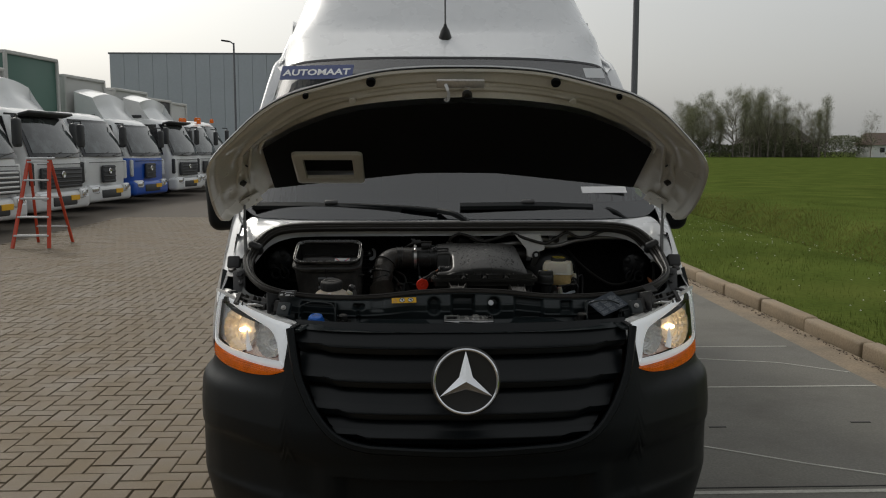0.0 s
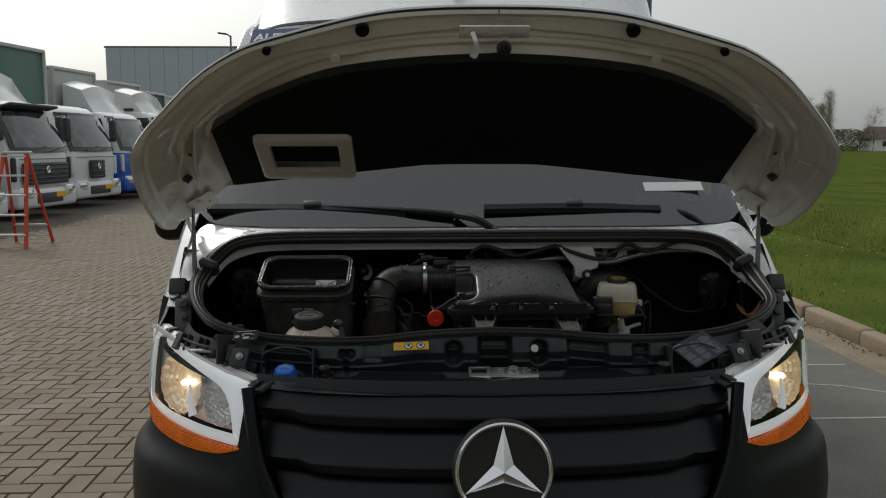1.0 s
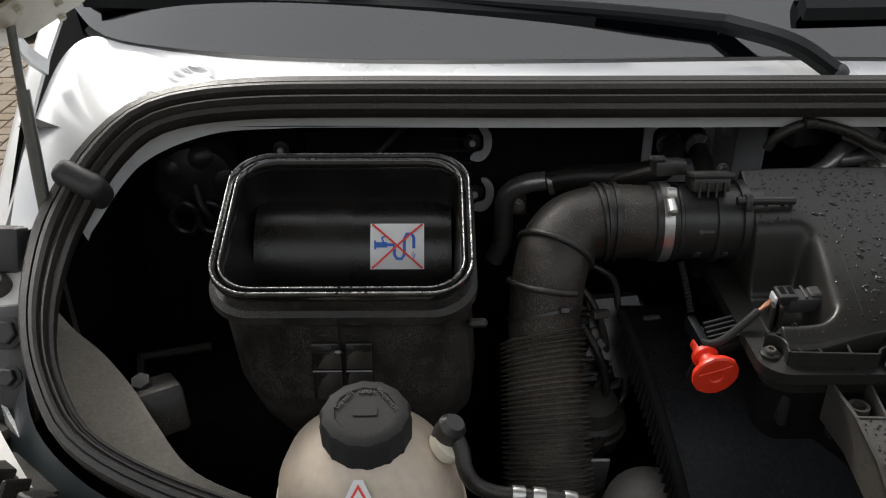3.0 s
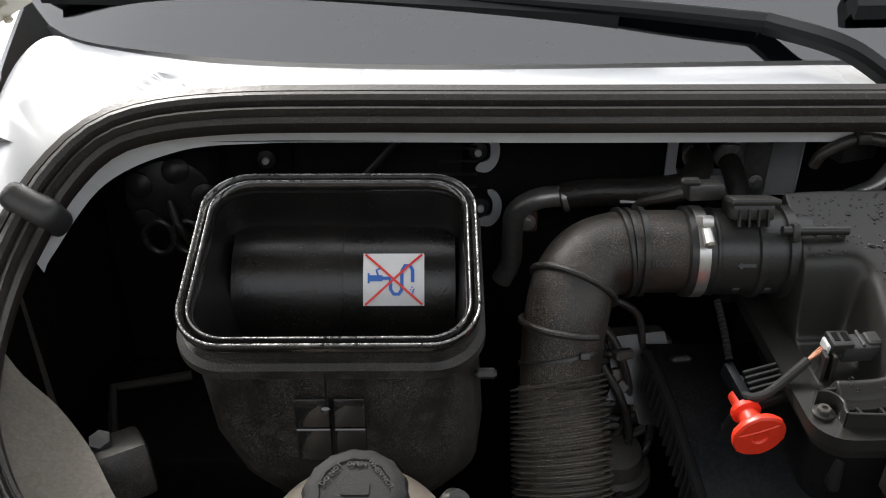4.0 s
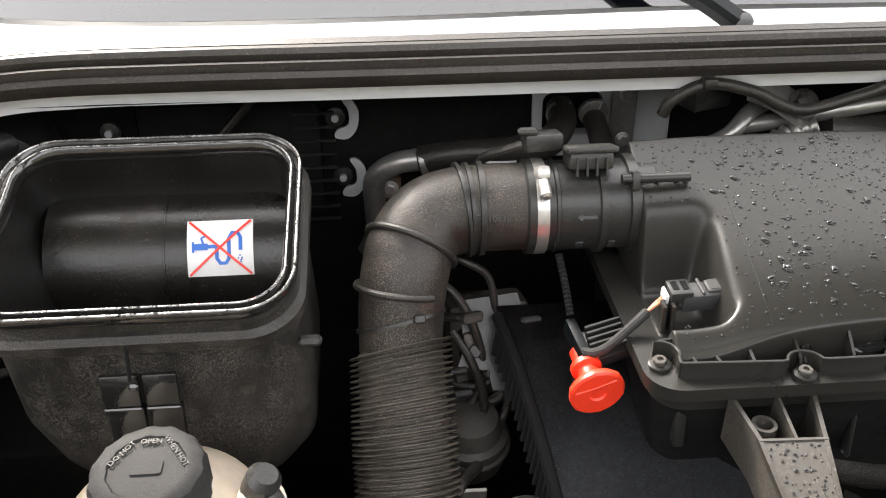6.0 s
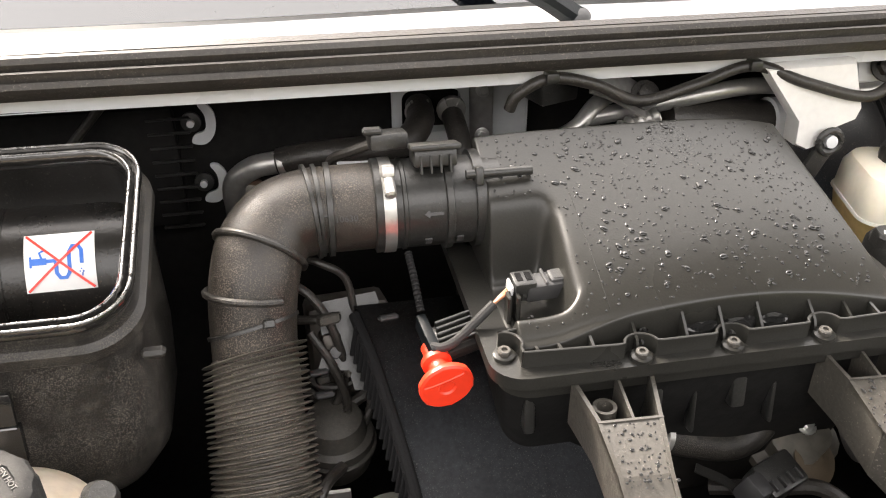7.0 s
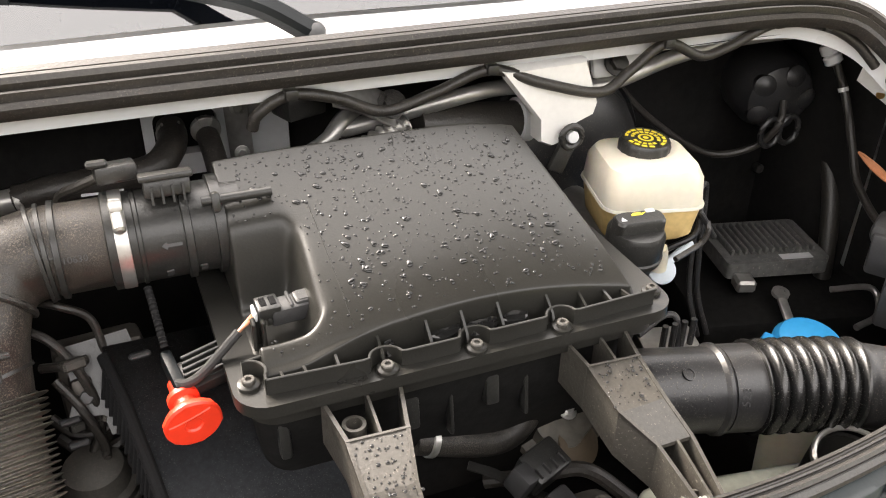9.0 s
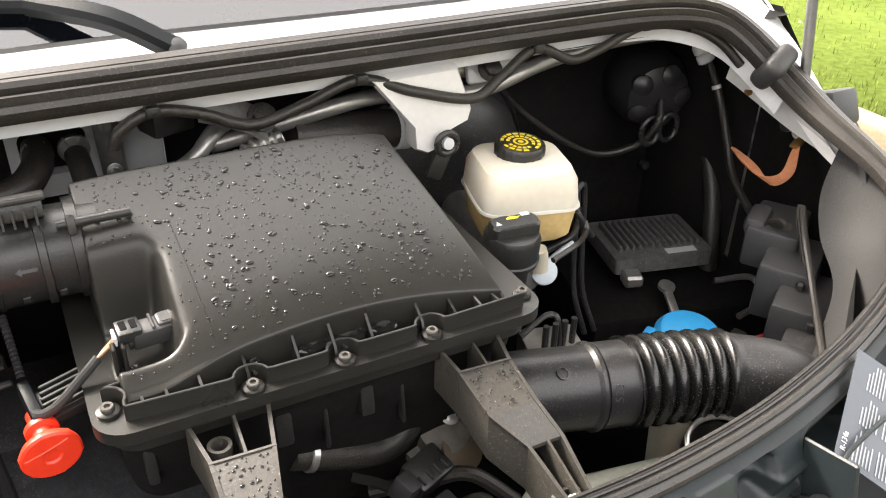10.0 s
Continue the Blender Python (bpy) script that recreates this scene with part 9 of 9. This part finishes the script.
def lamp_post(x, y, h, r, arm_):
    lp = thing("street_lamp", (x, y, GZ), "grey steel lamp post", "street lamp", "lamp posts")
    part("post", tube(bmn(), [(x, y, GZ), (x, y, GZ + h)], r, 14, size=lambda u: 1.1 - 0.3 * u), POST, lp)
    part("arm", tube(bmn(), crv([(x, y, GZ + h - 0.1), (x - 0.3 * arm_, y, GZ + h + 0.05), (x - 0.7 * arm_, y, GZ + h + 0.12)], 12), r * 0.6, 10), POST, lp)
    part("lamp_head", box(bmn(), (x - 0.9 * arm_, y, GZ + h + 0.12), (0.55, 0.22, 0.10), 0.04, 2, (0, 8, 0)), "black", lp)


lamp_post(4.83, 19.5, 7.5, 0.075, -1)
lamp_post(-11.3, 55.0, 8.3, 0.07, 0.55)


def limb(b, p, d, length, r, depth, leaves):
    q = p + d * length
    n = 5 if depth > 1 else 3
    s = d.orthogonal().normalized()
    t = d.cross(s)
    r1 = r * 0.62
    rings = [[c + (s * math.cos(a) + t * math.sin(a)) * rr for a in (2 * math.pi * k / n for k in range(n))] for c, rr in ((p, r), (q, r1))]
    ringfaces(b, rings)
    if depth == 0:
        leaves.append(q)
        return
    for k in range(3 if depth > 1 else 4):
        a = random.random() * 6.28
        spread = 0.35 + 0.35 * random.random()
        e = (d + (s * math.cos(a) + t * math.sin(a)) * spread + Vector((0, 0, 0.15))).normalized()
        limb(b, p.lerp(q, 0.45 + 0.55 * random.random()) if k else q, e, length * (0.55 + 0.25 * random.random()), r1 * (0.8 if k else 1.0), depth - 1, leaves)


def tree(x, y, h, slim, leafy):
    tr = thing("tree", (x, y, GZ), "tall bare poplar in early spring" if slim else "bare spreading tree in early spring", "tree", "trees on the horizon")
    leaves, b = [], bmn()
    p = Vector((x, y, GZ))
    steps = 7
    tube(b, [p + Vector((random.uniform(-0.1, 0.1) * k, random.uniform(-0.1, 0.1) * k, h * 0.92 * k / steps)) for k in range(steps + 1)], 0.011 * h, 7, size=lambda u: 1 - 0.9 * u)
    part("trunk", b, BARK, tr)
    b = bmn()
    for k in range(34):
        u = 0.18 + 0.78 * k / 34
        a = random.random() * 6.28
        out = 0.35 if slim else 0.9
        d = Vector((math.cos(a) * out, math.sin(a) * out, 1.0 - 0.3 * (not slim))).normalized()
        limb(b, p + Vector((0, 0, h * u)), d, h * (0.12 if slim else 0.17) * (1.15 - 0.7 * u), 0.006 * h * (1.1 - u), 2, leaves)
    part("branching", b, BARK, tr, kind="stuff")
    b = bmn()
    for q in leaves:
        for _ in range(leafy * 4):
            c = q + Vector((random.gauss(0, 0.5), random.gauss(0, 0.5), random.gauss(0, 0.5)))
            s_ = 0.06 + 0.07 * random.random()
            e1, e2 = Vector((random.gauss(0, 1), random.gauss(0, 1), random.gauss(0, 1))).normalized() * s_, Vector((random.gauss(0, 1), random.gauss(0, 1), random.gauss(0, 1))).normalized() * s_
            b.faces.new((b.verts.new(c - e1), b.verts.new(c + e2), b.verts.new(c + e1)))
    if leafy:
        part("crown", b, LEAF, tr)
    else:
        b.free()
    return tr


TD = 210.0


def at_px(px_):
    return math.tan(math.atan((px_ - 784) / 1519.0) + radians(2.0)) * TD


protos = [tree(at_px(1240), TD, 15.0, False, 6), tree(at_px(1330), TD, 16.0, False, 4), tree(at_px(1455), TD, 14.0, True, 4), tree(at_px(1497), TD - 10, 10.0, False, 1)]
for k in range(26):
    x = at_px(1215 + 9.5 * k + random.uniform(-4, 4)) if k < 24 else at_px(1425 + 12 * (k - 24))
    src = protos[0] if k < 6 else protos[1 if k % 3 else 2]
    s_ = random.uniform(0.72, 1.06) * (1.0 if k < 20 else 0.75)
    o = copy_thing(src, Matrix.Translation((x, TD + random.uniform(-6, 14), GZ)) @ Matrix.Rotation(random.random() * 6.28, 4, "Z"))
    o.scale = (s_, s_, s_)
b = bmn()
for k in range(22000):
    x = at_px(1190 + 400 * random.random())
    hh_ = 6.0 * (0.5 + 0.5 * abs(noise.noise(Vector((x * 0.05, 3.1, 0)))) * 2) * random.random() ** 0.7
    c = Vector((x, TD + 6 + random.gauss(0, 3), GZ + hh_))
    s_ = 0.16 + 0.16 * random.random()
    e1, e2 = (Vector((random.gauss(0, 1), random.gauss(0, 1), random.gauss(0, 1))).normalized() * s_ for _ in range(2))
    b.faces.new((b.verts.new(c - e1), b.verts.new(c + e2), b.verts.new(c + e1)))
# hedge colour also carries some of the distance haze
solo("hedge", b, mat("hazed_hedge", (0.145, 0.155, 0.095), 0.95, var=0.3, scale=0.3, fine=2, spec=0.1, bump=0.0), "dark hedge and undergrowth on the horizon", "hedge", kind="stuff", sharp=180)
farm = thing("farmhouse", (at_px(1580), TD + 4, GZ), "farmhouse with brown roof beyond the field", "house")
fx0 = at_px(1583)
part("wall", box(bmn(), (fx0, TD + 4, GZ + 1.6), (13, 8, 3.2)), "whitelabel", farm)
b = bmn()
ringfaces(b, [[(fx0 - 7, TD - 0.6, GZ + 3.1), (fx0 - 6.5, TD + 4, GZ + 6.2), (fx0 - 7, TD + 8.6, GZ + 3.1)], [(fx0 + 7, TD - 0.6, GZ + 3.1), (fx0 + 6.5, TD + 4, GZ + 6.2), (fx0 + 7, TD + 8.6, GZ + 3.1)]])
part("roof", b, mat("brown_tiles", (0.11, 0.075, 0.06), 0.8, var=0.2, scale=1, fine=5, bump=0.0), farm)
part("window", box(bmn(), (fx0 - 4, TD - 0.02, GZ + 1.9), (1.2, 0.1, 1.2)), "frit", farm)
barn = thing("barn", (at_px(1425), TD + 18, GZ), "dark barn roof among the trees", "barn")
bx0 = at_px(1420)
b = bmn()
ringfaces(b, [[(bx0 - 9, TD + 12, GZ), (bx0 - 9, TD + 12, GZ + 3.5), (bx0 - 7, TD + 18, GZ + 9), (bx0 - 9, TD + 24, GZ + 3.5), (bx0 - 9, TD + 24, GZ)], [(bx0 + 9, TD + 12, GZ), (bx0 + 9, TD + 12, GZ + 3.5), (bx0 + 4, TD + 18, GZ + 9), (bx0 + 9, TD + 24, GZ + 3.5), (bx0 + 9, TD + 24, GZ)]])
part("barn_body", b, mat("barn_dark", (0.07, 0.062, 0.055), 0.9, var=0.2, scale=0.5, fine=3, bump=0.0), barn)

# ---- trucks ----
TW = mat("truck_white", (0.72, 0.73, 0.73), 0.35, var=0.04, scale=2, bump=0.0, coat=0.4, dirt=(0.4, 0.38, 0.35), dirt_amount=0.08, dirt_scale=3)
TB = mat("truck_blue", (0.012, 0.09, 0.46), 0.35, var=0.05, scale=2, bump=0.0, coat=0.4)
TG = mat("truck_dark_grey", (0.035, 0.037, 0.04), 0.5, var=0.1, scale=4, bump=0.02)
BOXG = mat("box_green", (0.07, 0.15, 0.12), 0.5, var=0.06, scale=1, bump=0.0)
BOXW = mat("box_grey_white", (0.50, 0.50, 0.48), 0.5, var=0.06, scale=1, bump=0.0)


def truck(name, label, x, y, yaw, body, lower, roof_h, deflector, grille, boxm, box_h, beacons=False, slats=4, slat_mat=None, visor=False):
    """Built facing -y about the middle of its front, then turned and set down."""
    t = thing(name, (0, 0, 0), label, "truck", "parked trucks")
    w = 1.20

    def fy(z):
        return 0.03 * abs(z - 1.2) + 0.42 * max(0.0, z - 1.45) ** 1.25

    def plan(z, inset=0.0, r=0.22):
        out = []
        y0, y1 = fy(z) + inset, 1.85
        for px_, py_ in rrect(2 * (w - inset * 0.6), y1 - y0, r, 5):
            out.append(Vector((px_, (y0 + y1) / 2 + py_ + (0.10 * (abs(px_) / w) ** 2 if py_ < 0 else 0), z)))
        return out

    b = bmn()
    ringfaces(b, [plan(z, i_) for z, i_ in ((0.55, 0.03), (0.60, 0.0), (1.05, 0.0), (1.38, 0.0), (1.42, 0.012), (1.48, 0.012), (roof_h - 0.45, 0.02), (roof_h - 0.18, 0.05), (roof_h - 0.06, 0.12), (roof_h, 0.30))])
    part("cab", b, body, t)
    if lower is not body:
        b = bmn()
        ringfaces(b, [plan(z, i_) for z, i_ in ((0.50, 0.0), (0.56, -0.014), (1.05, -0.014), (1.36, -0.014), (1.385, -0.004))])
        part("cab_lower", b, lower, t, "bright blue lower cab")
    z0, z1 = 1.46, roof_h - 0.20

    def screen(half, a, c, off):
        return lambda u, v: Vector(((u - 0.5) * 2 * half * (1 - 0.05 * v), fy(a + v * (c - a)) + 0.012 + off + 0.10 * ((u - 0.5) * 2 * half / w) ** 2 + 0.10 * max(0.0, abs(u - 0.5) * 2 - 0.86), a + v * (c - a)))

    ws_ = part("windscreen", surf(bmn(), screen(1.13, z0, z1, -0.022), 20, 8, 0.012), "frit", t, "dark windscreen border")
    part("windscreen_pane", surf(bmn(), screen(1.02, z0 + 0.09, z1 - 0.07, -0.040), 20, 8), TPANE, ws_, "dark pane with sky reflections put into its colour")
    for s in (-1, 1):
        b = bmn()
        prism(b, [(0.42, z0 + 0.02), (1.30, z0 - 0.10), (1.30, z1 - 0.02), (0.66, z1 - 0.02)], 0.02, Matrix(((0, 0, s, s * (w + 0.004)), (1, 0, 0, 0), (0, 1, 0, 0), (0, 0, 0, 1))))
        sw_ = part("side_window", b, "frit", t)
        part("door_gap", box(bmn(), (s * (w + 0.001), 1.42, 1.2), (0.008, 0.014, 1.3)), TG, t)
        mrr = part("mirror", box(bmn(), (s * (w + 0.17), 0.22, z1 - 0.42), (0.20, 0.16, 0.58), 0.06, 3), TG, t)
        part("mirror_arm", tube(bmn(), [(s * w * 0.97, 0.35, z1 - 0.05), (s * (w + 0.16), 0.20, z1 - 0.06), (s * (w + 0.17), 0.20, z1 - 0.2)], 0.022, 8), TG, mrr)
        part("corner_vane", box(bmn(), (s * 1.10, 0.10, 1.08), (0.10, 0.14, 0.52), 0.04, 3, (0, 0, s * 35)), TG if visor else body, t)
        lamp_ = part("headlight", box(bmn(), (s * 0.90, -0.015, 0.58), (0.46, 0.12, 0.24), 0.05, 3, (0, 0, s * 8)), "silver", t)
        part("lamp_lens", box(bmn(), (s * 0.90, -0.072, 0.58), (0.34, 0.02, 0.15), 0.03, 2, (0, 0, s * 8)), "chrome", lamp_)
        part("step_panel", box(bmn(), (s * (w - 0.03), 0.72, 0.46), (0.08, 0.62, 0.36), 0.03, 2), lower, t)
        part("door_handle", box(bmn(), (s * (w + 0.008), 1.28, 1.30), (0.03, 0.18, 0.05), 0.01, 1), TG, t)
        for yy in (1.42, 4.6, 5.9):
            whl = part("wheel", lathe(bmn(), [(0.3, -0.14), (0.44, -0.13), (0.46, -0.08), (0.46, 0.08), (0.44, 0.13), (0.3, 0.14)], (s * 1.05, yy, 0.46), (1, 0, 0), 28), "rubber", t)
            part("rim", lathe(bmn(), [(0.29, 0.06), (0.29, 0.12), (0.2, 0.06), (0.08, 0.11), (0.0005, 0.11)], (s * 1.05, yy, 0.46), (s, 0, 0), 24), "silver", whl)
    part("bumper", box(bmn(), (0, 0.12, 0.45), (w * 2.02, 0.36, 0.44), 0.10, 3), lower, t)
    part("bumper_grille", box(bmn(), (0, -0.06, 0.44), (1.05, 0.05, 0.22), 0.03, 2), TG, t)
    part("plate", box(bmn(), (0.42, -0.085, 0.50), (0.40, 0.02, 0.12), 0.005, 1), "yellow", t, "plain yellow plate")
    gz0, gz1 = 0.74, 1.22
    gr = part("grille", box(bmn(), (0, 0.0, (gz0 + gz1) / 2), (grille, 0.07, gz1 - gz0), 0.03, 2), TG, t, "dark grille")
    for k in range(slats):
        part("grille_slat", box(bmn(), (0, -0.036, gz0 + 0.05 + (gz1 - gz0 - 0.10) * k / max(1, slats - 1)), (grille * 0.94, 0.03, 0.045), 0.012, 1, (20, 0, 0)), slat_mat or TG, gr)
    part("badge", lathe(bmn(), [(0.06, 0), (0.085, 0.01), (0.07, 0.02), (0.0005, 0.012)], (0, -0.045, 1.06), (0, -1, 0), 24), "chrome", gr, "round chrome badge")
    part("front_panel_gap", box(bmn(), (0, 0.006, 1.30), (2.0, 0.02, 0.016)), TG, t)
    if visor:
        part("visor", box(bmn(), (0, fy(z1) - 0.12, z1 + 0.05), (1.9, 0.30, 0.07), 0.03, 2, (-14, 0, 0)), TG, t, "dark sun visor")
    for s in (-0.55, 0.30):
        part("wiper", tube(bmn(), [(s, -0.03, z0 + 0.02), (s + 0.55, -0.02, z0 + 0.12)], 0.012, 6), "black", t)
    if deflector:
        hs = (-1.08, -0.9, -0.45, 0, 0.45, 0.9, 1.08)
        lines_ = [[(x_, fy(z1) + 0.42 + 0.10 * abs(x_), roof_h - 0.06) for x_ in hs], [(x_ * 0.97, fy(z1) + 0.72 + 0.12 * abs(x_), roof_h + deflector * 0.42 - 0.10 * x_ * x_) for x_ in hs], [(x_ * 0.95, 1.30, roof_h + deflector * 0.82 - 0.14 * x_ * x_) for x_ in hs], [(x_ * 0.95, 1.9, roof_h + deflector - 0.12 * x_ * x_) for x_ in hs], [(x_ * 0.95, 1.92, roof_h - 0.08) for x_ in hs]]
        part("roof_deflector", between(bmn(), lines_, 18, 0.0, 5), body, t, "curved white wind deflector")
        for s in (-1, 1):
            b = bmn()
            b.faces.new([b.verts.new(q) for q in ((s * 1.06, 0.90, roof_h - 0.10), (s * 1.05, 1.15, roof_h + deflector * 0.30), (s * 1.03, 1.32, roof_h + deflector * 0.66), (s * 1.026, 1.9, roof_h + deflector - 0.14), (s * 1.026, 1.9, roof_h - 0.10))])
            part("deflector_side", b, body, t)
            part("deflector_vent", box(bmn(), (s * 1.05, 1.5, roof_h + 0.06), (0.05, 0.55, 0.10), 0.02, 1), TG, t)
    if boxm:
        cb_ = part("cargo_box", box(bmn(), (0, 5.3, (1.05 + box_h) / 2), (2.5, 6.4, box_h - 1.05), 0.03, 2), boxm, t, "box body")
        part("box_edge", box(bmn(), (0, 2.08, box_h), (2.52, 0.10, 0.10), 0.02, 1), BOXW, cb_)
        for s in (-1, 1):
            part("box_post", box(bmn(), (s * 1.23, 2.08, (1.05 + box_h) / 2), (0.09, 0.10, box_h - 1.05), 0.02, 1), BOXW, cb_)
            part("box_rail", box(bmn(), (s * 1.235, 5.3, box_h), (0.07, 6.4, 0.10), 0.02, 1), BOXW, cb_)
    part("chassis", box(bmn(), (0, 4.2, 0.72), (0.9, 7.6, 0.3), 0.02, 1), TG, t)
    if beacons:
        for s in (-0.9, -0.6, 0.9):
            part("beacon", lathe(bmn(), [(0.09, 0), (0.09, 0.12), (0.06, 0.18), (0.0005, 0.19)], (s, 0.75, roof_h - 0.03), (0, 0, 1), 14), "amber", t, "orange beacon")
    t.location = (x, y, GZ)
    t.rotation_euler = (0, 0, radians(yaw))
    return t


# patchy base colour stands for sky reflections in the glass
TPANE = mat("truck_pane_reflections", (0.05, 0.058, 0.058), 0.07, var=0.9, scale=1.3, fine=4, bump=0.0, spec=1.0)
truck("truck", "white truck with pale slatted grille and a grey box", -8.3, 16.8, 83, TW, TW, 2.62, 0.8, 2.0, BOXW, 3.6, slats=5, slat_mat=TW)
truck("truck", "white truck with wide dark grille, dark visor and round chrome badge", -8.4, 20.5, 83, TW, TW, 2.60, 0.85, 1.8, BOXW, 3.6, slats=5, visor=True)
truck("truck", "white truck with small dark grille and green box", -8.6, 24.2, 82, TW, TW, 2.65, 0.0, 0.7, BOXG, 4.2, slats=4)
truck("truck", "white truck with bright blue lower cab and grey box", -8.6, 28.0, 82, TW, TB, 2.62, 0.95, 0.7, BOXW, 3.9, slats=4)
truck("truck", "white truck with tall black grille and dark visor", -8.3, 31.6, 82, TW, TW, 2.75, 0.85, 1.5, BOXW, 3.75, slats=5, visor=True)
truck("truck", "white service truck with orange beacons and dark box", -8.4, 35.2, 82, TW, TW, 2.75, 0.0, 1.2, TG, 3.65, True, slats=4)
truck("truck", "white service truck with orange beacons and pale box", -8.7, 38.8, 82, TW, TW, 2.9, 0.0, 1.2, BOXW, 3.7, True, slats=4)

# ---- ladder ----
lad = thing("step_ladder", (-6.4, 14.6, GZ), "orange step ladder with pale treads", "ladder")
LO = mat("ladder_orange", (0.50, 0.055, 0.02), 0.5, var=0.1, bump=0.02)
lt = 1.48
for s, dx in ((-1, 0.0), (1, 0.0)):
    part("front_rail", sweep(bmn(), [(-6.50 + s * 0.30, 14.35, GZ), (-6.46 + s * 0.17, 14.75, GZ + lt)], [(-0.03, -0.015), (-0.03, 0.015), (0.03, 0.015), (0.03, -0.015)]), LO, lad)
    part("rear_rail", sweep(bmn(), [(-6.50 + s * 0.30, 15.35, GZ), (-6.48 + s * 0.17, 14.82, GZ + lt)], [(-0.022, -0.014), (-0.022, 0.014), (0.022, 0.014), (0.022, -0.014)]), LO, lad)
for k in range(5):
    u = 0.14 + 0.205 * k
    part("tread", box(bmn(), (-6.50 + 0.04 * u, 14.35 + 0.4 * u, GZ + lt * u), (0.60 - 0.26 * u, 0.10, 0.03), 0.006, 1), "greyink", lad)
part("top_step", box(bmn(), (-6.45, 14.79, GZ + lt), (0.42, 0.16, 0.04), 0.01, 1), "greyink", lad)
for k in range(2):
    u = 0.2 + 0.35 * k
    part("brace", box(bmn(), (-6.50 + 0.02 * u, 15.35 - 0.53 * u, GZ + lt * u), (0.60 - 0.26 * u, 0.03, 0.03), 0.004, 1), "greyink", lad)

# ---- paving bricks, laid in herringbone ----
BL, BW, BG = 0.215, 0.1075, 0.006
brick_mesh = {}


def brick_data(turned, var):
    if (turned, var) not in brick_mesh:
        b = bmn()
        w, d = (BL - BG, BW - BG) if not turned else (BW - BG, BL - BG)
        top = [(x, y, 0.0) for x, y in ((-w / 2 + 0.004, -d / 2 + 0.004), (w / 2 - 0.004, -d / 2 + 0.004), (w / 2 - 0.004, d / 2 - 0.004), (-w / 2 + 0.004, d / 2 - 0.004))]
        mid_r = [(x, y, -0.004) for x, y in ((-w / 2, -d / 2), (w / 2, -d / 2), (w / 2, d / 2), (-w / 2, d / 2))]
        low_r = [(x, y, -0.03) for x, y, _ in mid_r]
        vs = ringfaces(b, [low_r, mid_r, top], True, False, False)
        b.faces.new(vs[-1])
        me = bpy.data.meshes.new("brick")
        b.to_mesh(me)
        b.free()
        me.materials.append(BRICK)
        brick_mesh[turned, var] = me
    return brick_mesh[turned, var]


far_v, far_f = [], []


def add_far(x, y, z, turned):
    w, d = (BL - BG, BW - BG) if not turned else (BW - BG, BL - BG)
    i = len(far_v)
    for e, zz in ((0.0, -0.012), (0.004, 0.0)):
        far_v.extend([(x - w / 2 + e, y - d / 2 + e, z + zz), (x + w / 2 - e, y - d / 2 + e, z + zz), (x + w / 2 - e, y + d / 2 - e, z + zz), (x - w / 2 + e, y + d / 2 - e, z + zz)])
    far_f.extend([(i + 4, i + 5, i + 6, i + 7), (i, i + 1, i + 5, i + 4), (i + 1, i + 2, i + 6, i + 5), (i + 2, i + 3, i + 7, i + 6), (i + 3, i, i + 4, i + 7)])


near = 0
for i in range(-68, 8):
    for j in range(-30, 196):
        turned = {0: 0, 3: 1}.get((i - j) % 4)
        if turned is None:
            continue
        x = (i + (1.0 if not turned else 0.5)) * BW
        y = (j + (0.5 if not turned else 1.0)) * BW
        if x > 0.68 or (x > -0.3 and 3.3 < y < 8):
            continue
        z = GZ + random.uniform(-0.002, 0.002)
        if near < 300 and -2.6 < x < -1.05 and 4.0 < y < 8.5 and x > -0.35 - 0.27 * y:
            ob = new("brick", brick_data(turned, 0))
            ob.parent = yard
            ob.location = (x, y, z)
            near += 1
        else:
            add_far(x, y, z, turned)
me = bpy.data.meshes.new("far_bricks")
me.from_pydata(far_v, [], far_f)
me.materials.append(BRICK)
fbk = new("far_bricks", me)
fbk.parent = yard
tagged(fbk, kind="stuff")
